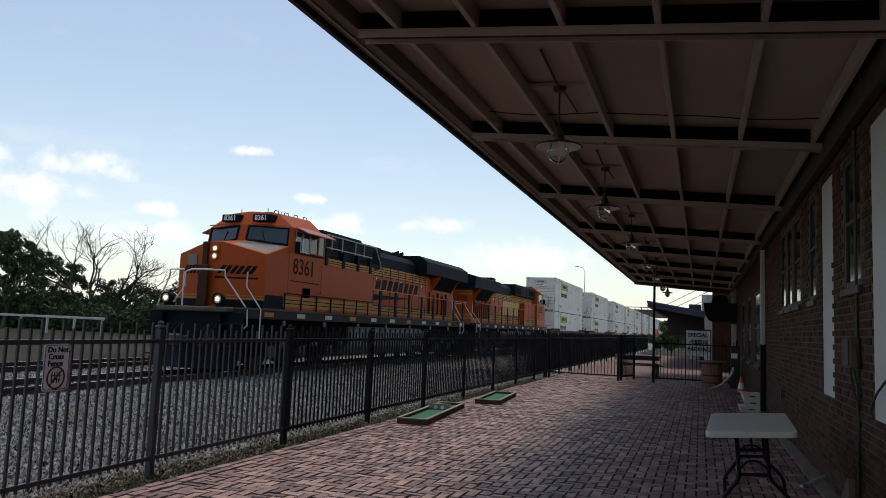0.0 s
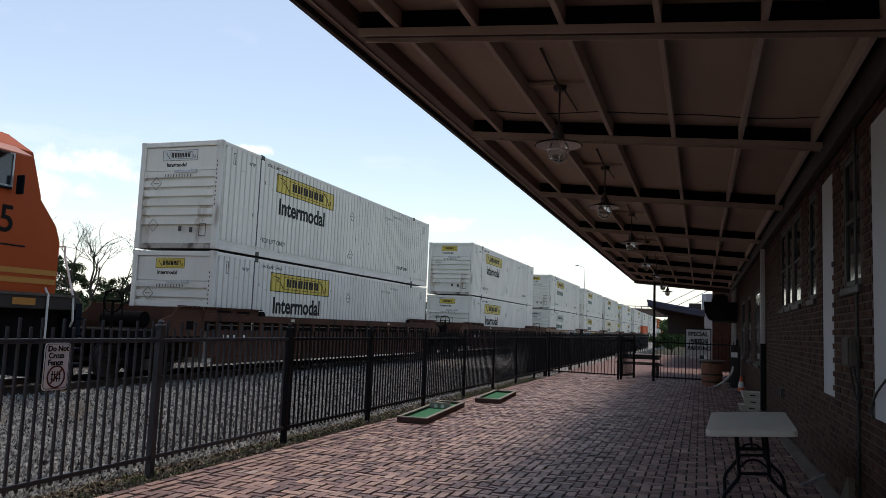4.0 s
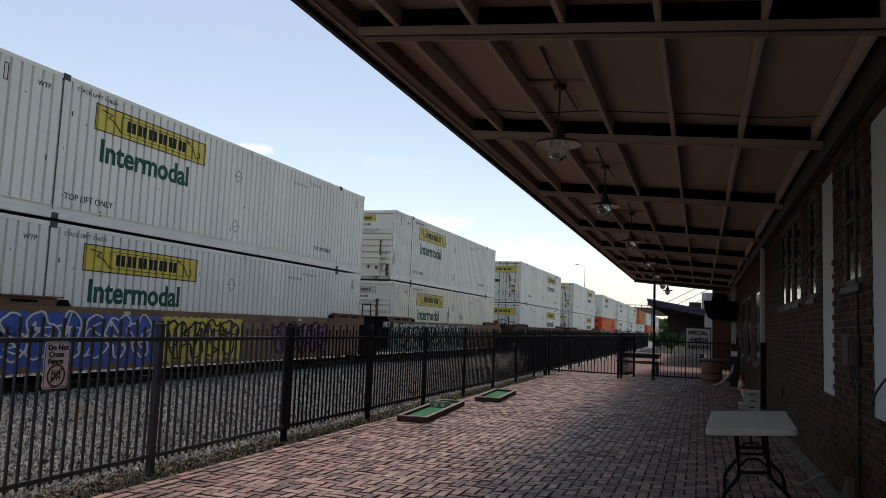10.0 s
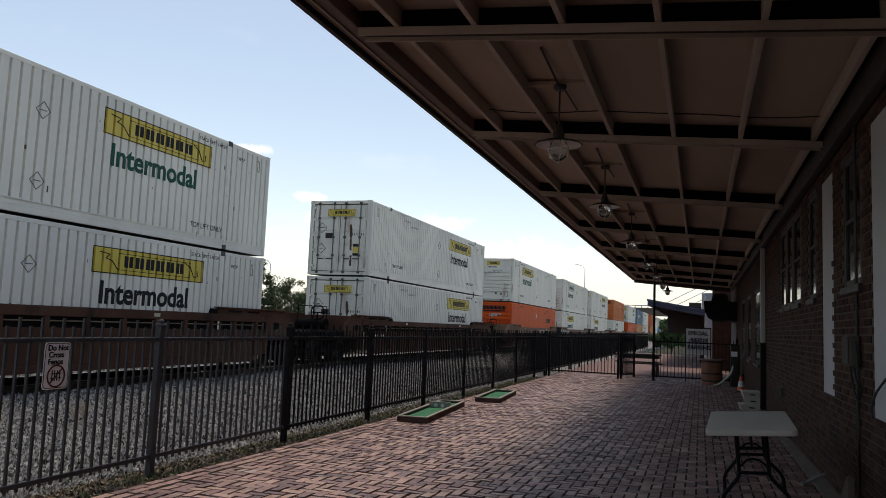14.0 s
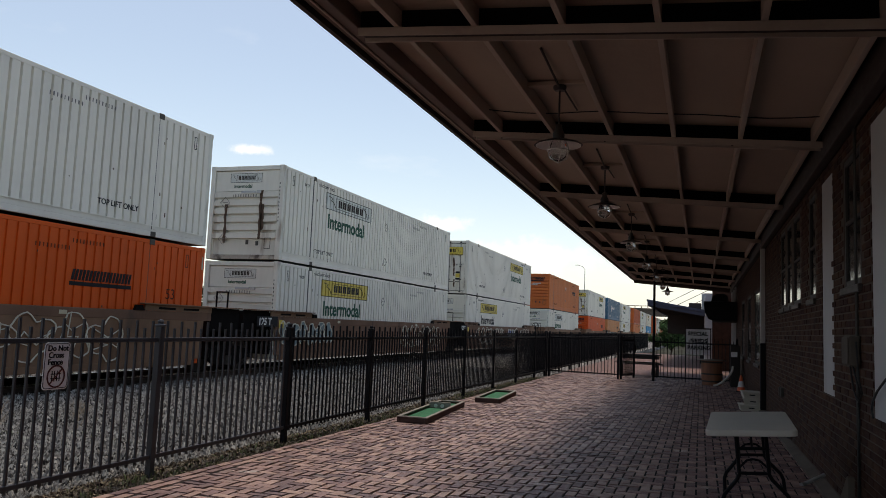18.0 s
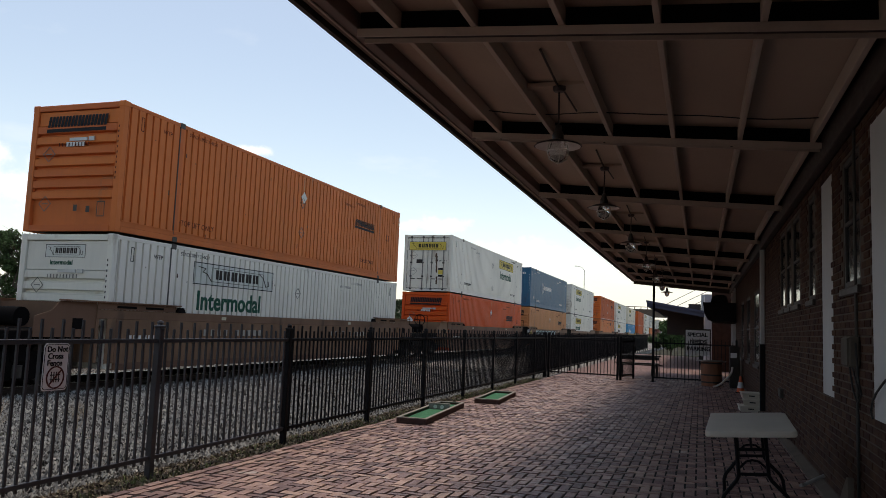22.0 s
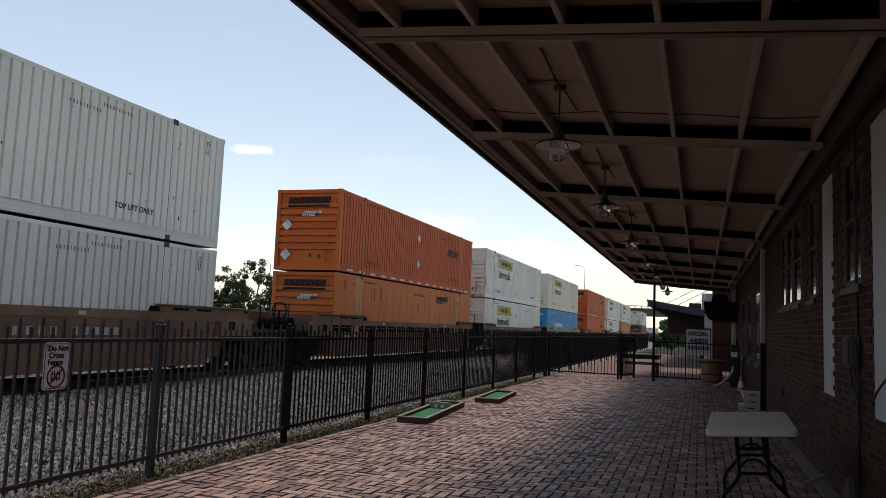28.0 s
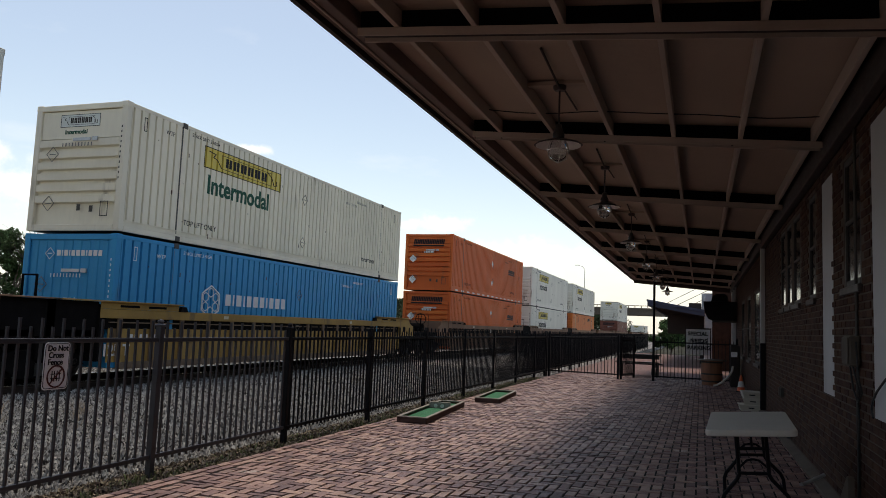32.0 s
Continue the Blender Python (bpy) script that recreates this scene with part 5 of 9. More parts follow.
# ---- beyond the gate ----
def far_building():
    b = thing("far_building", "low depot wing with slate-blue canopy fascia and pale wall", "building")
    part("wall", Geo().box(0.2, 0.5, 36, 62, -0.3, 3.4), M_WHITEWALL, b)
    part("wall", Geo().box(0.5, 9, 36, 36.3, -0.3, 4.0), M_BRICK_WALL, b)
    part("roof", Geo().add([(-2.36, 38, 3.06), (0.6, 38, 2.56), (0.6, 62, 2.56), (-2.36, 62, 3.06), (-2.36, 38, 3.13), (0.6, 38, 2.66), (0.6, 62, 2.66), (-2.36, 62, 3.13)],
                           [(0, 3, 2, 1), (4, 5, 6, 7), (0, 1, 5, 4), (1, 2, 6, 5), (2, 3, 7, 6), (3, 0, 4, 7)]), M_FASCIA, b)
    part("fascia", Geo().prism([(-2.36, 2.84), (0.7, 2.33), (0.7, 2.56), (-2.36, 3.06)], "y", 37.9, 37.98), M_BLUEFASCIA, b, "slate-blue fascia board")
    part("gutter", Geo().prism([(-2.46, 3.04), (0.7, 2.54), (0.7, 2.62), (-2.46, 3.15)], "y", 37.78, 37.88), M_BLUEFASCIA, b)
    part("side_fascia", Geo().box(-2.44, -2.37, 38, 62, 2.84, 3.12, 0.01), M_BLUEFASCIA, b)
    for k in range(12):
        part("rafter", Geo().prism([(-2.35, 2.92), (0.18, 2.48), (0.18, 2.61), (-2.35, 3.04)], "y", 38.6 + k * 1.9, 38.72 + k * 1.9), M_FASCIA, b)
    part("parapet", Geo().box(0.05, 1.4, 40, 41, 2.6, 3.62, 0.02), M_GALV, b, "pale grey roof unit")
    part("roof_vent", Geo().box(-0.55, 0.04, 40.1, 40.8, 2.7, 3.12, 0.02), M_FASCIA, b)
    # added dark slab in place of the dim inner wall under the roof
    part("lintel", Geo().box(-1.75, 0.19, 44.8, 45.0, 1.55, 2.55), M_FASCIA, b)
    part("door", Geo().box(-0.02, 0.19, 43.5, 44.6, 0, 2.1, 0.01), M_FRAME_DARK, b)


far_building()
ac = thing("wall_air_unit", "black metal air unit bracketed high on the wall", "air conditioner", at=pose(0.10, 28.4, 2.06))
part("case", Geo().prism([(0.0, 0.66), (0.04, 0.30), (0.16, 0.06), (0.30, 0.0), (1.1, 0.0), (1.1, 0.66)], "y", 0, 0.8), M_BLACK_IRON, ac)
part("cowl", Geo().prism([(0.26, 0.67), (0.30, 0.84), (0.42, 0.93), (0.70, 0.95), (0.80, 0.86), (0.84, 0.67)], "y", 0.1, 0.7), M_BLACK_IRON, ac)
for yy in (0.05, 0.70):
    part("bracket", Geo().box(0.3, 1.09, yy, yy + 0.04, -0.06, -0.002), M_CASTING, ac)
for y in (29.5, 31.0, 32.5):
    pl = thing("wall_pilaster", "slim white pilaster on the depot wall", "pilaster", at=pose(WX - 0.06, y, 0))
    part("shaft", Geo().box(0, 0.056, 0, 0.12, 0.1, 3.3, 0.006), M_WHITEWALL, pl)


def leafy(name, label, x, y, z, w, h, n, seed, leaf, mtl, trunk=True, base=0.25):
    """A tree or bush: a forking trunk and many small leaves gathered in uneven clumps."""
    rnd = np.random.RandomState(seed)
    t = thing(name, label, "tree" if trunk else "bush", at=pose(x, y, z))
    wood = Geo()
    limbs = []
    if trunk:
        wood.cyl((0, 0, -0.3), (0.05 * w, 0, h * base), 0.045 * h * 0.6, 0.03 * h * 0.6, n=8)
    for k in range(9):
        a = rnd.uniform(0, 6.28)
        e = Vector((math.cos(a) * w * 0.42 * rnd.uniform(0.4, 1), math.sin(a) * w * 0.42 * rnd.uniform(0.4, 1), h * rnd.uniform(0.55, 0.95)))
        s = Vector((0.05 * w, 0, h * base * rnd.uniform(0.7, 1.0))) if trunk else Vector((0, 0, 0))
        m = (s + e) / 2 + Vector((rnd.normal(0, 0.05 * w), rnd.normal(0, 0.05 * w), 0.05 * h))
        wood.cyl(s, m, 0.012 * h, 0.008 * h, n=6, caps=False).cyl(m, e, 0.008 * h, 0.003 * h, n=5, caps=False)
        limbs += [m, e]
    part("trunk", wood, M_BARK, t)
    clumps = []
    for k in range(70):
        u, a = rnd.uniform(0.12 if not trunk else base * 0.8, 0.97), rnd.uniform(0, 6.28)
        rr = 0.5 * w * math.sqrt(rnd.rand()) * (1 - max(0, u - 0.35) ** 2 * 1.6) * rnd.uniform(0.7, 1.15)
        clumps.append((Vector((rr * math.cos(a), rr * math.sin(a), u * h * rnd.uniform(0.85, 1.08))), rnd.uniform(0.05, 0.13) * w))
    per = n // len(clumps)
    vs, fs = [], []
    for c, r in clumps:
        d = rnd.normal(0, 1, (per, 3))
        d = d / np.linalg.norm(d, axis=1)[:, None] * (r * rnd.rand(per, 1) ** 0.4)
        d[:, 2] *= 0.75
        u = rnd.normal(0, 1, (per, 3)) * leaf
        v = rnd.normal(0, 1, (per, 3)) * leaf * 0.6
        for q, a, b in zip(d, u, v):
            p = np.array(c) + q
            p[2] = max(p[2], 0.05)
            k = len(vs)
            vs += [tuple(p - a), tuple(p + b), tuple(p + a), tuple(p - b)]
            fs.append((k, k + 1, k + 2, k + 3))
    me = bpy.data.meshes.new("crown")
    me.from_pydata(vs, [], fs)
    me.materials.append(mtl)
    part("crown", me, mtl, t)
    return t


leafy("tree", "dense green broadleaf tree beyond the tracks", -68.5, 60, -0.4, 8.5, 9.9, 22000, 1, 0.095, M_LEAF)
leafy("tree", "dense green broadleaf tree beyond the tracks", -76, 58, -0.4, 9, 9.0, 12000, 2, 0.10, M_LEAF)
for i, (bx, by, bw, bh) in enumerate(((-70, 67, 6, 6.6), (-66, 66, 6, 5.2), (-62, 68, 6.5, 4.4), (-58, 69, 6.5, 4.2), (-54, 70, 7, 4.6), (-50, 73, 6, 5.4), (-51, 79, 7, 6.4), (-52, 88, 9, 5.4), (-56, 98, 11, 5.6), (-54, 112, 12, 5.8),
                                      (-60, 132, 14, 6.5), (-62, 152, 15, 7.0), (-58, 175, 16, 6.0), (-60, 205, 18, 7.0))):
    leafy("bush", "dull green scrub bush beyond the tracks", bx, by, -0.4, bw, bh * (1.3 if by < 90 else 1.0), 9000, 20 + i, 0.085 if by < 100 else 0.16, M_LEAF_FAR, trunk=False)
leafy("tree", "leafy green tree beside the far depot wing", -2.6, 74, -0.3, 3.4, 3.3, 4000, 61, 0.12, M_LEAF)
leafy("tree", "leafy green tree beyond the road bridge", -38, 300, -0.4, 26, 9.0, 4000, 63, 0.5, M_LEAF_FAR)


def bare_tree(x, y, seed, limbs):
    """A dead tree: crooked limbs (direction, length) from the trunk, each forking again and again."""
    rnd = random.Random(seed)
    t = thing("bare_tree", "leafless dark tree with crooked fine branches", "tree", at=pose(x, y, -0.4))
    g = Geo()

    def grow(p, d, length, r, level):
        q = p + d * length * 0.5
        e = (d + Vector((rnd.uniform(-0.3, 0.3), rnd.uniform(-0.3, 0.3), rnd.uniform(-0.15, 0.3)))).normalized()
        k = q + e * length * 0.5
        g.cyl(p, q, r, r * 0.8, n=5 if level < 2 else 3, caps=False).cyl(q, k, r * 0.8, r * 0.6, n=5 if level < 2 else 3, caps=False)
        if level >= 5:
            return
        for i in range(3 if level < 4 else 2):
            nd = (e + Vector((rnd.uniform(-0.9, 0.9), rnd.uniform(-0.9, 0.9), rnd.uniform(-0.35, 0.6)))).normalized()
            grow(q + e * length * rnd.uniform(0.1, 0.5), nd, length * rnd.uniform(0.5, 0.78), r * 0.56, level + 1)
    for way, length in limbs:
        grow(Vector((0, 0, 0)), Vector(way).normalized(), length, 0.20, 0)
    part("trunk_and_crown", g, M_BARK_DARK, t)


bare_tree(-59.3, 62, 3, (((0.02, 0, 1), 5.0), ((-0.55, 0.1, 1), 6.0)))
bare_tree(-57.8, 62.5, 5, (((0.9, 0, 1), 5.2), ((0.25, 0.2, 1), 4.8)))


def thicket():
    """Low tangled scrub along the far side of the tracks: leaves heaped to an uneven height."""
    rnd = np.random.RandomState(17)
    n = 42000
    x, y = -84 + 40 * rnd.rand(n), 60 + 12 * rnd.rand(n)
    top = 2.4 + 1.1 * np.sin(x * 0.7) * np.sin(x * 0.23 + 1) + 0.5 * np.sin(x * 2.1 + y)
    z = -0.4 + top * rnd.rand(n) ** 0.7
    p = np.stack([x, y, z], 1)
    u, v = rnd.normal(0, 0.14, (n, 3)), rnd.normal(0, 0.085, (n, 3))
    q = np.stack([p - u, p + v, p + u, p - v], 1).reshape(-1, 3)
    me = bpy.data.meshes.new("scrub")
    me.from_pydata(q.tolist(), [], np.arange(4 * n).reshape(-1, 4).tolist())
    me.materials.append(M_LEAF_FAR)
    tagged(new("scrub", me), "tangled dull green scrub along the railway", "bush", kind="stuff")


thicket()


def lamp_pole(x, y, h):
    p = thing("street_lamp", "tall grey road lamp with a curved arm", "street lamp", at=pose(x, y, -0.4))
    part("pole", Geo().cyl((0, 0, 0), (0, 0, h), 0.14, 0.07, n=8).pipe([(0, 0, h), (-0.6, 0, h + 0.7), (-1.6, 0, h + 1.0)], 0.05, 6), M_GALV, p)
    part("lantern", Geo().box(-2.3, -1.5, -0.15, 0.15, h + 0.93, h + 1.1, 0.03), M_GALV, p)


lamp_pole(-26.0, 180, 16.4)
lamp_pole(-74.3, 120, 11.6)
for x, y, h in ((-78, 108, 8.5), (-66, 130, 8.0)):
    u = thing("utility_pole", "dark timber utility pole with a cross-arm", "pole", at=pose(x, y, -0.4))
    part("pole", Geo().cyl((0, 0, 0), (0, 0, h), 0.16, 0.11, n=8), M_BARK, u)
    part("cross_arm", Geo().box(-1.1, 1.1, -0.06, 0.06, h - 0.7, h - 0.55), M_BARK, u)


def overpass():
    o = thing("road_bridge", "concrete highway overpass crossing the tracks far away", "bridge", at=pose(0, 250, 0))
    part("deck", Geo().box(-120, 60, 0, 12, 7.2, 8.9), M_CONCRETE, o)
    part("parapet", Geo().box(-120, 60, -0.3, 0, 8.9, 9.5), M_CONCRETE, o)
    rail = Geo()
    for k in range(90):
        rail.box(-120 + k * 2.0, -119.75 + k * 2.0, -0.25, -0.1, 9.5, 10.1)
    rail.box(-120, 60, -0.26, -0.1, 10.1, 10.3)
    part("bridge_railing", rail, M_CONCRETE, o)
    for x in (-95, -70, -45, -26, -5, 15, 36):
        part("pier", Geo().cyl((x, 4, -0.5), (x, 4, 7.2), 0.6, n=12).cyl((x, 9, -0.5), (x, 9, 7.2), 0.6, n=12), M_CONCRETE, o)


overpass()
low_rail = thing("guard_rail", "grey steel guard rail beyond the tracks", "guard rail", at=pose(-46.2, 50, -0.4))
part("beam", Geo().box(-12, 0, -0.05, 0.05, 1.3, 1.5, 0.02), M_GALV, low_rail)
for k in range(5):
    part("rail_post", Geo().box(-12 + k * 2.9, -11.85 + k * 2.9, 0.055, 0.2, 0, 1.5), M_GALV, low_rail)


def car(x, y, rot, k):
    c = thing("parked_car", "parked car on the lot beyond the tracks", "car", at=pose(x, y, -0.42, 0, 0, rot))
    part("body", Geo().prism([(-2.2, 0.35), (2.2, 0.35), (2.25, 0.75), (2.0, 0.92), (1.1, 1.0), (0.5, 1.45), (-1.0, 1.48), (-1.8, 1.0), (-2.2, 0.9)], "x", -0.85, 0.85), M_CARPAINT[k], c)
    part("side_glass", Geo().prism([(0.95, 1.02), (0.45, 1.38), (-0.95, 1.4), (-1.55, 1.02)], "x", -0.86, 0.86), M_PANE_DARK, c)
    for yy in (-1.35, 1.35):
        for s in (-1, 1):
            w = part("wheel", Geo().cyl((s * 0.68, yy, 0.33), (s * 0.88, yy, 0.33), 0.33, n=16), M_RUBBER, c)
            part("rim", Geo().cyl((s * 0.87, yy, 0.33), (s * 0.89, yy, 0.33), 0.2, n=12), M_GALV, w)


for i, (x, y, r) in enumerate(((-33, 146, 60), (-36, 154, 75), (-40, 150, 70), (-31, 165, 65), (-44, 60, 80), (-50, 66, 85))):
    car(x, y, r, i % 4)
power = thing("power_lines", "thin black overhead wires beyond the canopy", "cable")
for k in range(4):
    part("wire", Geo().pipe([(-2.6 + k * 0.75, 46, 2.9), (1.6 + k * 0.8, 46.5, 5.2)], 0.02, 4), M_RUBBER, power)


# ---- the train ----
SPEEDS = (12.2, 12.2, 12.23, 12.31, 12.38, 12.46, 12.37, 12.27, 12.25)  # metres a second, every four seconds


def gone(t):
    """How far the train has come by then."""
    d, k = 0.0, 0
    while t > 4 * (k + 1) and k < 7:
        d += 2 * (SPEEDS[k] + SPEEDS[k + 1])
        k += 1
    u = t - 4 * k
    return d + SPEEDS[k] * u + (SPEEDS[k + 1] - SPEEDS[k]) * u * u / 8


MOVERS = []   # (thing, place at the start, turned round)


def rolls(ob, y, z=0.0, back=False):
    m = pose(TRACK_X, y, z, 0, 0, 180 if back else 0)
    ob.matrix_basis = m
    MOVERS.append((ob, m))
    return ob


CL, CW, CH = 16.154, 2.591, 2.896
HALF = CW / 2


def corrugated(y0, y1, z0, z1, x, pitch, depth, lift=0.0, flat=0.60):
    """A sheet with upright grooves, seen from +x for x > 0, from -x for x < 0."""
    s = 1 if x > 0 else -1
    g = Geo()
    k0, k1 = math.floor(y0 / pitch), math.ceil(y1 / pitch)
    pts = []
    for k in range(k0, k1 + 1):
        for a, d in ((0.0, 0), (flat, 0), (flat + 0.03, depth), (0.97, depth)):
            pts.append(((k + a) * pitch, d))
    pts = [p for p in pts if y0 < p[0] < y1]
    ins = lambda y: depth if flat + 0.03 < (y / pitch) % 1 < 0.97 else 0
    pts = [(y0, ins(y0 + 1e-4))] + pts + [(y1, ins(y1 - 1e-4))]
    for y, d in pts:
        xx = x - s * d + s * lift
        g.v += [(xx, y, z0), (xx, y, z1)]
    for i in range(len(pts) - 1):
        q = (2 * i, 2 * i + 2, 2 * i + 3, 2 * i + 1)
        g.f.append(q if s > 0 else q[::-1])
    return g


def diamond(size):
    return Geo().add([(0, -size, 0), (size, 0, 0), (0, size, 0), (-size, 0, 0), (0, -size, 0.003), (size, 0, 0.003), (0, size, 0.003), (-size, 0, 0.003)],
                     [(4, 5, 6, 7), (3, 2, 1, 0), (0, 1, 5, 4), (1, 2, 6, 5), (2, 3, 7, 6), (3, 0, 4, 7)])


def plate(w, h, t=0.003):
    return Geo().box(0, w, 0, h, 0, t)


def outline(w, h, b):
    return Geo().box(0, w, 0, b, 0, 0.002).box(0, w, h - b, h, 0, 0.002).box(0, b, b, h - b, 0, 0.002).box(w - b, w, b, h - b, 0, 0.002)


SHORT = {}


def shared(key, make, material):
    if key not in SHORT:
        g = make()
        SHORT[key] = g.mesh(key if isinstance(key, str) else key[0], material)
    return SHORT[key]


def frame_of_box(c, paint, end_paint, seen=1):
    """Posts, rails, roof, floor and castings that all the containers share."""
    for x in (-1, 1):
        for y0 in (0.0, CL - 0.16):
            p = part("corner_post", Geo().box(x * HALF, x * (HALF - 0.16), y0, y0 + 0.16, 0.0, CH, 0.012), end_paint, c)
            part("casting", Geo().box(x * (HALF + 0.004), x * (HALF - 0.17), y0 - (0.004 if y0 == 0 else -0.01), y0 + 0.17, CH - 0.12, CH + 0.004, 0.01), end_paint, p)
        for y0 in (1.92, CL - 2.04):
            p = part("lift_post", Geo().box(x * (HALF + 0.006), x * (HALF - 0.05), y0, y0 + 0.11, 0.17, CH - 0.12, 0.006), paint, c)
            if x == seen:
                part("seam", Geo().box(x * (HALF + 0.002), x * (HALF - 0.03), y0 - 0.008, y0 - 0.001, 0.17, CH - 0.12), M_ROD, p, "thin grey seam")
            part("casting", Geo().box(x * (HALF + 0.012), x * (HALF - 0.15), y0 - 0.03, y0 + 0.15, CH - 0.13, CH + 0.01, 0.012), M_CASTING, p, "dark steel lifting casting")
            part("casting", Geo().box(x * (HALF + 0.008), x * (HALF - 0.15), y0 - 0.03, y0 + 0.15, -0.006, 0.12, 0.012), M_CASTING, p, "dark steel lifting casting")
        part("top_rail", Geo().box(x * HALF, x * (HALF - 0.07), 0.16, CL - 0.16, CH - 0.10, CH - 0.01, 0.008), paint, c)
        part("bottom_rail", Geo().box(x * HALF, x * (HALF - 0.06), 0.16, CL - 0.16, 0.0, 0.125, 0.008).box(x * (HALF - 0.012), x * (HALF - 0.06), 0.16, CL - 0.16, 0.126, 0.25, 0.006), paint, c)
        if x != seen:
            continue
        if paint is M_ORANGE_MID:
            dashes = Geo()
            for k in range(15):
                dashes.box(x * (HALF + 0.003), x * (HALF - 0.01), 0.7 + k * 1.02, 1.18 + k * 1.02, 0.045, 0.115)
            tagged(part("rail_dash", dashes, M_PALE, c, "row of pale dashes"), kind="stuff")
        chips = Geo()
        for k in range(26):
            q = (k * 7.31 + 1.7) % 15.2 + 0.5 if k % 3 else 1.95 + (k % 2) * 12.2 + (k * 0.137) % 0.25
            z, u = 0.2 + (k * k * 0.61 + 0.37 * k) % 2.3, 0.014 + 0.03 * ((k * 0.37) % 1)
            chips.box(x * (HALF + 0.0015), x * (HALF - 0.002), q, q + u, z, z + u * (1 + k % 4))
        tagged(part("rust_chip", chips, M_STAIN, c, "small dark rust chips"), kind="stuff")
        part("rail_ledge", Geo().prism([(x * (HALF - 0.02), 0.245), (x * (HALF + 0.012), 0.24), (x * (HALF + 0.012), 0.256), (x * (HALF - 0.06), 0.272)], "y", 0.165, CL - 0.165), paint, c)
    part("roof", Geo().box(-HALF + 0.07, HALF - 0.07, 0.16, CL - 0.16, CH - 0.05, CH - 0.02, 0.006), paint, c)
    part("floor", Geo().box(-HALF + 0.062, HALF - 0.062, 0.1, CL - 0.1, 0.02, 0.14), M_CASTING, c)


def nose_end(c, end_paint, step=0.255, top=0.62):
    part("nose_panel", Geo().box(-HALF + 0.16, HALF - 0.16, 0.10, 0.13, 0.1, CH - 0.05), end_paint, c)
    part("nose_board", Geo().box(-HALF + 0.165, HALF - 0.165, 0.05, 0.099, CH - 0.17 - top, CH - 0.15, 0.006), end_paint, c)
    part("nose_header", Geo().box(-HALF + 0.162, HALF - 0.162, 0.0, 0.1, CH - 0.14, CH - 0.01, 0.008), end_paint, c)
    part("nose_sill", Geo().box(-HALF + 0.162, HALF - 0.162, 0.0, 0.1, 0.0, 0.14, 0.008), M_GRIME if end_paint is M_WHITE_END else end_paint, c, "grimy lower sill" if end_paint is M_WHITE_END else "")
    z = CH - 0.16 - top
    while z > 0.80:
        part("nose_rib", Geo().prism([(0.10, z - 0.015), (0.012, z - 0.035), (0.012, z - step + 0.06), (0.10, z - step + 0.035)], "x", -HALF + 0.17, HALF - 0.17), end_paint, c)
        z -= step


def plain_end(c, end_paint, y):
    s = 1 if y > 1 else -1
    part("end_panel", Geo().box(-HALF + 0.16, HALF - 0.16, y - s * 0.02, y - s * 0.06, 0.0, CH - 0.01, 0.006), end_paint, c)


def door_end(c, end_paint, y):
    """The two doors with lock rods; y is the outer face, at the far end or turned to the front."""
    s = 1 if y > 1 else -1
    yy = lambda d: y - s * d
    part("door_header", Geo().box(-HALF + 0.162, HALF - 0.162, yy(0.0), yy(0.1), CH - 0.14, CH - 0.01, 0.008), end_paint, c)
    part("door_sill", Geo().box(-HALF + 0.162, HALF - 0.162, yy(0.0), yy(0.1), 0.0, 0.13, 0.008), end_paint, c)
    part("door_gasket", Geo().box(-HALF + 0.161, HALF - 0.161, yy(0.082), yy(0.10), 0.131, CH - 0.141), M_RUBBER, c, "black rubber gasket")
    for a, b in ((-HALF + 0.185, -0.014), (0.014, HALF - 0.185)):
        d = part("door", Geo().box(a, b, yy(0.035), yy(0.08), 0.155, CH - 0.175, 0.006), end_paint, c)
        for k in range(5):
            part("door_panel", Geo().box(a + 0.06, b - 0.06, yy(0.018), yy(0.033), 0.22 + k * 0.5, 0.22 + k * 0.5 + 0.42, 0.006), end_paint, d)
        w = b - a
        for f in (0.22, 0.80):
            x = a + w * f
            part("lock_rod", Geo().cyl((x, yy(-0.012), 0.06), (x, yy(-0.012), CH - 0.06), 0.021, n=8), M_ROD, d, "dull steel lock rod")
            for z in (0.10, 0.75, 1.45, 2.2, CH - 0.12):
                part("rod_keeper", Geo().box(x - 0.05, x + 0.05, yy(-0.03), yy(0.02), z - 0.035, z + 0.035, 0.006), M_CASTING, d)
            part("handle", Geo().box(x - 0.02, x + 0.26 * (1 if f < 0.5 else -1), yy(-0.04), yy(-0.02), 0.60, 0.64, 0.005), M_CASTING, d)
        ex = a + 0.02 if a < -0.5 else b - 0.02
        for z in (0.35, 0.95, 1.55, 2.15, 2.6):
            part("hinge", Geo().box(ex - 0.05, ex + 0.05, yy(-0.02), yy(0.02), z - 0.05, z + 0.05, 0.008), end_paint, d)


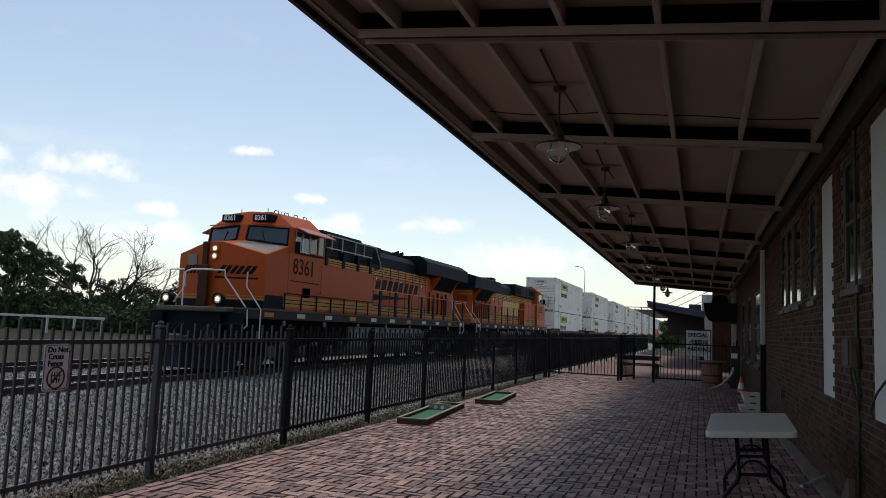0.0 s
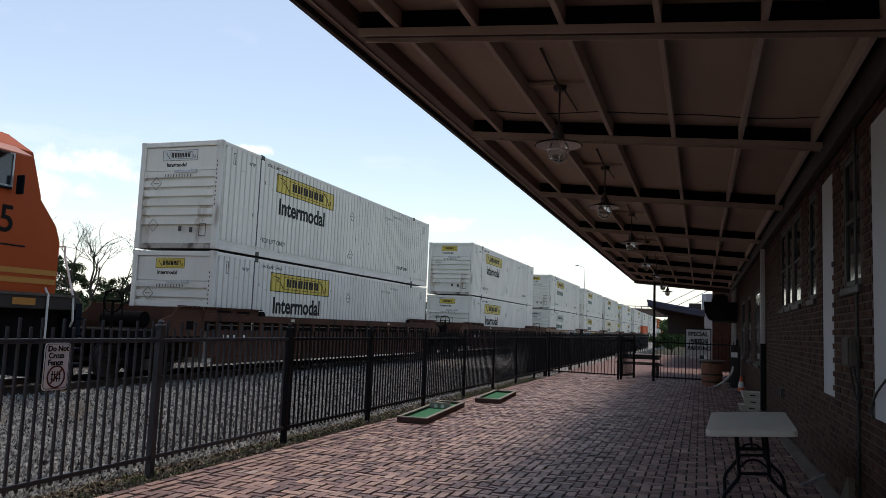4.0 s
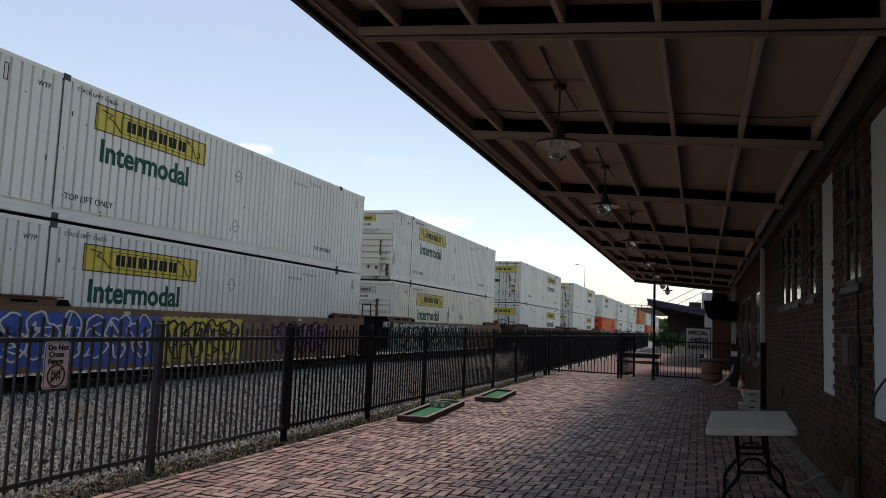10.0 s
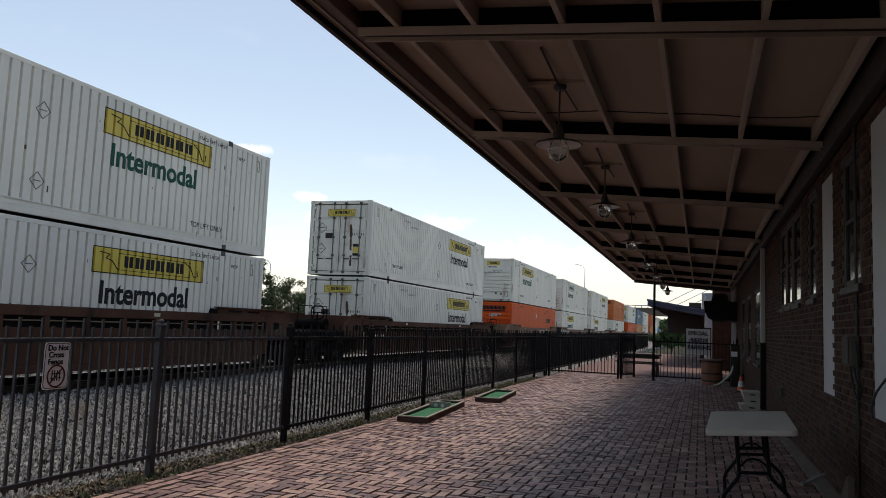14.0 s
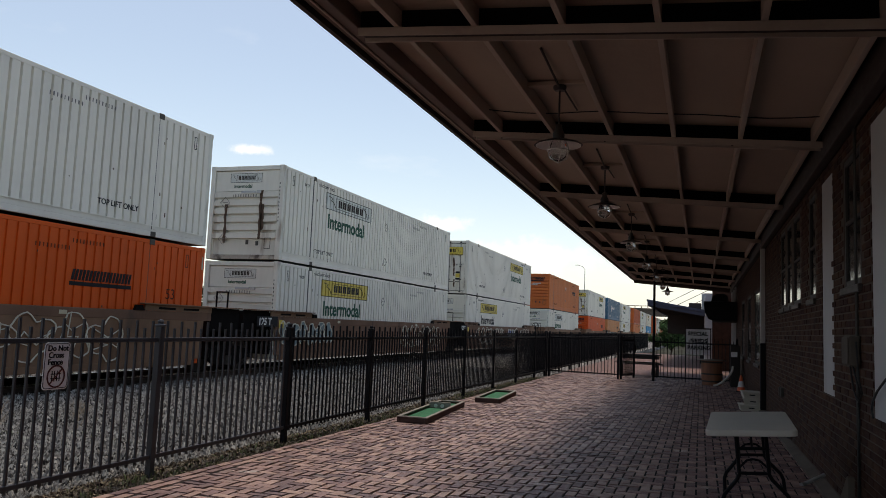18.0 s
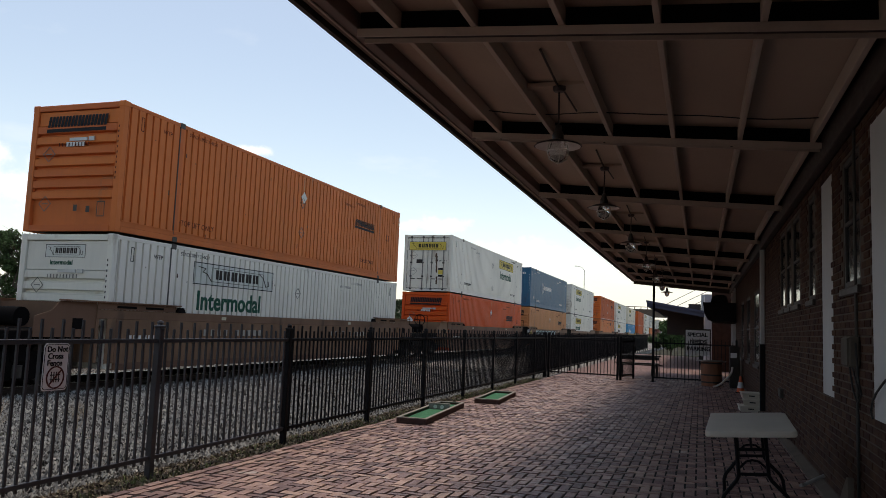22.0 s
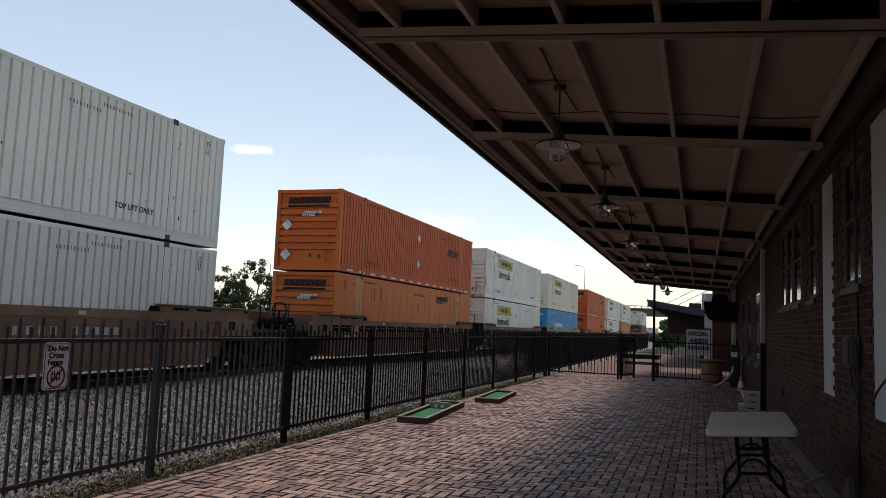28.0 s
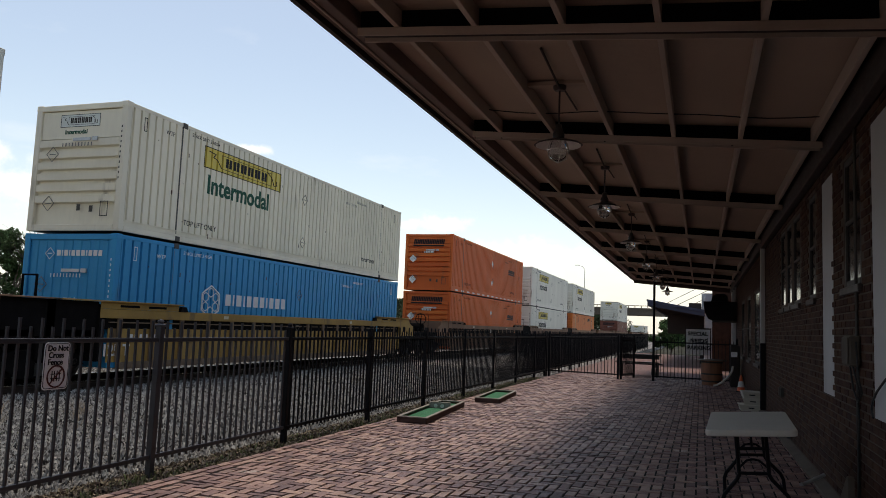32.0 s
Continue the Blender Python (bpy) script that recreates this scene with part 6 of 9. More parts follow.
def small_marks(c, ink, s=1, y_lift=2.15):
    """Letters and number bars that every box carries, on one side."""
    faint = M_ROD if ink is M_INK else ink
    for face in ((FACING_X,) if s > 0 else (FACING_BACK_X,)):
        x = s * (HALF + 0.004)
        f = lambda y, z, w=0.0: on(face, x, y if s > 0 else y + w, z)
        part("lettering", words("TOP LIFT ONLY", 0.13, ink), None, c, at=f(y_lift, 0.42, 1.3))
        part("lettering", words("TOP LIFT ONLY", 0.12, ink, 0.003), None, c, at=f(CL - 3.75, 0.50, 1.4))
        part("number_strip", shared(("number_strip", faint.name), lambda: bars((0.022, 0.03, 0.022, 0.03, 0.018, 0.03, 0.024, 0.02, 0.03, 0.026), 0.085, 0.065), faint), None, c, at=f(CL - 5.2, CH - 0.50, 0.9))
        part("number_strip", shared(("number_strip", faint.name), None, faint), None, c, at=f(CL - 4.3, CH - 0.34, 0.9))
        part("lettering", words("WTP", 0.10, ink), None, c, at=f(1.30, CH - 0.42, 0.3))
        part("lettering", words("STACK LIMIT 3 HIGH", 0.085, ink), None, c, at=f(2.25, CH - 0.245, 1.05))
        for y in (0.55, CL - 0.75):
            part("data_plate", shared(("data_plate", ink.name), lambda: outline(0.10, 0.32, 0.018), ink), None, c, at=f(y, CH - 0.55, 0.1))
        for z in ((2.03, 0.66) if ink is M_INK else (1.95, 1.0)):
            part("placard_holder", shared(("placard_holder", "grey"), lambda: diamond_ring(0.17), M_ROD), None, c, at=f(8.0 if s > 0 else 8.05, z))
    if s < 0:
        return
    nb = shared(("number_strip", faint.name), None, faint)
    part("number_strip", nb, None, c, at=on(FACING_Y, -0.45, -0.006, CH - 0.98))
    stack = Geo()
    for k in range(11):
        stack.box(0, 0.026, k * 0.115, k * 0.115 + 0.05, 0, 0.003)
    part("number_strip", shared(("upright_bars", ink.name), lambda: stack, ink), None, c, at=on(FACING_Y, HALF - 0.12, -0.004, 1.15))
    for x, z in ((-0.72, 1.75), (-0.72, 0.62)):
        part("placard_holder", shared(("placard_holder", "grey"), None, M_ROD), None, c, at=on(FACING_Y, x, 0.002, z))
    part("label_plate", shared("label_plate_dark", lambda: plate(0.10, 0.14), M_CASTING), None, c, at=on(FACING_Y, 0.45, 0.006, 0.42))
    part("label_plate", shared("label_plate_dark", None, M_CASTING), None, c, at=on(FACING_Y, 0.10, 0.006, 0.45))
    part("label_plate", shared("label_plate_pale", lambda: outline(0.22, 0.34, 0.02), M_CASTING), None, c, at=on(FACING_Y, 0.75, 0.002, 0.32))
    part("hook", shared("hook", lambda: Geo().box(0, 0.5, 0, 0.07, 0, 0.02).box(0.55, 0.7, -0.01, 0.08, 0, 0.03), M_GALV), None, c, at=on(FACING_Y, -0.15, -0.002, CH - 0.86))


def stain(w, h, seed):
    """The ragged outline of a run of rust, hanging down from its top."""
    rnd = random.Random(seed)
    n = 9
    left = [(-w / 2 * rnd.uniform(0.4, 1.0), h * k / n) for k in range(n + 1)]
    right = [(w / 2 * rnd.uniform(0.4, 1.0), h * k / n) for k in range(n + 1)]
    return Geo().add([(x, y, 0.0) for x, y in left + right[::-1]], [tuple(range(2 * n + 2))])


def diamond_ring(s):
    g = Geo()
    p = [(0, -s), (s, 0), (0, s), (-s, 0)]
    for a, b in zip(p, p[1:] + p[:1]):
        g.cyl((a[0], a[1], 0.002), (b[0], b[1], 0.002), 0.008, n=4)
    g.box(-s * 0.5, s * 0.5, -0.01, 0.01, 0, 0.003)
    return g


def banner(c, face, y, z, w, h, ground, ink, s):
    """A bordered name board in plain bars, painted over the grooves."""
    if face in (FACING_X, FACING_BACK_X):
        b = part("name_board", corrugated(y, y + w, z, z + h, s * HALF, 0.24, 0.075, lift=0.003, flat=0.75), ground, c, "pale name board" if ground is M_PALE else "yellow name board")
        a = on(face, s * (HALF + 0.0045), y if s > 0 else y + w, z)
    else:
        b = part("name_board", plate(w, h).mesh("name_board", ground), None, c, "yellow name board" if ground is M_YELLOW else "pale name board", at=on(face, y, s, z))
        a = None
    k = max(h / 0.72, w / 5.0)
    at_ = (lambda dx, dz: a @ Matrix.Translation((dx, dz, 0.0))) if a else (lambda dx, dz: Matrix.Translation((dx, dz, 0.004)))
    part("border", outline(w, h, 0.028 * k), M_INK, b, at=at_(0, 0))
    ink = M_INK if ground is M_YELLOW else M_LOCOGREY
    part("inner_border", outline(w * 0.66, h * 0.66, 0.016 * k), ink, b, at=at_(w * 0.20, h * 0.17))
    part("word_mark", blocks(6, w * 0.072, h * 0.44, w * 0.021, slit=0.12), ink, b, at=at_(w * 0.25, h * 0.30))
    wing = Geo()
    for pts in (((0.05, 0.80), (0.13, 0.74), (0.10, 0.58), (0.15, 0.50), (0.20, 0.18)), ((0.80, 0.80), (0.86, 0.62), (0.90, 0.20), (0.94, 0.26), (0.93, 0.50))):
        for p, q in zip(pts, pts[1:]):
            wing.cyl((p[0] * w, p[1] * h, 0.001), (q[0] * w, q[1] * h, 0.001), 0.016 * k, n=4)
    part("wing_mark", wing, ink, b, at=at_(0, 0.001))
    return b


def white_box(side, nose, ink, doors=False, small=False, runs=(), side_runs=(), paint=M_WHITE):
    """A white domestic container: side and nose boards yellow or pale, lettering in black or green."""
    c = thing("container", "%s corrugated 53-foot container with %s name board" % ("yellowed, rust-streaked" if paint is M_CREAMBOX else "white", "yellow" if side is M_YELLOW else "pale"), "container", group="containers on the train")
    end = M_CREAMBOX if paint is M_CREAMBOX and not runs else M_WHITE_END
    frame_of_box(c, paint, end, -1 if doors else 1)
    for s in (1, -1):
        part("side_panel", corrugated(0.16, CL - 0.16, 0.25, CH - 0.10, s * HALF, 0.24, 0.075, flat=0.75), paint, c)
        face = FACING_X if s > 0 else FACING_BACK_X
        if doors == (s > 0):
            continue
        banner(c, face, 2.78, 2.0, 3.72, 0.56, side, M_INK, s)
        part("lettering", words("Intermodal", 0.46, ink, 0.018), None, c, "Intermodal in bold letters", at=on(face, s * (HALF + 0.0045), 2.96 if s > 0 else 2.96 + 3.3, 1.37))
    if doors:
        plain_end(c, end, 0.0)
        door_end(c, end, CL)
        if small:
            banner(c, FACING_BACK_Y, 0.50, CH - 0.62, 1.15, 0.27, M_YELLOW, M_INK, CL + 0.036)
        else:
            banner(c, FACING_BACK_Y, 1.0, CH - 0.80, 2.0, 0.44, M_YELLOW, M_INK, CL + 0.036)
        for k, (sx, sz, sh) in enumerate(((-0.50, 0.95, 0.85), (-0.47, 1.45, 0.5), (-0.53, 0.35, 0.4))):
            part("rust_stain", stain(0.11, sh, k + 3).mesh("rust_stain", M_STAIN), None, c, "dark rusty run", at=on(FACING_BACK_Y, sx, CL - 0.013, sz))
        part("warning_label", plate(0.24, 0.22).mesh("warning_label", M_YELLOW), None, c, "yellow warning label", at=on(FACING_BACK_Y, -0.60, CL - 0.012, 0.86))
        for z in (0.74, 1.09):
            part("label_band", plate(0.24, 0.10).mesh("label_band", M_INK), None, c, at=on(FACING_BACK_Y, -0.60, CL - 0.012, z))
        part("label_plate", plate(0.36, 0.20).mesh("label_plate", M_LOCOGREY), None, c, at=on(FACING_BACK_Y, 0.60, CL - 0.012, 1.42))
        for z in (1.83, 1.02):
            part("placard_holder", diamond_ring(0.2).mesh("placard_holder", M_INK), None, c, at=on(FACING_BACK_Y, 0.76, CL - 0.010, z))
        part("number_strip", bars((0.022, 0.03, 0.022, 0.03, 0.018, 0.03, 0.024), 0.085, 0.05).mesh("number_strip", M_INK), None, c, at=on(FACING_BACK_Y, -0.55, CL - 0.010, 1.52))
    else:
        plain_end(c, end, CL)
        nose_end(c, end)
        if nose is M_YELLOW:
            banner(c, FACING_Y, -0.56, CH - 0.47, 0.92, 0.27, nose, M_INK, 0.046)
            part("lettering", words("Intermodal", 0.10, M_INK, 0.004), None, c, at=on(FACING_Y, -0.50, 0.046, CH - 0.63))
        else:
            banner(c, FACING_Y, -0.60, CH - 0.52, 1.12, 0.29, nose, M_INK, 0.046)
            part("lettering", words("Intermodal", 0.10, ink, 0.004), None, c, at=on(FACING_Y, -0.46, 0.046, CH - 0.68))
        for k, (sx, sz, sw, sh) in enumerate(runs):
            part("rust_stain", stain(sw, sh, k + 8).mesh("rust_stain", M_STAIN), None, c, "dark rusty run", at=on(FACING_Y, sx, 0.010, sz))
    for k, (sy, sz, sw, sh) in enumerate(side_runs):
        part("rust_stain", stain(sw, sh, k + 20).mesh("rust_stain", M_STAIN), None, c, "dark rusty run", at=on(FACING_X, HALF + 0.0035, sy, sz))
    small_marks(c, M_INK, -1 if doors else 1)
    return c


def orange_box(paint, smooth_side):
    c = thing("container", "%s orange 53-foot container with dark word mark" % ("faded" if paint is M_ORANGE_OLD else "bright"), "container", group="containers on the train")
    frame_of_box(c, paint, paint)
    for s in (1, -1):
        part("side_panel", corrugated(0.16, CL - 0.16, 0.25, CH - 0.10, s * HALF, 0.74 if smooth_side else 0.24, 0.02 if smooth_side else (0.03 if paint is M_ORANGE else 0.050), flat=0.955 if smooth_side else 0.76), paint, c)
        face = FACING_X if s > 0 else FACING_BACK_X
        if s < 0:
            continue
        y, z0 = (10.45, 2.24) if smooth_side else (11.85, 1.70)
        x = s * (HALF + 0.0045)
        part("word_mark", blocks(9, 0.158, 0.22, 0.03, 0.2), M_INK, c, "dark slanted word mark", at=on(face, x, y + 0.03, z0 + 0.11))
        part("underline", plate(1.74, 0.08).mesh("underline", M_INK), None, c, at=on(face, x, y, z0))
        if smooth_side:
            part("small_word_mark", bars((0.05,) * 8, 0.07, 0.05, 0.2), M_TAN, c, at=on(face, x + 0.004, y + 0.85, z0 + 0.005))
            front_ = part("lift_panel", Geo().box(HALF - 0.02, HALF + 0.010, 1.43, 2.09, 0.26, CH - 0.11, 0.006), M_TAN, c, "pale tan lifting panel")
            part("panel_slot", Geo().box(HALF + 0.010, HALF + 0.013, 1.56, 1.60, 0.4, 1.9).box(HALF + 0.010, HALF + 0.013, 1.84, 1.88, 0.4, 1.9), M_RUSTBOX, front_)
            part("lettering", words("STACK 3 HIGH ONLY", 0.095, M_INK_RUST), None, c, at=on(face, x, 7.42, 2.45))
            for yy, zz in ((3.16, 2.0), (3.81, 2.08)):
                part("number_strip", bars((0.06, 0.05, 0.06, 0.05, 0.06, 0.05, 0.06), 0.09, 0.02), M_INK, c, at=on(face, x, yy + 0.09, zz) @ Matrix.Rotation(radians(90), 4, "Z"))
            post_ = part("lift_panel", Geo().box(HALF - 0.02, HALF + 0.010, 13.36, 14.02, 0.26, CH - 0.11, 0.006), M_TAN, c, "pale tan lifting panel")
            part("panel_slot", Geo().box(HALF + 0.010, HALF + 0.013, 13.50, 13.54, 0.4, 1.9).box(HALF + 0.010, HALF + 0.013, 13.78, 13.82, 0.4, 1.9), M_RUSTBOX, post_)
            part("lettering", words("WTP", 0.11, M_INK), None, post_, at=on(face, HALF + 0.012, 13.56, CH - 0.62))
        else:
            part("lettering", words("53", 0.24, M_INK_RUST), None, c, at=on(face, x, 14.75, 1.55))
            part("strip", plate(0.05, 0.42).mesh("strip", M_TAN), None, c, "pale strip", at=on(face, x, 8.0, 2.36))
        part("end_reflector", plate(0.05, 0.32).mesh("end_reflector", M_REFLECT), None, c, at=on(face, x, CL - 0.12, CH - 0.55))
        for z in () if smooth_side else ((2.05, 0.90) if paint is M_ORANGE_MID else (2.13,)):
            part("placard", diamond(0.19).mesh("placard", M_PALE), None, c, "white diamond placard", at=on(face, x, 7.85 if paint is M_ORANGE_MID else 8.05, z))
    nose_end(c, paint, 0.25, 0.3)
    part("word_mark", blocks(9, 0.165, 0.25, 0.022, 0.15), M_INK, c, "dark slanted word mark", at=on(FACING_Y, -0.84, 0.009, CH - 0.52))
    part("underline", plate(1.68, 0.08).mesh("underline", M_INK), None, c, at=on(FACING_Y, -0.86, 0.009, CH - 0.64))
    part("number_strip", plate(0.52, 0.10).mesh("number_strip", M_INK_WHITE), None, c, at=on(FACING_Y, -0.26, 0.008, CH - 0.98))
    for z in (1.62, 0.55) if paint is M_ORANGE_MID else ((1.45,) if paint is M_ORANGE else ()):
        part("placard", diamond(0.21).mesh("placard", M_INK_WHITE), None, c, "white diamond placard", at=on(FACING_Y, -0.84, 0.006, z))
    plain_end(c, paint, CL)
    small_marks(c, M_INK_RUST)
    return c


def blue_box(paint):
    c = thing("container", "%s blue 53-foot container with white ring emblem" % ("bright" if paint is M_BLUE else "deep"), "container", group="containers on the train")
    frame_of_box(c, paint, paint)
    for s in (1, -1):
        part("side_panel", corrugated(0.16, CL - 0.16, 0.25, CH - 0.10, s * HALF, 0.27, 0.06, flat=0.74), paint, c)
        face = FACING_X if s > 0 else FACING_BACK_X
        if s < 0:
            continue
        y0 = 3.45 if paint is M_BLUE else 4.6
        em = Geo()
        for k in range(6):
            a = radians(60 * k + 30)
            b = radians(60 * k + 90)
            em.cyl((0.42 * math.cos(a), 0.42 * math.sin(a), 0.003), (0.42 * math.cos(b), 0.42 * math.sin(b), 0.003), 0.022, n=4)
            ca = (0.24 * math.cos(a), 0.24 * math.sin(a))
            for q in range(6):
                u, v = radians(60 * q + 30), radians(60 * q + 90)
                em.cyl((ca[0] + 0.12 * math.cos(u), ca[1] + 0.12 * math.sin(u), 0.003), (ca[0] + 0.12 * math.cos(v), ca[1] + 0.12 * math.sin(v), 0.003), 0.012, n=4)
        part("emblem", em, M_INK_WHITE, c, "white honeycomb emblem", at=on(face, s * (HALF + 0.0045), y0, 1.55))
        part("word_mark", bars([v * 1.7 for v in (0.14, 0.04, 0.14, 0.04, 0.13, 0.14, 0.13, 0.05, 0.13, 0.14, 0.13)], 0.30, 0.10), M_INK_WHITE, c, "white word mark", at=on(face, s * (HALF + 0.0045), y0 + s * 0.65, 1.48))
        part("lettering", words("53'", 0.22, M_INK_WHITE), None, c, at=on(face, s * (HALF + 0.0045), 1.1 if s > 0 else 1.5, 0.55))
    part("nose_panel", Geo().box(-HALF + 0.16, HALF - 0.16, 0.05, 0.08, 0.1, CH - 0.05), paint, c)
    part("nose_header", Geo().box(-HALF + 0.162, HALF - 0.162, 0.0, 0.1, CH - 0.14, CH - 0.01, 0.008), paint, c)
    part("nose_sill", Geo().box(-HALF + 0.162, HALF - 0.162, 0.0, 0.1, 0.0, 0.14, 0.008), paint, c)
    for k in range(9):
        x = -HALF + 0.24 + k * 0.245
        part("nose_rib", Geo().prism([(x, 0.05), (x + 0.02, 0.03), (x + 0.13, 0.03), (x + 0.15, 0.05)], "z", 0.15, CH - 0.16), paint, c)
    part("emblem", diamond_ring(0.13), M_INK_WHITE, c, at=on(FACING_Y, -0.55, 0.024, CH - 0.45))
    part("word_mark", bars([v * 0.75 for v in (0.14, 0.04, 0.14, 0.04, 0.13, 0.14, 0.13, 0.05, 0.13, 0.14, 0.13)], 0.13, 0.035), M_INK_WHITE, c, at=on(FACING_Y, -0.35, 0.024, CH - 0.50))
    part("lettering", words("53'", 0.22, M_INK_WHITE), None, c, at=on(FACING_Y, -0.1, 0.024, 1.25))
    plain_end(c, paint, CL)
    small_marks(c, M_INK_WHITE)
    return c


# ---- well cars ----
SIDEFRAME = Geo().prism([(-1.15, 0.38), (-0.95, 0.60), (-0.45, 0.70), (0.45, 0.70), (0.95, 0.60), (1.15, 0.38), (0.75, 0.34), (0.42, 0.16), (-0.42, 0.16), (-0.75, 0.34)], "x", -0.07, 0.07).mesh("side_frame", M_UNDER)
SPRING = Geo().cyl((0, 0, 0.20), (0, 0, 0.44), 0.1, n=8).mesh("spring", M_CASTING)
BOLSTER = Geo().box(-1.1, 1.1, -0.16, 0.16, 0.5, 0.85, 0.02).mesh("bolster", M_UNDER)


def wheelset(r, half):
    """Two flanged wheels on one axle, about the origin."""
    g = Geo().cyl((-half, 0, 0), (half, 0, 0), 0.075, n=8)
    k = r / 0.425
    for s in (-1, 1):
        prof = [(0.08, -0.06), (0.14, -0.06), (0.16, -0.03), (0.36, -0.02), (0.37, -0.05), (0.42, -0.05), (0.425, 0.055), (0.455, 0.06), (0.455, 0.085), (0.36, 0.085), (0.14, 0.04), (0.08, 0.05)]
        g.lathe([(a * k, -b * s) for a, b in prof], (s * 0.7525, 0, 0), n=22, axis="x")
    for a in range(3):
        g.cyl((half, 0.05 * math.cos(a * 2.1), 0.05 * math.sin(a * 2.1)), (half + 0.02, 0.05 * math.cos(a * 2.1), 0.05 * math.sin(a * 2.1)), 0.014, n=6)
    return g.mesh("wheelset", M_WHEEL, True)


WHEELSET, BIG_WHEELSET = wheelset(0.425, 1.05), wheelset(0.53, 1.28)
SPIN = []   # (wheelset, its place on its thing, wheel radius)


def truck(car_ob, y):
    t = part("truck", BOLSTER, None, car_ob, "dark two-axle freight truck", at=pose(0, y, 0))
    for s in (-1, 1):
        part("side_frame", SIDEFRAME, None, t, at=pose(s * 0.98, 0, 0))
        part("spring", SPRING, None, t, at=pose(s * 1.06, 0, 0))
    for d in (-0.89, 0.89):
        SPIN.append((part("wheelset", WHEELSET, None, t, at=pose(0, d, 0.455)), (0, d, 0.455), 0.455))
    return t


def graffiti(car_ob, y0, y1, n, seed, fill, line, z0=0.46, z1=1.42, field=None, w=0.026):
    """Bulbous painted letter forms along the side sill, close together, some on a painted field."""
    rnd = random.Random(seed)
    if field:
        m = 40
        lo = [(y0 - 0.25 + (y1 - y0 + 0.5) * i / m, z0 - 0.12 + 0.07 * math.sin(i * 1.3 + seed)) for i in range(m + 1)]
        hi = [(p[0], z1 + 0.03 - 0.05 * abs(math.sin(i * 0.9 + seed))) for i, p in enumerate(lo)]
        g = Geo().add([(1.367, *p) for p in lo] + [(1.367, *p) for p in hi], [(i, i + 1, m + 2 + i, m + 1 + i) for i in range(m)])
        part("graffiti_field", g, field, car_ob, "painted field behind the letters")
    step, h = (y1 - y0) / n, z1 - z0
    for k in range(n):
        g, q = Geo(), Geo()
        cx, cz = y0 + (k + 0.5) * step, (z0 + z1) / 2 + rnd.uniform(-0.05, 0.05)
        m = 34
        a0, a1 = rnd.uniform(0, 6), rnd.uniform(0, 6)
        r = [1 + 0.22 * math.sin(3 * 2 * math.pi * i / m + a0) + 0.14 * math.sin(5 * 2 * math.pi * i / m + a1) for i in range(m)]
        pts = [(cx + step * 0.50 * math.cos(2 * math.pi * i / m) * r[i], cz + h * 0.46 * math.sin(2 * math.pi * i / m) * min(1.1, r[i])) for i in range(m)]
        q.add([(1.369 + 0.001 * (k % 2), p[0], p[1]) for p in pts], [tuple(range(m))])
        for p, u in zip(pts, pts[1:] + pts[:1]):
            g.cyl((1.369, *p), (1.369, *u), w, n=4)
        for _ in range(2):
            b, e = rnd.randrange(m), rnd.uniform(0.2, 0.8)
            way = [pts[b], (cx + rnd.uniform(-0.2, 0.2) * step, cz + rnd.uniform(-0.2, 0.2) * h), (cx + rnd.uniform(-0.3, 0.3) * step, cz + rnd.uniform(-0.3, 0.3) * h), pts[(b + m // 2) % m]]
            for p, u in zip(way, way[1:]):
                g.cyl((1.371, *p), (1.371, *u), w * 0.8, n=4)
        if fill:
            part("graffiti_fill", q, fill, car_ob, "painted letter fill")
        part("graffiti_line", g, line, car_ob, "painted letter outline")


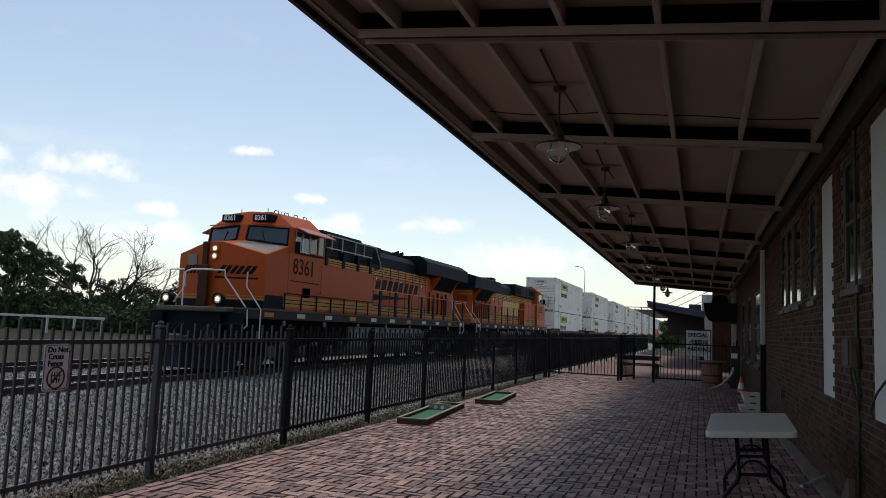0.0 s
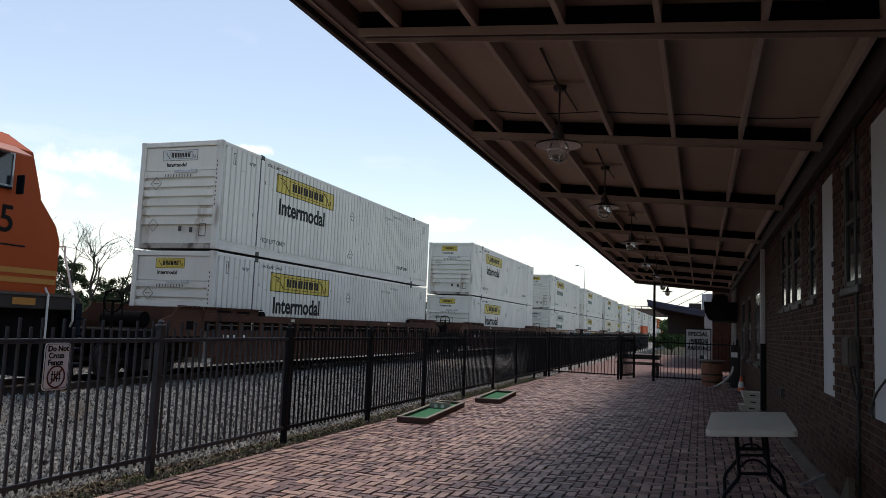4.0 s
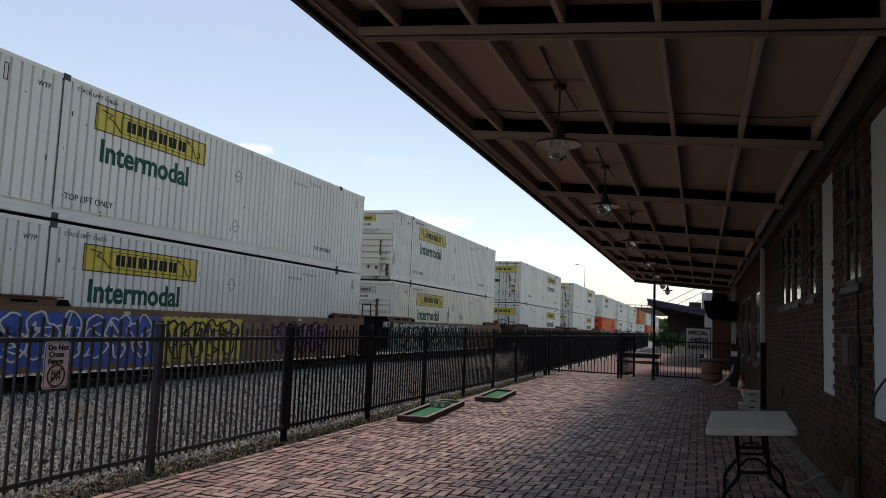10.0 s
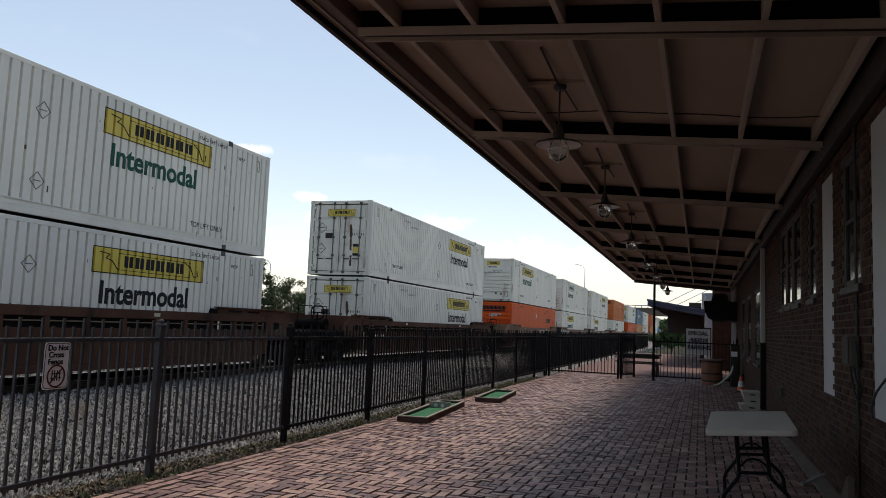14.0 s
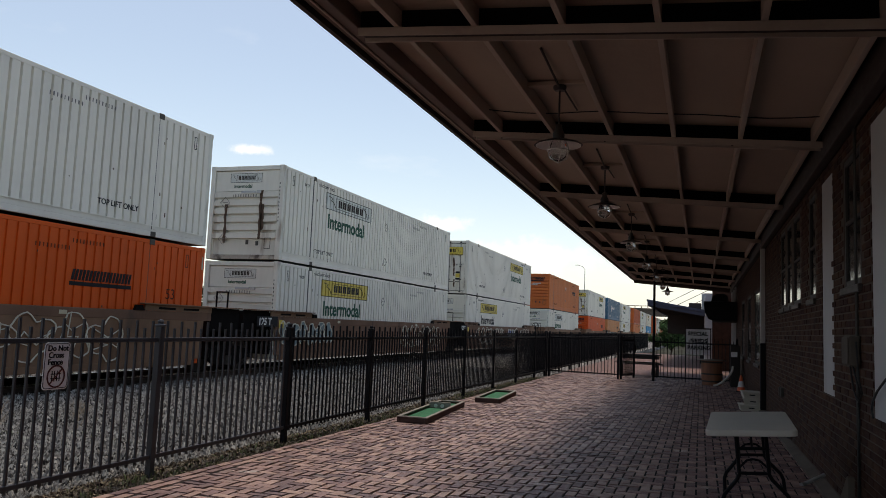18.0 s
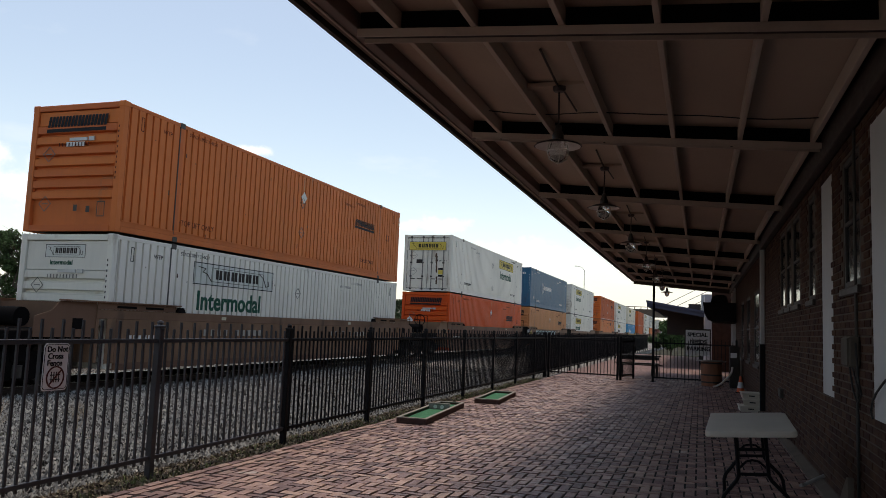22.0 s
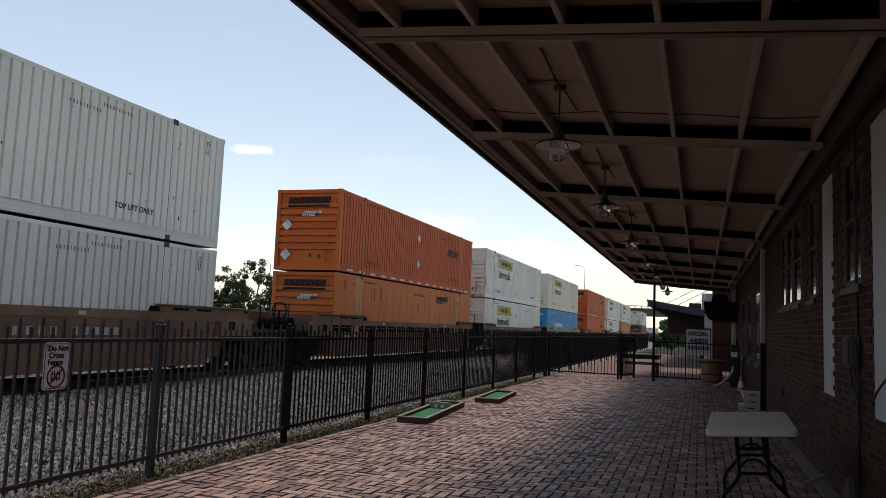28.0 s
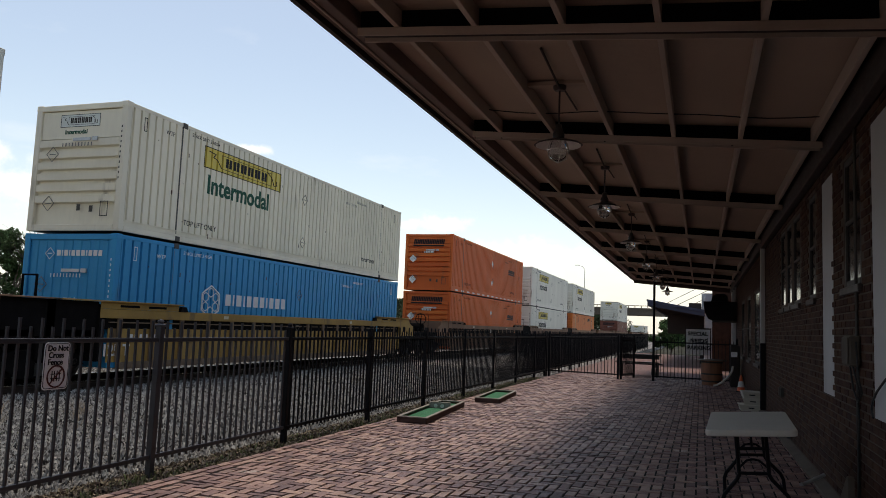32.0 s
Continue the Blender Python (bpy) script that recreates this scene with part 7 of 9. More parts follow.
def well_car(paint, open_side, first=True, last=True, tag=None, marks=None):
    """A well car for one stack. Its boxes' front is at y = 0."""
    lead = (23.35 - CL) / 2 if first else (19.4 - CL) / 2
    tail = (23.35 - CL) / 2 if last else (19.4 - CL) / 2
    c = thing("well_car", "%s double-stack well car, %s side sills" % ("weathered yellow" if paint is M_CARYELLOW else "dark rust" if paint is M_CARRUST else "oxide-brown", "open stake" if open_side else "deep plate"), "rail car", group="cars of the train")
    x1, ztop = 1.36, 1.56
    y0, y1 = -0.35, CL + 0.35
    for s in (-1, 1):
        part("top_chord", Geo().box(s * x1, s * (x1 - 0.10), y0, y1, ztop - 0.20, ztop, 0.01), paint, c)
        part("bottom_chord", Geo().box(s * x1, s * (x1 - 0.14), y0 + 0.6, y1 - 0.6, 0.27, 0.42, 0.01), M_CARDARK if open_side and paint is not M_CARRUST else paint, c)
        inset = 0.05 if open_side else 0.006
        part("side_sheet", Geo().box(s * (x1 - inset), s * (x1 - inset - 0.015), y0 + 0.3, y1 - 0.3, 0.42, ztop - (0.42 if open_side else 0.2)), paint, c)
        if open_side:
            part("shelf_angle", Geo().box(s * (x1 - 0.02), s * (x1 - 0.06), y0 + 0.3, y1 - 0.3, ztop - 0.30, ztop - 0.275), M_CARDARK, c)
            # added sheet: its near-black paints the shade in the gap under the chord
            part("inner_sheet", Geo().box(s * (x1 - 0.061), s * (x1 - 0.0635), y0, y1, ztop - 0.44, ztop - 0.19), M_UNDER, c, "near-black sheet standing for the shaded gap")
        n = 16 if open_side else 7
        for k in range(n):
            yy = y0 + 0.6 + (y1 - y0 - 1.2) * k / (n - 1)
            w = 0.06 if open_side else 0.04
            part("stake", Geo().box(s * (x1 + 0.004), s * (x1 - 0.05), yy - w, yy + w, 0.42, ztop - 0.2, 0.006), M_CARDARK if open_side and paint is not M_CARRUST else paint, c)
        for yy in (2.2, CL - 2.45) if s > 0 else ():
            part("guide", Geo().prism([(yy, ztop), (yy + 0.3, ztop), (yy + 0.22, ztop + 0.12), (yy + 0.06, ztop + 0.12)], "x", s * (x1 - 0.06), s * (x1 + 0.02)), M_UNDER, c)
    for yy in (4.0, 11.6):
        part("reflector", Geo().box(x1 + 0.003, x1 + 0.007, yy, yy + 0.2, ztop - 0.14, ztop - 0.06), M_REFLECT, c)
    part("well_floor", Geo().box(-1.2, 1.2, y0 + 0.8, y1 - 0.8, 0.27, 0.296), M_UNDER, c)
    for end, ly, sg in ((0, lead, -1), (1, tail, 1)):
        ye = y0 if end == 0 else y1
        yo = ye + sg * (ly - 0.75)
        outer = first if end == 0 else last
        part("end_platform", Geo().box(-1.3, 1.3, ye, yo, 0.92, 1.12, 0.02), M_UNDER, c, "near-black end platform")
        part("centre_sill", Geo().box(-0.35, 0.35, ye, yo + sg * 0.3, 0.55, 0.92, 0.02), M_UNDER, c)
        part("bulkhead", Geo().prism([(-1.345, 0.45), (1.345, 0.45), (1.345, 1.64), (0.9, 1.69), (-0.9, 1.69), (-1.345, 1.64)], "y", ye + sg * 0.005, ye - sg * 0.08), paint if outer else M_UNDER, c)
        for s in (-1, 1):
            # a deeper plate with a flange on top closes each end of the side and runs on over the end platform
            yi, yx = (2.15, ye - min(1.55, ly - 0.3)) if end == 0 else (CL - 2.12, ye + min(1.55, ly - 0.3))
            part("end_plate", Geo().box(s * (x1 + 0.003), s * (x1 - 0.02), yi, ye, ztop + 0.002, 1.70), paint, c)
            if outer:
                part("end_web", Geo().prism([(ye, 0.98), (ye, 1.70), (ye + sg * 0.95, 1.70), (ye + sg * 1.15, 1.50), (ye + sg * 1.55, 1.38), (ye + sg * 1.55, 0.98)], "x", s * (x1 - 0.03), s * (x1 - 0.05)), paint, c)
                # flat patch on the web, a recess's shade put into its colour
                part("web_recess", Geo().box(s * (x1 - 0.034), s * (x1 - 0.026), ye + sg * 0.35, ye + sg * 0.62, 1.14, 1.36), M_UNDER, c, "flat dark patch standing for a shaded recess")
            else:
                part("end_web", Geo().box(s * (x1 - 0.06), s * (x1 - 0.08), ye, yx, 0.98, 1.70), M_UNDER, c, "near-black end web")
            part("end_flange", Geo().box(s * (x1 + 0.07), s * (x1 - 0.06), yi - sg * 0.12, ye + sg * 0.98 if outer else yx, 1.702, 1.732, 0.006), paint, c)
            if s > 0:
                part("flange_slot", Geo().box(s * (x1 + 0.004), s * (x1 + 0.008), yi + sg * 0.45, yi + sg * 1.05, 1.60, 1.65).box(s * (x1 + 0.004), s * (x1 + 0.008), yi + sg * 1.35, yi + sg * 1.95, 1.60, 1.65), M_UNDER, c)
        if outer:
            rail = Geo()
            for s in (-1, 1):
                yy = yo - sg * 0.1
                rail.pipe([(s * 1.25, yy, 0.4), (s * 1.25, yy, 1.95), (s * 0.75, yy, 1.95), (s * 0.75, yy, 1.12)], 0.018, 6)
                for z in (0.5, 0.8):
                    rail.cyl((s * 1.3, yy, z), (s * 0.8, yy, z), 0.016, n=6)
            part("hand_rail", rail, M_UNDER, c, "dark grab irons")
            if end == 0:
                part("brake_wheel", Geo().lathe([(0.24, -0.02), (0.27, -0.02), (0.27, 0.02), (0.24, 0.02), (0.24, -0.02)], (0.8, yo - sg * 0.3, 1.75), n=16, axis="y").cyl((0.8, yo - sg * 0.3, 1.75), (0.8, yo - sg * 0.3, 1.1), 0.03).box(0.57, 1.03, yo - sg * 0.31, yo - sg * 0.29, 1.73, 1.77), M_UNDER, c)
            part("air_tank", Geo().cyl((-0.9, ye + sg * 0.9, 1.35), (0.3, ye + sg * 0.9, 1.35), 0.2, n=14), M_UNDER, c, smooth=True)
            part("coupler", Geo().box(-0.16, 0.16, yo + sg * 0.3, yo + sg * 0.78, 0.72, 0.98, 0.04), M_CASTING, c)
            truck(c, ye + sg * (ly - 2.0))
            ladder = Geo()
            for s in (-1, 1):
                for z in (0.25, 0.55, 0.85):
                    ladder.cyl((s * 1.33, yo - sg * 0.75, z), (s * 1.33, yo - sg * 0.25, z), 0.016, n=6)
                ladder.cyl((s * 1.33, yo - sg * 0.75, 0.2), (s * 1.33, yo - sg * 0.75, 1.0), 0.018, n=6).cyl((s * 1.33, yo - sg * 0.25, 0.2), (s * 1.33, yo - sg * 0.25, 1.0), 0.018, n=6)
            part("step_ladder", ladder, M_UNDER, c)
        elif end == 1:
            truck(c, ye + sg * (ly - 0.35))
            part("drawbar", Geo().box(-0.2, 0.2, yo, yo + sg * 0.4, 0.6, 0.9, 0.04), M_CASTING, c)
            part("air_tank", Geo().cyl((-0.8, ye + sg * 0.6, 1.32), (0.2, ye + sg * 0.6, 1.32), 0.18, n=14), M_UNDER, c, smooth=True)
            part("hand_rail", Geo().pipe([(1.2, ye + sg * 0.9, 1.1), (1.2, ye + sg * 0.9, 2.15), (0.85, ye + sg * 0.9, 2.15), (0.85, ye + sg * 0.9, 1.1)], 0.028, 6), M_UNDER, c, "dark grab irons")
    if open_side and tag:
        part("lettering", words(tag, 0.24, M_INK_WHITE, 0.01), None, c, at=on(FACING_X, x1 - 0.045, -0.2, 0.56))
    part("capacity_strip", bars((0.10, 0.10, 0.08, 0.12, 0.04, 0.10, 0.12, 0.10), 0.17, 0.06).mesh("capacity_strip", M_INK_WHITE), None, c, at=on(FACING_X, x1 + 0.006 if not open_side else x1 - 0.045, 0.6, 0.85))
    if not open_side:
        for yy in {None: (10.07,), "pair": (3.27, 10.3), "loops": (3.66,)}.get(marks, ()):
            part("reporting_strip", bars((0.17, 0.16, 0.15, 0.16, 0.0, 0.0, 0.16, 0.16, 0.15, 0.16, 0.16), 0.16, 0.125).mesh("reporting_strip", M_DULLWHITE), None, c, at=on(FACING_X, x1 + 0.006, yy, 1.01))
        if marks in (None, "pair"):
            part("reporting_strip", bars((0.10, 0.09, 0.10, 0.10, 0.08), 0.09, 0.06).mesh("reporting_strip", M_DULLWHITE), None, c, at=on(FACING_X, x1 + 0.006, 13.9, 0.85))
    if tag and not open_side:
        p = part("plate", plate(1.12, 0.30).mesh("plate", M_INK), None, c, "black plate with white figures", at=on(FACING_X, x1 + 0.012, -1.08, 1.25))
        part("marker", plate(0.26, 0.24).mesh("marker", M_YELLOW), None, c, "yellow marker plate", at=on(FACING_X, x1 + 0.012, 0.12, 1.22))
        part("lettering", words(tag, 0.20, M_INK_WHITE, 0.008), None, p, at=Matrix.Translation((0.08, 0.05, 0.005)))
    if marks == "blue":
        graffiti(c, 0.8, 4.9, 6, 3, M_BLUEGRAF, M_WHITEGRAF, field=M_BLUEGRAF)
        graffiti(c, 5.5, 8.3, 4, 4, M_YELGRAF, M_INK, field=M_YELGRAF)
        graffiti(c, 10.2, 13.6, 5, 8, M_PINKGRAF, M_INK)
    elif marks == "teal":
        graffiti(c, 0.4, 10.6, 11, 11, M_TEALGRAF, M_INK, z0=0.42, z1=1.46, field=M_TEALGRAF, w=0.04)
        graffiti(c, 0.6, 10.4, 12, 12, None, M_WHITEGRAF, z0=0.6, w=0.026)
    elif marks == "tail":
        graffiti(c, 9.7, 14.4, 5, 13, M_GREYGRAF, M_INK, z0=0.40, z1=1.46, field=M_GREYGRAF, w=0.04)
        graffiti(c, 6.5, 9.2, 5, 14, None, M_WHITEGRAF, z0=1.0, w=0.012)
    elif marks == "thin":
        graffiti(c, 0.2, 3.6, 6, 15, M_TEALGRAF, M_WHITEGRAF, z0=0.7, w=0.02)
        graffiti(c, 10.0, 15.0, 7, 16, None, M_WHITEGRAF, w=0.014)
    elif marks == "loops":
        graffiti(c, 8.6, 13.4, 5, 21, None, M_WHITEGRAF, z0=0.47, w=0.016)
    elif marks == "dark":
        graffiti(c, 2.0, 5.6, 4, 22, None, M_WHITEGRAF, z0=0.45, w=0.022)
        graffiti(c, 6.0, 8.2, 6, 23, None, M_WHITEGRAF, z0=1.0, w=0.012)
        graffiti(c, 9.2, 12.0, 6, 17, M_BLUEGRAF, M_WHITEGRAF, z0=0.75)
        graffiti(c, 12.7, 15.8, 5, 18, None, M_WHITEGRAF, z0=0.7, w=0.014)
    elif marks == "full":
        graffiti(c, 2.4, 10.2, 6, 6, M_PALEGRAF, M_INK, z0=0.46, z1=1.46, field=M_PALEGRAF, w=0.045)
    return c


# ---- locomotives ----
def louvres(loco, x, y0, y1, z0, z1, n):
    g = Geo()
    for k in range(n):
        z = z0 + (z1 - z0) * k / n
        g.box(x, x - 0.02 * (1 if x > 0 else -1), y0, y1, z, z + (z1 - z0) / n * 0.55)
    part("louvre", g, M_LOCOGREY, loco)


def six_wheel_truck(loco, y):
    t = part("truck", Geo().box(-1.0, 1.0, y - 0.4, y + 0.4, 0.5, 1.0, 0.03), M_UNDER, loco, "dark three-axle truck")
    for s in (-1, 1):
        part("side_frame", Geo().prism([(y - 2.5, 0.45), (y - 2.4, 0.85), (y - 1.2, 0.98), (y + 1.2, 0.98), (y + 2.4, 0.85), (y + 2.5, 0.45), (y + 1.5, 0.42), (y + 1.2, 0.66), (y - 1.2, 0.66), (y - 1.5, 0.42)], "x", s * 1.10, s * 1.24), M_UNDER, t)
        for d in (-1.9, 0.0, 1.9):
            part("axle_box", Geo().box(s * 1.05, s * 1.30, y + d - 0.2, y + d + 0.2, 0.38, 0.72, 0.03), M_CASTING, t)
            if s > 0:
                SPIN.append((part("wheelset", BIG_WHEELSET, None, t, at=pose(0, y + d, 0.53)), (0, y + d, 0.53), 0.53))
            part("brake_cylinder", Geo().cyl((s * 1.22, y + d + 0.55, 0.75), (s * 1.22, y + d + 0.95, 0.75), 0.10, n=10), M_CASTING, t)
        part("spring", Geo().cyl((s * 1.2, y - 0.6, 0.70), (s * 1.2, y - 0.6, 0.95), 0.1, n=10).cyl((s * 1.2, y + 0.6, 0.70), (s * 1.2, y + 0.6, 0.95), 0.1, n=10), M_UNDER, t)


def step_rails(loco, y, sg, mtl):
    """Corner steps with their tall bent handrails. sg: -1 at the front, 1 at the back."""
    for s in (-1, 1):
        board = part("step_board", Geo().box(s * 0.93, s * 0.95, y, y + sg * 0.35, 0.35, 1.6), M_LOCOBLK, loco)
        for k in range(4):
            part("step", Geo().box(s * 0.952, s * 1.5, y + sg * 0.0, y + sg * 0.32, 0.42 + k * 0.3, 0.455 + k * 0.3, 0.004), M_LOCOBLK, board)
        part("handrail", Geo().pipe([(s * 0.35, y + sg * 0.30, 2.80), (s * 0.90, y + sg * 0.20, 2.80), (s * 0.92, y + sg * 0.18, 2.62), (s * 1.50, y - sg * 0.08, 1.75), (s * 1.53, y - sg * 0.08, 1.30), (s * 1.42, y - sg * 0.02, 1.18)], 0.022, 8), mtl, loco, "white bent handrail", smooth=True)
        part("handrail", Geo().pipe([(s * 1.05, y - sg * 0.68, 2.82), (s * 1.05, y - sg * 0.68, 2.40), (s * 1.53, y - sg * 0.72, 1.77), (s * 1.53, y - sg * 0.72, 0.95)], 0.022, 8), mtl, loco, "white bent handrail", smooth=True)


def locomotive(number, modern):
    """A six-axle diesel. Local y runs from the cab end (0) to the radiator end (22.3)."""
    L, D = 22.3, 1.80
    c = thing("locomotive", ("orange and black diesel locomotive with lit headlights" if modern else "older orange and black diesel locomotive running long hood first"), "locomotive", group="locomotives of the train")
    # frame, tank, trucks
    part("frame", Geo().box(-1.50, 1.50, 1.0, L - 1.0, 1.50, D - 0.02, 0.02), M_LOCOGREY, c)
    part("under_frame", Geo().box(-1.25, 1.25, 1.2, L - 1.2, 0.80, 1.51), M_UNDER, c)
    for s in (-1, 1):
        part("walkway_edge", Geo().box(s * 1.502, s * 1.53, 1.0, L - 1.0, D - 0.05, D), M_FRAME_EDGE, c)
    part("fuel_tank", Geo().prism([(-1.3, 1.36), (-1.42, 1.2), (-1.42, 0.65), (-1.1, 0.35), (1.1, 0.35), (1.42, 0.65), (1.42, 1.2), (1.3, 1.36)], "y", 7.9 if modern else 13.9, 15.3 if modern else 14.9), M_TANK, c)
    if not modern:
        part("lower_tank", Geo().prism([(-1.3, 0.84), (-1.3, 0.6), (-1.0, 0.32), (1.0, 0.32), (1.3, 0.6), (1.3, 0.84)], "y", 6.3, 13.9), M_UNDER, c)
    if modern:
        for k in range(9):
            part("tank_rib", Geo().box(1.425, 1.455, 8.3 + k * 0.78, 8.38 + k * 0.78, 0.66, 1.12), M_TANK, c)
    for s in (-1, 1):
        if modern:
            part("air_reservoir", Geo().cyl((s * 1.2, 14.8, 1.1), (s * 1.2, 16.0, 1.1), 0.22, n=14), M_TANK, c, smooth=True)
        else:
            for a, b in ((11.25, 13.2), (8.95, 10.95)):
                r = part("air_reservoir", Geo().lathe([(0.0, 0.0), (0.2, 0.02), (0.27, 0.12), (0.27, b - a - 0.12), (0.2, b - a - 0.02), (0.0, b - a)], (s * 1.18, a, 1.12), n=18, axis="y"), M_TANK, c, smooth=True)
                for d in (0.35, b - a - 0.4):
                    part("strap", Geo().lathe([(0.272, a + d), (0.285, a + d), (0.285, a + d + 0.06), (0.272, a + d + 0.06)], (s * 1.18, 0, 1.12), n=18, axis="y"), M_CASTING, r)
            for a in (7.2, 6.4):
                part("battery_box", Geo().box(s * 1.1, s * 1.42, a, a + 0.7, 0.85, 1.38, 0.02), M_TANK, c)
    for y in (4.7, L - 4.7):
        six_wheel_truck(c, y)
    for s in (-1, 1):
        for k in range(11):
            y = 2.0 + k * 1.85
            part("reflector", Geo().box(s * 1.502, s * 1.508, y, y + 0.5, 1.57, 1.70), M_REFLECT if k % 3 else M_LOCOYEL, c)
        for k in range(7):
            part("frame_valve", Geo().lathe([(0.0, 0.0), (0.07, 0.0), (0.09, 0.05), (0.0, 0.06)], (s * 1.46, 3.1 + 2.6 * k, 1.40), n=10, axis="x"), M_TANK, c)
    # pilots, couplers, ploughs
    for y, sg in ((0.0, 1), (L, -1)):
        part("pilot", Geo().prism([(-1.5, D - 0.16), (1.5, D - 0.16), (1.5, 1.05), (1.3, 0.75), (-1.3, 0.75), (-1.5, 1.05)], "y", y + sg * 0.85, y + sg * 1.0), M_LOCOBLK, c)
        part("plough", Geo().add([(-1.45, y + sg * 0.95, 0.75), (0, y + sg * 0.55, 0.75), (1.45, y + sg * 0.95, 0.75), (-1.45, y + sg * 0.85, 0.12), (0, y + sg * 0.30, 0.12), (1.45, y + sg * 0.85, 0.12), (0, y + sg * 0.98, 0.75), (0, y + sg * 0.95, 0.12)],
                                 [(0, 1, 4, 3), (1, 2, 5, 4), (0, 6, 1), (1, 6, 2), (3, 4, 7), (4, 5, 7), (0, 3, 7, 6), (2, 6, 7, 5)]), M_LOCOBLK, c)
        part("coupler", Geo().box(-0.14, 0.14, y + sg * 0.1, y + sg * 0.9, 0.78, 0.98, 0.03).box(-0.2, 0.2, y - sg * 0.05, y + sg * 0.22, 0.73, 1.03, 0.05), M_CASTING, c)
        part("deck", Geo().box(-1.15, 1.15, y + sg * 0.62, y + sg * 1.02, D - 0.15, D - 0.01, 0.03), M_FRAME_EDGE, c)
        for x in (-0.75, -0.6, -0.45, 0.45, 0.6, 0.75):
            part("air_hose", Geo().pipe([(x, y + sg * 0.86, 1.3), (x, y + sg * 0.6, 1.1), (x * 0.95, y + sg * 0.5, 0.7)], 0.025, 6), M_RUBBER, c)
        step_rails(c, y + sg * 1.02, -sg, M_HANDRAIL)
    ink = M_LOCOINK
    if modern:
        cab1 = 5.45
        nose_verts = [(-1.48, 1.95, D), (-0.24, 1.55, D), (0.24, 1.55, D), (1.48, 1.95, D), (-1.48, 1.95, 3.35), (-0.24, 1.55, 3.68), (0.24, 1.55, 3.68), (1.48, 1.95, 3.35),
                      (1.48, 3.22, D), (-1.48, 3.22, D), (1.48, 3.22, 3.74), (-1.48, 3.22, 3.74), (0.24, 2.82, 3.86), (-0.24, 2.82, 3.86)]
        part("nose", Geo().add(nose_verts, [(0, 1, 5, 4), (1, 2, 6, 5), (2, 3, 7, 6), (3, 8, 10, 7), (9, 0, 4, 11), (5, 6, 12, 13), (6, 7, 12), (7, 10, 12), (4, 5, 13), (4, 13, 11), (8, 9, 11, 13, 12, 10), (0, 9, 8, 3, 2, 1)]), M_LOCO, c)
        for s in (-1, 1):
            part("nose_top", Geo().add([(s * 0.36, 1.78, 3.668), (s * 1.42, 2.05, 3.385), (s * 1.43, 3.14, 3.727), (s * 0.36, 2.80, 3.846), (s * 0.36, 1.78, 3.60), (s * 1.42, 2.05, 3.32), (s * 1.43, 3.14, 3.66), (s * 0.36, 2.80, 3.78)],
                                       [(0, 1, 2, 3), (4, 5, 6, 7), (0, 1, 5, 4), (1, 2, 6, 5), (2, 3, 7, 6), (3, 0, 4, 7)]), M_NOSETOP, c, "grey glossy nose top")
            # lower nose: a dark skirt with yellow lines above it
            for z0, z1, m_ in ((1.81, 2.02, M_LOCOBLK), (2.04, 2.08, M_LOCOYEL), (2.13, 2.16, M_LOCOYEL)):
                part("nose_line", Geo().add([(s * 0.26, 1.545, z0), (s * 1.484, 1.94, z0), (s * 1.484, 1.94, z1), (s * 0.26, 1.545, z1), (s * 0.26, 1.56, z0), (s * 1.484, 1.96, z0), (s * 1.484, 1.96, z1), (s * 0.26, 1.56, z1)],
                                            [(0, 1, 2, 3), (4, 5, 6, 7), (0, 1, 5, 4), (1, 2, 6, 5), (2, 3, 7, 6), (3, 0, 4, 7)]), m_, c)
            part("side_skirt", Geo().box(s * 1.482, s * 1.488, 1.97, 3.0, 1.82, 2.2), M_LOCOBLK, c)
        cv = []
        for s in (-1, 1):
            cv += [(s * 1.49, 3.20, D), (s * 1.49, 3.20, 3.70), (s * 1.49, 3.32, 4.32), (s * 0.85, 3.46, 4.78), (s * 0.10, 3.28, 4.82), (s * 0.10, 2.98, 4.38), (s * 0.10, 2.80, 3.84), (s * 0.10, 2.80, D),
                   (s * 1.49, cab1, D), (s * 1.49, cab1, 4.28), (s * 0.85, cab1, 4.84), (s * 0.10, cab1, 4.88)]
        cf = []
        for o in (0, 12):
            cf += [(o + 0, o + 1, o + 6, o + 7), (o + 1, o + 2, o + 5, o + 6), (o + 2, o + 3, o + 4, o + 5), (o + 3, o + 10, o + 11, o + 4), (o + 2, o + 9, o + 10, o + 3), (o + 0, o + 8, o + 9, o + 2, o + 1)]
        cf += [(4, 5, 17, 16), (5, 6, 18, 17), (6, 7, 19, 18), (4, 11, 23, 16), (8, 9, 10, 11, 23, 22, 21, 20), (0, 7, 19, 12, 20, 8)]
        part("cab", Geo().add(cv, cf), M_LOCO, c)
        for s in (-1, 1):
            quad = [(0.18, 2.86 - 0.03, 3.90), (1.40, 3.20 - 0.03, 3.76), (1.38, 3.29 - 0.03, 4.28), (0.18, 2.98 - 0.03, 4.33)]
            part("windshield", Geo().add([(s * x, y, z) for x, y, z in quad] + [(s * x, y + 0.1, z) for x, y, z in quad], [(0, 1, 2, 3), (4, 7, 6, 5), (0, 4, 5, 1), (1, 5, 6, 2), (2, 6, 7, 3), (3, 7, 4, 0)]), M_PANE_DARK, c, "dark windshield pane")
            ring = [(s * x, y - 0.005, z) for x, y, z in quad]
            part("windshield_gasket", Geo().pipe(ring + ring[:1], 0.035, 6), M_LOCOBLK, c)
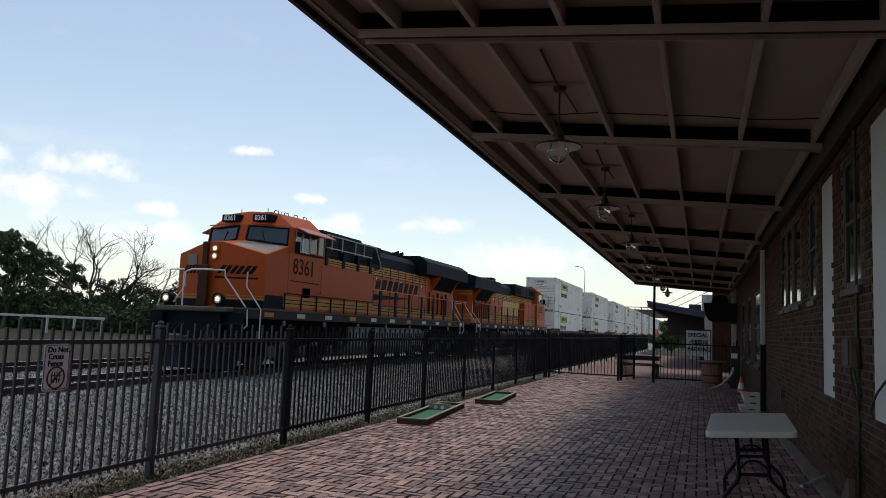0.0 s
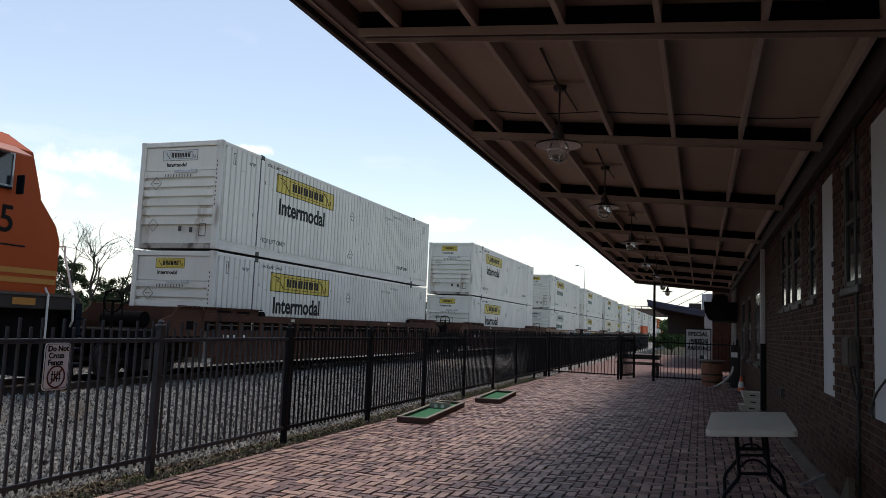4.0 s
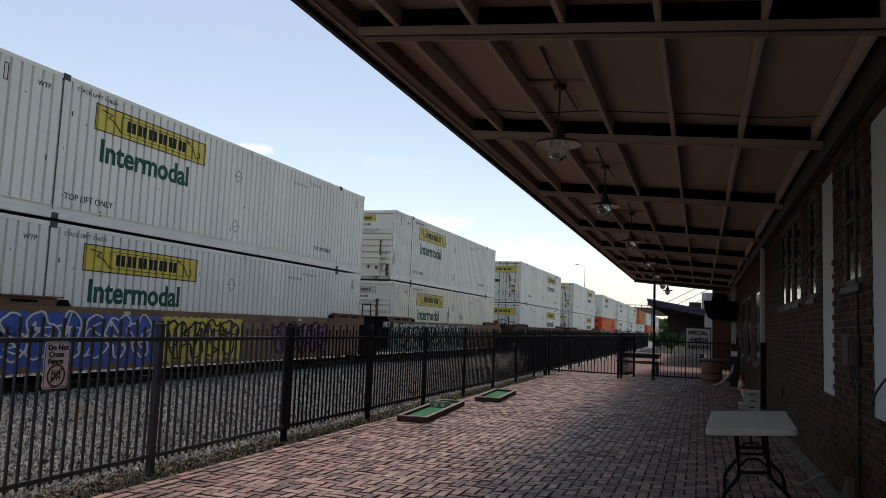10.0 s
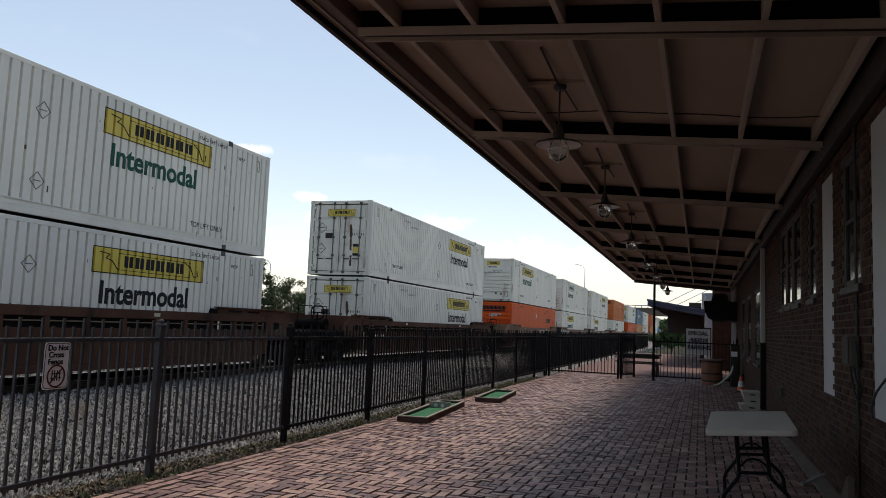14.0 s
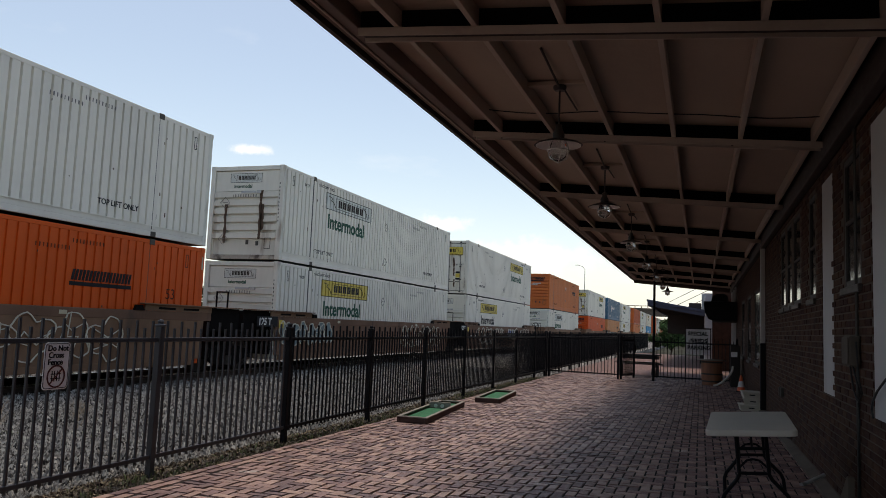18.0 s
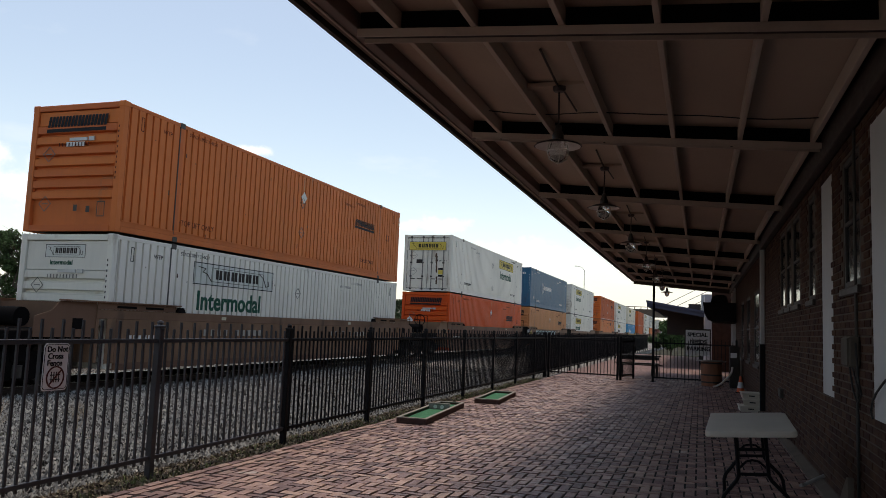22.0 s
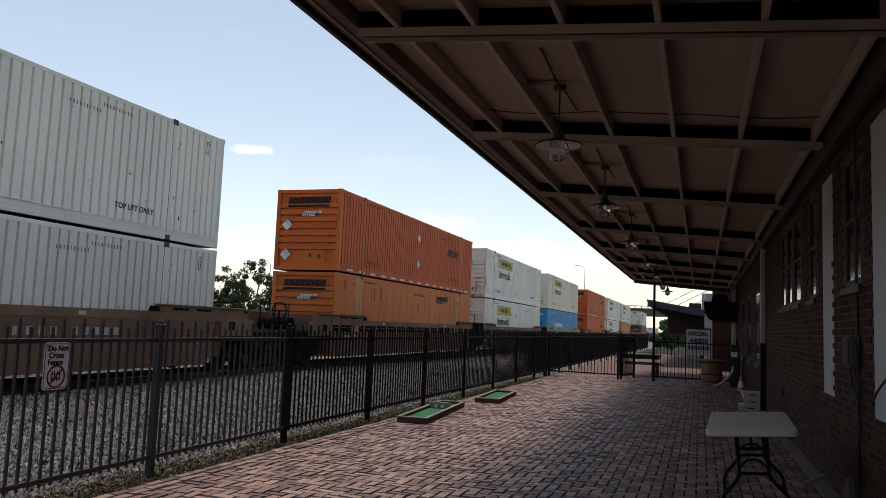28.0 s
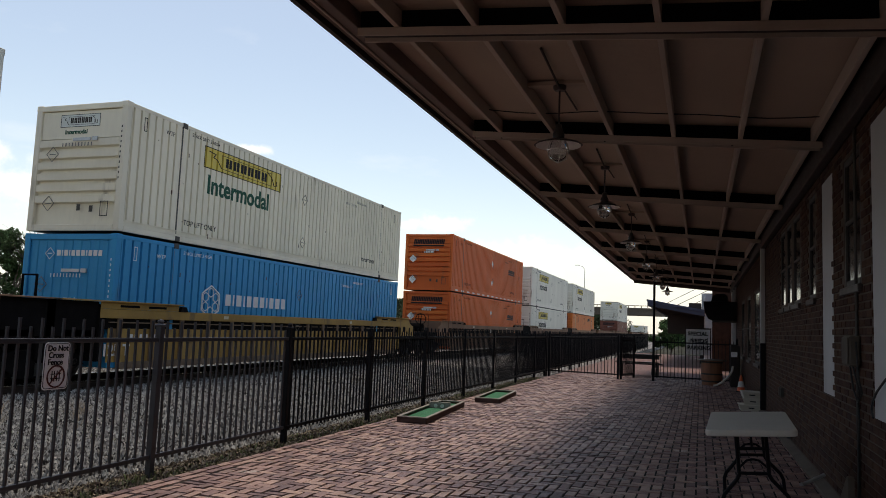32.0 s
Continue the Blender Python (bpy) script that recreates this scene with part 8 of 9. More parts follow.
            part("wiper", Geo().pipe([(s * 0.75, 2.98, 3.80), (s * 0.62, 3.0, 4.16)], 0.014, 5), M_LOCOBLK, c)
            part("wiper_arm", Geo().pipe([(s * 0.2, 2.78, 3.90), (s * 0.75, 2.92, 3.80), (s * 1.3, 3.08, 3.80)], 0.014, 5), M_LOCOBLK, c)
            nb = part("number_board", Geo().box(s * 0.22, s * 0.88, 3.02, 3.40, 4.48, 4.70, 0.015), M_LOCOBLK, c, "black number board")
            part("lettering", words(number, 0.15, M_INK_WHITE, 0.006), None, nb, at=on(FACING_Y, 0.30 if s > 0 else -0.80, 3.015, 4.515))
            part("brow_rail", Geo().pipe([(s * 0.3, 2.86, 4.40), (s * 1.35, 3.1, 4.36)], 0.016, 6), M_LOCO, c)
        for z in (3.26, 3.48):
            h = part("headlight", Geo().lathe([(0.0, 0.0), (0.14, 0.0), (0.145, -0.06), (0.115, -0.06), (0.10, -0.015), (0.0, -0.012)], (0.02, 1.55, z), n=16, axis="y"), M_LOCO, c, "lit headlight")
            part("reflector", Geo().cyl((0.02, 1.525, z), (0.02, 1.532, z), 0.10, n=14), M_GALV, h)
            part("lens", Geo().cyl((0.02, 1.515, z), (0.02, 1.524, z), 0.062, n=14), M_LAMP_ON, h)
        for s in (-1, 1):
            h = part("ditch_light", Geo().lathe([(0.0, 0.80), (0.15, 0.80), (0.16, 0.62), (0.13, 0.62), (0.12, 0.66), (0.0, 0.67)], (s * 0.85, 0, 2.0), n=16, axis="y").box(s * 0.78, s * 0.92, 0.68, 0.98, 1.79, 1.88), M_LOCOBLK, c, "lit ditch light")
            part("reflector", Geo().cyl((s * 0.85, 0.645, 2.0), (s * 0.85, 0.655, 2.0), 0.118, n=16), M_GALV, h)
            part("lens", Geo().cyl((s * 0.85, 0.634, 2.0), (s * 0.85, 0.644, 2.0), 0.07, n=16), M_LAMP_ON, h)
        part("nose_window", Geo().prism([(-0.97, 3.02), (-0.82, 2.98), (-0.66, 3.02), (-0.66, 3.30), (-0.82, 3.34), (-0.97, 3.30)], "y", 1.655, 1.76), M_PANE_DARK, c)
        part("nose_post", Geo().box(-0.33, -0.17, 1.42, 1.54, D, 3.66, 0.02), M_NOSEPOST, c)
        part("nose_door", Geo().box(-0.34, -0.02, 1.30, 1.40, D, 3.0, 0.02), M_NOSEPOST, c, "dark nose door edge")
        # word mark on the slanted nose: plain slanted blocks
        tilt = Matrix.Rotation(math.atan2(0.40, 1.24), 4, "Z")
        part("word_block", blocks(3, 0.30, 0.24, 0.06, 0.7), ink, c, "black slanted word mark", at=Matrix.Translation((0.14, 1.515, 2.76)) @ tilt @ FACING_Y)
        part("word_block", blocks(3, 0.27, 0.24, 0.06, 0.7), ink, c, "black slanted word mark", at=Matrix.Translation((-1.30, 1.885, 2.76)) @ Matrix.Rotation(-math.atan2(0.40, 1.24), 4, "Z") @ FACING_Y)
        part("word_rule", plate(1.25, 0.05).mesh("word_rule", ink), None, c, at=Matrix.Translation((0.1, 1.50, 2.62)) @ tilt @ FACING_Y)
        part("nose_handrail", Geo().pipe([(-0.30, 0.66, D), (-0.30, 0.66, 2.72), (-0.05, 0.66, 2.80), (0.62, 0.66, 2.80)], 0.024, 8), M_HANDRAIL, c, "white bent handrail")
        for y in (3.0, 3.9, 4.7):
            part("roof_antenna", Geo().cyl((0.2, y, 4.84), (0.2, y, 5.02), 0.012, n=6).box(0.0, 0.4, y - 0.06, y + 0.06, 4.84, 4.89, 0.01) if y > 3.2 else Geo().cyl((-0.5, 3.5, 4.80), (-0.5, 3.5, 4.95), 0.012, n=6), M_LOCOBLK, c)
        for k in range(4):
            part("roof_eye", Geo().pipe([(0.55 + 0.06 * k, 3.7 + 0.5 * k, 4.83), (0.55 + 0.06 * k, 3.75 + 0.5 * k, 4.93), (0.55 + 0.06 * k, 3.95 + 0.5 * k, 4.93), (0.55 + 0.06 * k, 4.0 + 0.5 * k, 4.83)], 0.014, 6), M_LOCOBLK, c)
        windows, wz0, wz1, wx = ((3.52, 3.88), (3.95, 4.36), (4.45, 4.88), (4.97, 5.34)), 3.64, 4.22, 1.492
        num_at, num_z = (3.42, 4.85), 2.92
    else:
        cab1 = 4.62
        part("nose", Geo().prism([(1.5, D), (1.5, 2.8), (1.62, 3.1), (2.12, 3.66), (2.4, 3.7), (2.4, D)], "x", -1.44, 1.44), M_LOCO, c)
        part("cab", Geo().add([(s * x, y, z) for s in (-1, 1) for x, y, z in ((1.46, 2.05, D), (1.46, 2.05, 3.6), (1.46, 2.32, 4.40), (0.95, 2.45, 4.74), (1.46, cab1, D), (1.46, cab1, 4.46), (0.95, cab1, 4.82))],
                              [(0, 1, 2, 5, 4), (2, 3, 6, 5), (7, 11, 12, 9, 8), (9, 12, 13, 10), (0, 7, 8, 1), (1, 8, 9, 2), (2, 9, 10, 3), (3, 10, 13, 6), (4, 5, 6, 13, 12, 11), (0, 4, 11, 7)]), M_LOCO, c)
        for s in (-1, 1):
            part("windshield", Geo().prism([(2.04, 3.72), (2.22, 4.3), (2.34, 4.3), (2.16, 3.72)], "x", s * 0.2, s * 1.25), M_PANE_DARK, c)
            part("round_window", Geo().cyl((s * 1.0, cab1 + 0.002, 4.0), (s * 1.0, cab1 + 0.03, 4.0), 0.16, n=18), M_PANE_DARK, c, "round rear cab window")
            for z in (1.97, 2.14):
                part("nose_line", Geo().box(s * 1.462, s * 1.467, 1.55, cab1 - 0.02, z, z + 0.10), M_LOCOYEL, c, "yellow band")
        part("bell", Geo().lathe([(0.0, 0.12), (0.05, 0.12), (0.08, 0.0), (0.0, 0.0)], (0.4, 2.6, 4.84), n=10), M_CASTING, c)
        windows, wz0, wz1, wx = ((2.75, 3.22), (3.30, 3.74), (3.82, 4.30)), 3.70, 4.26, 1.462
        num_at, num_z = (2.40, 3.97), 2.86
    # cab sides
    for s in (-1, 1):
        for a, b in windows:
            w = part("cab_window", Geo().box(s * wx, s * (wx + 0.012), a, b, wz0, wz1, 0.004), M_PANE_DARK, c, "dark sliding cab window")
            for x0, x1, z0, z1 in ((a - 0.035, a, wz0 - 0.035, wz1 + 0.035), (b, b + 0.035, wz0 - 0.035, wz1 + 0.035), (a, b, wz0 - 0.035, wz0), (a, b, wz1, wz1 + 0.035)):
                part("window_bar", Geo().box(s * (wx + 0.002), s * (wx + 0.03), x0, x1, z0, z1), M_GALV if b < 4.7 else M_LOCO, w)
        part("sunshade", Geo().prism([(s * wx, wz1 + 0.12), (s * (wx + 0.42), wz1 - 0.06), (s * (wx + 0.42), wz1 - 0.035), (s * wx, wz1 + 0.16)], "y", windows[0][0] - 0.05, windows[-1][1] + 0.05), M_SHADE, c)
        part("mirror", Geo().box(s * (wx + 0.05), s * (wx + 0.22), windows[0][0] - 0.12, windows[0][0] - 0.08, 3.55, 3.9, 0.01), M_LOCOBLK, c)
        part("armrest", Geo().box(s * (wx + 0.002), s * (wx + 0.07), windows[0][0], windows[-1][1], wz0 - 0.08, wz0 - 0.04, 0.01), M_LOCOBLK, c)
        face = FACING_X if s > 0 else FACING_BACK_X
        part("lettering", words(number, 0.48, ink, 0.006), None, c, "black road number", at=on(face, s * (wx + 0.006), num_at[0] if s > 0 else num_at[1], num_z))
        part("panel_line", Geo().box(s * (wx + 0.001), s * (wx + 0.006), num_at[0] - 0.1, num_at[1] + 0.3, num_z - 0.24, num_z - 0.21), M_LOCOBLK, c)
        part("grab_iron", Geo().pipe([(s * wx, cab1 - 0.25, 2.4), (s * (wx + 0.06), cab1 - 0.25, 2.4), (s * (wx + 0.06), cab1 - 0.25, 3.3), (s * wx, cab1 - 0.25, 3.3)], 0.014, 6), M_LOCO, c)
    # hood
    hx = 0.98
    aux1 = 9.5 if modern else 8.35
    band0, band1, top = (3.42, 3.80, 4.30) if modern else (3.46, 3.74, 4.32)
    low0, low1 = (1.90, 2.22) if modern else (1.95, 2.33)
    cx = 1.48 if modern else 1.30
    part("equipment_cabinet", Geo().box(-cx, cx, cab1, aux1, D, 3.62 if modern else 3.40, 0.02), M_LOCO, c)
    if not modern:
        part("cabinet_top", Geo().box(-1.02, 1.02, cab1, 11.1, 3.40, 3.84, 0.02), M_LOCOYEL, c, "yellow band")
        for z in (3.50, 3.61, 3.72):
            part("band_line", Geo().box(-1.024, 1.024, cab1 + 0.01, 11.09, z - 0.014, z + 0.014), M_LOCOBLK, c)
    house0, house1, hz0, hz1, hxx = (cab1 + 0.01, 8.55, 3.62, 4.54, 1.36) if modern else (cab1 + 0.02, 11.1, 3.84, 4.60, 1.25)
    part("grille_house", Geo().box(-hxx, hxx, house0, house1, hz0, hz1, 0.03), M_LOCOBLK, c)
    if modern:
        part("blower_house", Geo().box(-1.28, 1.28, 8.56, 10.55, 3.63, 4.48, 0.03), M_LOCOBLK, c)
    for s in (-1, 1):
        if modern:
            for y0, y1 in ((5.95, 6.58), (7.80, 8.40)):
                louvres(c, s * 1.385, y0, y1, 3.75, 4.42, 7)
            part("house_panel", Geo().box(s * 1.362, s * 1.378, 6.75, 7.60, 3.72, 4.44, 0.01), M_LOCOBLK, c)
            part("screen", Geo().box(s * 1.282, s * 1.290, 9.75, 10.35, 3.80, 4.30), M_LOUVRE, c, "dark intake screen")
            for y in (5.88, 6.66, 7.72, 8.47):
                part("rail_post", Geo().cyl((s * 1.52, y, 3.9), (s * 1.52, y, 4.39), 0.022, n=6), M_GREYRAIL, c, "pale grey rail post")
            for y in (5.57, 6.85, 8.02, 9.12):
                part("grille_post", Geo().box(s * 1.37, s * 1.53, y - 0.09, y + 0.09, 3.36, 3.92, 0.01), M_LOCOBLK, c, "black bracket")
            part("catwalk_rail", Geo().pipe([(s * 1.52, 5.5, 4.38), (s * 1.52, 9.49, 4.38), (s * 1.52, 10.45, 3.25), (s * 1.20, 10.5, 3.2)], 0.024, 6), M_GREYRAIL, c, "pale grey catwalk rail")
            part("catwalk_rail", Geo().pipe([(s * 1.52, 5.5, 3.96), (s * 1.52, 9.2, 3.96)], 0.024, 6), M_GREYRAIL, c, "pale grey catwalk rail")
            part("dark_opening", Geo().box(s * 1.482, s * 1.49, cab1 - 1.35, cab1 - 0.85, 2.02, 2.52), M_LOUVRE, c, "dark step opening")
            part("upper_stripe", Geo().box(s * 1.482, s * 1.487, cab1 + 0.02, aux1 - 0.02, 3.40, 3.61), M_LOCOYEL, c, "yellow band")
            part("cabinet_stripe", Geo().box(s * 1.482, s * 1.492, 2.98, aux1 - 0.02, low0, low1), M_LOCOYEL, c, "yellow band")
        else:
            part("screen", Geo().box(s * 1.252, s * 1.262, 9.34, 10.9, 3.94, 4.42), M_LOUVRE, c, "dark intake screen")
            louvres(c, s * 1.27, 7.0, 7.7, 3.95, 4.42, 8)
            for a in (5.3, 6.1):
                part("screen", Geo().box(s * 1.252, s * 1.262, a, a + 0.6, 4.05, 4.40), M_LOUVRE, c, "dark intake screen")
            part("cabinet_stripe", Geo().box(s * 1.302, s * 1.307, cab1 + 0.02, aux1 - 0.02, low0, low1), M_LOCOYEL, c, "yellow band")
            for k in range(3):
                part("cabinet_door", Geo().box(s * 1.302, s * 1.316, cab1 + 0.1 + k * 1.2, cab1 + 1.22 + k * 1.2, 2.38, 3.32, 0.004), M_LOCO, c)
            for a in (5.3, 6.9):
                louvres(c, s * 1.325, a, a + 0.45, 2.05, 2.3, 5)
        lines = Geo()
        for z in ([low0 + 0.10, low0 + 0.21] if modern else [low0 + 0.12, low0 + 0.26]):
            lines.box(s * (cx + 0.012), s * (cx + 0.016), (3.0 if modern else cab1), aux1 - 0.02, z - 0.013, z + 0.013)
        for z in ((3.46, 3.53) if modern else ()):
            lines.box(s * (cx + 0.008), s * (cx + 0.012), cab1 + 0.02, aux1 - 0.02, z - 0.012, z + 0.012)
        tagged(part("pinstripe", lines, M_LOCOBLK, c, "thin black stripes"), kind="stuff")
    rad0, rad1 = L - 5.6, L - (1.4 if modern else 1.75)
    part("hood", Geo().prism([(-hx, D), (-hx, top - 0.10), (-hx + 0.26, top + 0.14), (hx - 0.26, top + 0.14), (hx, top - 0.10), (hx, D)], "y", aux1 - 0.01, rad1), M_LOCO, c)
    part("hood_top", Geo().prism([(-hx - 0.004, band1), (-hx - 0.004, top - 0.10), (-hx + 0.25, top + 0.15), (hx - 0.25, top + 0.15), (hx + 0.004, top - 0.10), (hx + 0.004, band1)], "y", aux1 + 0.02, rad0 + 1.0), M_LOCOBLK, c)
    for s in (-1, 1):
        part("hood_stripe", Geo().box(s * (hx + 0.002), s * (hx + 0.007), aux1 + 0.02, rad0 + 0.2, band0, band1), M_LOCOYEL, c, "yellow band")
        part("hood_stripe", Geo().box(s * (hx + 0.002), s * (hx + 0.007), aux1 + 0.02, rad1 - 0.01, low0, low1), M_LOCOYEL, c, "yellow band")
        span = (rad0 - aux1 - 0.3) / 8
        for k in range(8):
            y = aux1 + 0.2 + k * span
            d = part("hood_door", Geo().box(s * (hx + 0.003), s * (hx + 0.016), y + 0.02, y + span - 0.02, low1 + 0.03, band0 - 0.03, 0.004), M_LOCO, c)
            part("latch", Geo().box(s * (hx + 0.016), s * (hx + 0.03), y + 0.07, y + 0.11, 2.7, 2.85), M_CASTING, d)
            if k % 3 == 1:
                part("notice", Geo().box(s * (hx + 0.017), s * (hx + 0.019), y + 0.25, y + 0.38, band0 - 0.15, band0 - 0.08), M_INK_WHITE, d, "small white notice")
        lines = Geo()
        for f in ((0.0, 0.28, 0.52, 0.76) if modern else (0.0, 0.34, 0.68)):
            lines.box(s * (hx + 0.008), s * (hx + 0.011), aux1 + 0.03, rad0 + 0.2, band0 + f * (band1 - band0) - 0.014, band0 + f * (band1 - band0) + 0.014)
        for f in (0.34, 0.68, 1.0):
            lines.box(s * (hx + 0.008), s * (hx + 0.011), aux1 + 0.03, rad1 - 0.01, low0 + f * (low1 - low0) - 0.014, low0 + f * (low1 - low0) + 0.014)
        for k in range(9):
            y = aux1 + 0.2 + k * span
            lines.box(s * (hx + 0.012), s * (hx + 0.02), y - 0.02, y + 0.02, D, band1)
        tagged(part("pinstripe", lines, M_LOCOBLK, c, "thin black stripes"), kind="stuff")
        n_open = 5 if modern else 9
        for k in range(n_open):
            y = (rad0 + 0.3 if modern else rad0 + 0.05) + k * (0.62 if modern else 0.41)
            o = part("filter_opening", Geo().box(s * (hx + 0.004), s * (hx + 0.012), y, y + 0.30, 2.06, 3.12 - 0.12 * (k % 2)), M_LOUVRE, c, "dark filter opening")
            part("opening_rim", Geo().box(s * (hx + 0.013), s * (hx + 0.03), y - 0.04, y, 2.04, 3.14).box(s * (hx + 0.013), s * (hx + 0.03), y + 0.30, y + 0.34, 2.04, 3.14), M_LOCO, o)
        face = FACING_X if s > 0 else FACING_BACK_X
        if modern:
            part("word_block", blocks(4, 1.06, 0.45, 0.16, 0.45), ink, c, "black slanted word mark", at=on(face, s * (hx + 0.020), 10.72 if s > 0 else 15.6, 2.85))
            part("word_rule", Geo().add([(0, 0, 0), (4.7, 0.24, 0), (0.2, 0.25, 0), (0, 0, 0.003), (4.7, 0.24, 0.003), (0.2, 0.25, 0.003)], [(0, 1, 2), (3, 4, 5), (0, 1, 4, 3), (1, 2, 5, 4), (2, 0, 3, 5)]), ink, c, at=on(face, s * (hx + 0.020), 10.25 if s > 0 else 15.2, 2.42))
        else:
            at_ = 8.85 if s > 0 else 13.45
            part("mark_edge", blocks(4, 1.08, 0.98, 0.09, slit=0.02), M_NOSEPOST, c, "dark edge of the word mark", at=on(face, s * (hx + 0.0165), at_ - s * 0.03, 2.40))
            part("word_block", blocks(4, 1.02, 0.92, 0.15, slit=0.10), M_CREAM, c, "cream yellow word mark", at=on(face, s * (hx + 0.020), at_, 2.43))
        rail_z = 2.80 if modern else 2.90
        r0 = 9.07 if modern else 8.8
        part("side_handrail", Geo().pipe([(s * 1.46, r0, rail_z), (s * 1.46, rad1 + 0.9, rail_z)], 0.022, 6), M_HANDRAIL_OR, c, "long walkway handrail")
        if not modern:
            part("cabinet_handrail", Geo().pipe([(s * 1.46, 8.8, 2.90), (s * 1.46, 8.15, 3.42), (s * 1.46, cab1 + 0.1, 3.42)], 0.022, 6), M_HANDRAIL_OR, c, "raised handrail")
        y = r0 + (1.21 if modern else 0.5)
        while y < rad1 + 0.9:
            part("stanchion", Geo().box(s * 1.44, s * 1.48, y - 0.085, y + 0.085, D, rail_z - 0.01) if modern else Geo().box(s * 1.44, s * 1.48, y - 0.05, y + 0.05, D, rail_z - 0.01), M_LOCOBLK, c)
            y += 1.55
        if modern:
            part("low_handrail", Geo().pipe([(s * 1.52, 3.0, 2.30), (s * 1.52, aux1, 2.30)], 0.016, 6), M_LOCOBLK, c)
            for k in range(8):
                part("rail_stud", Geo().box(s * 1.505, s * 1.535, 3.0 + k * 1.0, 3.04 + k * 1.0, D, 2.30), M_LOCOBLK, c)
    # radiator wings
    z0, z1 = (3.86, 4.66) if modern else (3.72, 4.46)
    part("radiator", Geo().prism([(-1.0, z0 - 0.06), (-1.5, z0), (-1.5, z0 + 0.55 if modern else z1 - 0.12), (-1.1, z1), (1.1, z1), (1.5, z0 + 0.55 if modern else z1 - 0.12), (1.5, z0), (1.0, z0 - 0.06)], "y", 15.3 if modern else 16.1, L - 0.6), M_LOCOBLK, c)
    for s in (-1, 1):
        for k in range(2):
            part("wing_screen", Geo().add([(s * 1.0, 17.5 + k * 1.45, z0 - 0.62), (s * 1.42, 17.5 + k * 1.45, z0 - 0.02), (s * 1.42, 18.88 + k * 1.45, z0 - 0.02), (s * 1.0, 18.88 + k * 1.45, z0 - 0.62), (s * 0.98, 17.5 + k * 1.45, z0 - 0.62), (s * 0.98, 18.88 + k * 1.45, z0 - 0.62)],
                                          [(0, 1, 2, 3), (0, 4, 1), (3, 2, 5), (0, 3, 5, 4), (4, 5, 2, 1)]), M_LOUVRE, c, "dark screen under the wing")
        for k in (0, 2):
            part("wing_brace", Geo().prism([(s * 1.0, z0 - 0.72), (s * 1.46, z0 - 0.01), (s * 1.0, z0 - 0.01)], "y", 17.4 + k * 1.45, 17.46 + k * 1.45), M_LOCO, c)
    part("radiator_grid", Geo().box(-0.9, 0.9, 16.6, L - 2.6, z1 + 0.002, z1 + 0.05, 0.01), M_TANK, c)
    g = Geo()
    for k in range(7):
        g_a = math.pi * k / 6
        g.v.append((-math.cos(g_a) * 1.0, rad1 + 0.10 + 0.32 * math.sin(g_a), D)), g.v.append((-math.cos(g_a) * 1.0, rad1 + 0.10 + 0.32 * math.sin(g_a), z0 - 0.04))
    g.f += [(2 * k, 2 * k + 2, 2 * k + 3, 2 * k + 1) for k in range(6)] + [tuple(range(1, 14, 2)), (0, 1, 13, 12)]
    part("rear_hood", g, M_LOCO, c, smooth=True)
    for k, z in enumerate((2.0, 2.16, z0 - 0.36, z0 - 0.22)):
        g = Geo()
        for i in range(13):
            g_a = math.pi * i / 12
            for zz in (z, z + 0.09):
                g.v.append((-math.cos(g_a) * 1.006, rad1 + 0.10 + 0.327 * math.sin(g_a), zz))
        g.f += [(2 * i, 2 * i + 2, 2 * i + 3, 2 * i + 1) for i in range(12)]
        part("rear_stripe", g, M_LOCOYEL, c, "yellow band")
    part("rear_number", words(number, 0.22, M_NOSEPOST, 0.004), None, c, at=Matrix.Translation((-0.20, rad1 + 0.445, 3.06)) @ Matrix.Rotation(radians(12), 4, "Z") @ FACING_BACK_Y)
    for x, z in ((-0.1, z0 + 0.12), (-0.1, z0 + 0.36)):
        h = part("rear_light", Geo().lathe([(0.0, 0.0), (0.12, 0.0), (0.13, 0.08), (0.10, 0.08), (0.09, 0.02), (0.0, 0.02)], (x, L - 0.6, z), n=14, axis="y"), M_LOCOBLK, c)
        part("lens", Geo().cyl((x, L - 0.585, z), (x, L - 0.57, z), 0.085, n=12), M_GALV, h)
    part("exhaust_stack", Geo().box(-0.4, 0.4, 12.6, 13.6, top + 0.12, top + 0.36, 0.03) if modern else Geo().box(-1.0, 1.0, 15.5, 16.3, top + 0.12, top + 0.34, 0.03), M_LOCOBLK, c)
    for k, y in enumerate((13.9, 14.15, 14.4, 14.7)):
        part("horn", Geo().lathe([(0.03, 0.0), (0.04, 0.2), (0.11, 0.38), (0.0, 0.36)], (0.15, y, top + (0.36 if k % 2 else 0.28)), n=12, axis="x").cyl((0.2, y, top + 0.12), (0.2, y, top + 0.3), 0.02, n=6), M_LOCOBLK, c)
    part("hand_brake_wheel", Geo().lathe([(0.20, -0.015), (0.23, -0.015), (0.23, 0.015), (0.20, 0.015), (0.20, -0.015)], (1.05, rad1 - 0.35, 2.75), n=16, axis="x").box(1.04, 1.06, rad1 - 0.57, rad1 - 0.13, 2.73, 2.77).box(1.04, 1.06, rad1 - 0.37, rad1 - 0.33, 2.53, 2.97), M_GREYRAIL, c)
    return c


LOCO_1, LOCO_2 = 16.85, 39.45
rolls(locomotive("8361", True), LOCO_1)
rolls(locomotive("5355", False), LOCO_2 + 22.3, back=True)

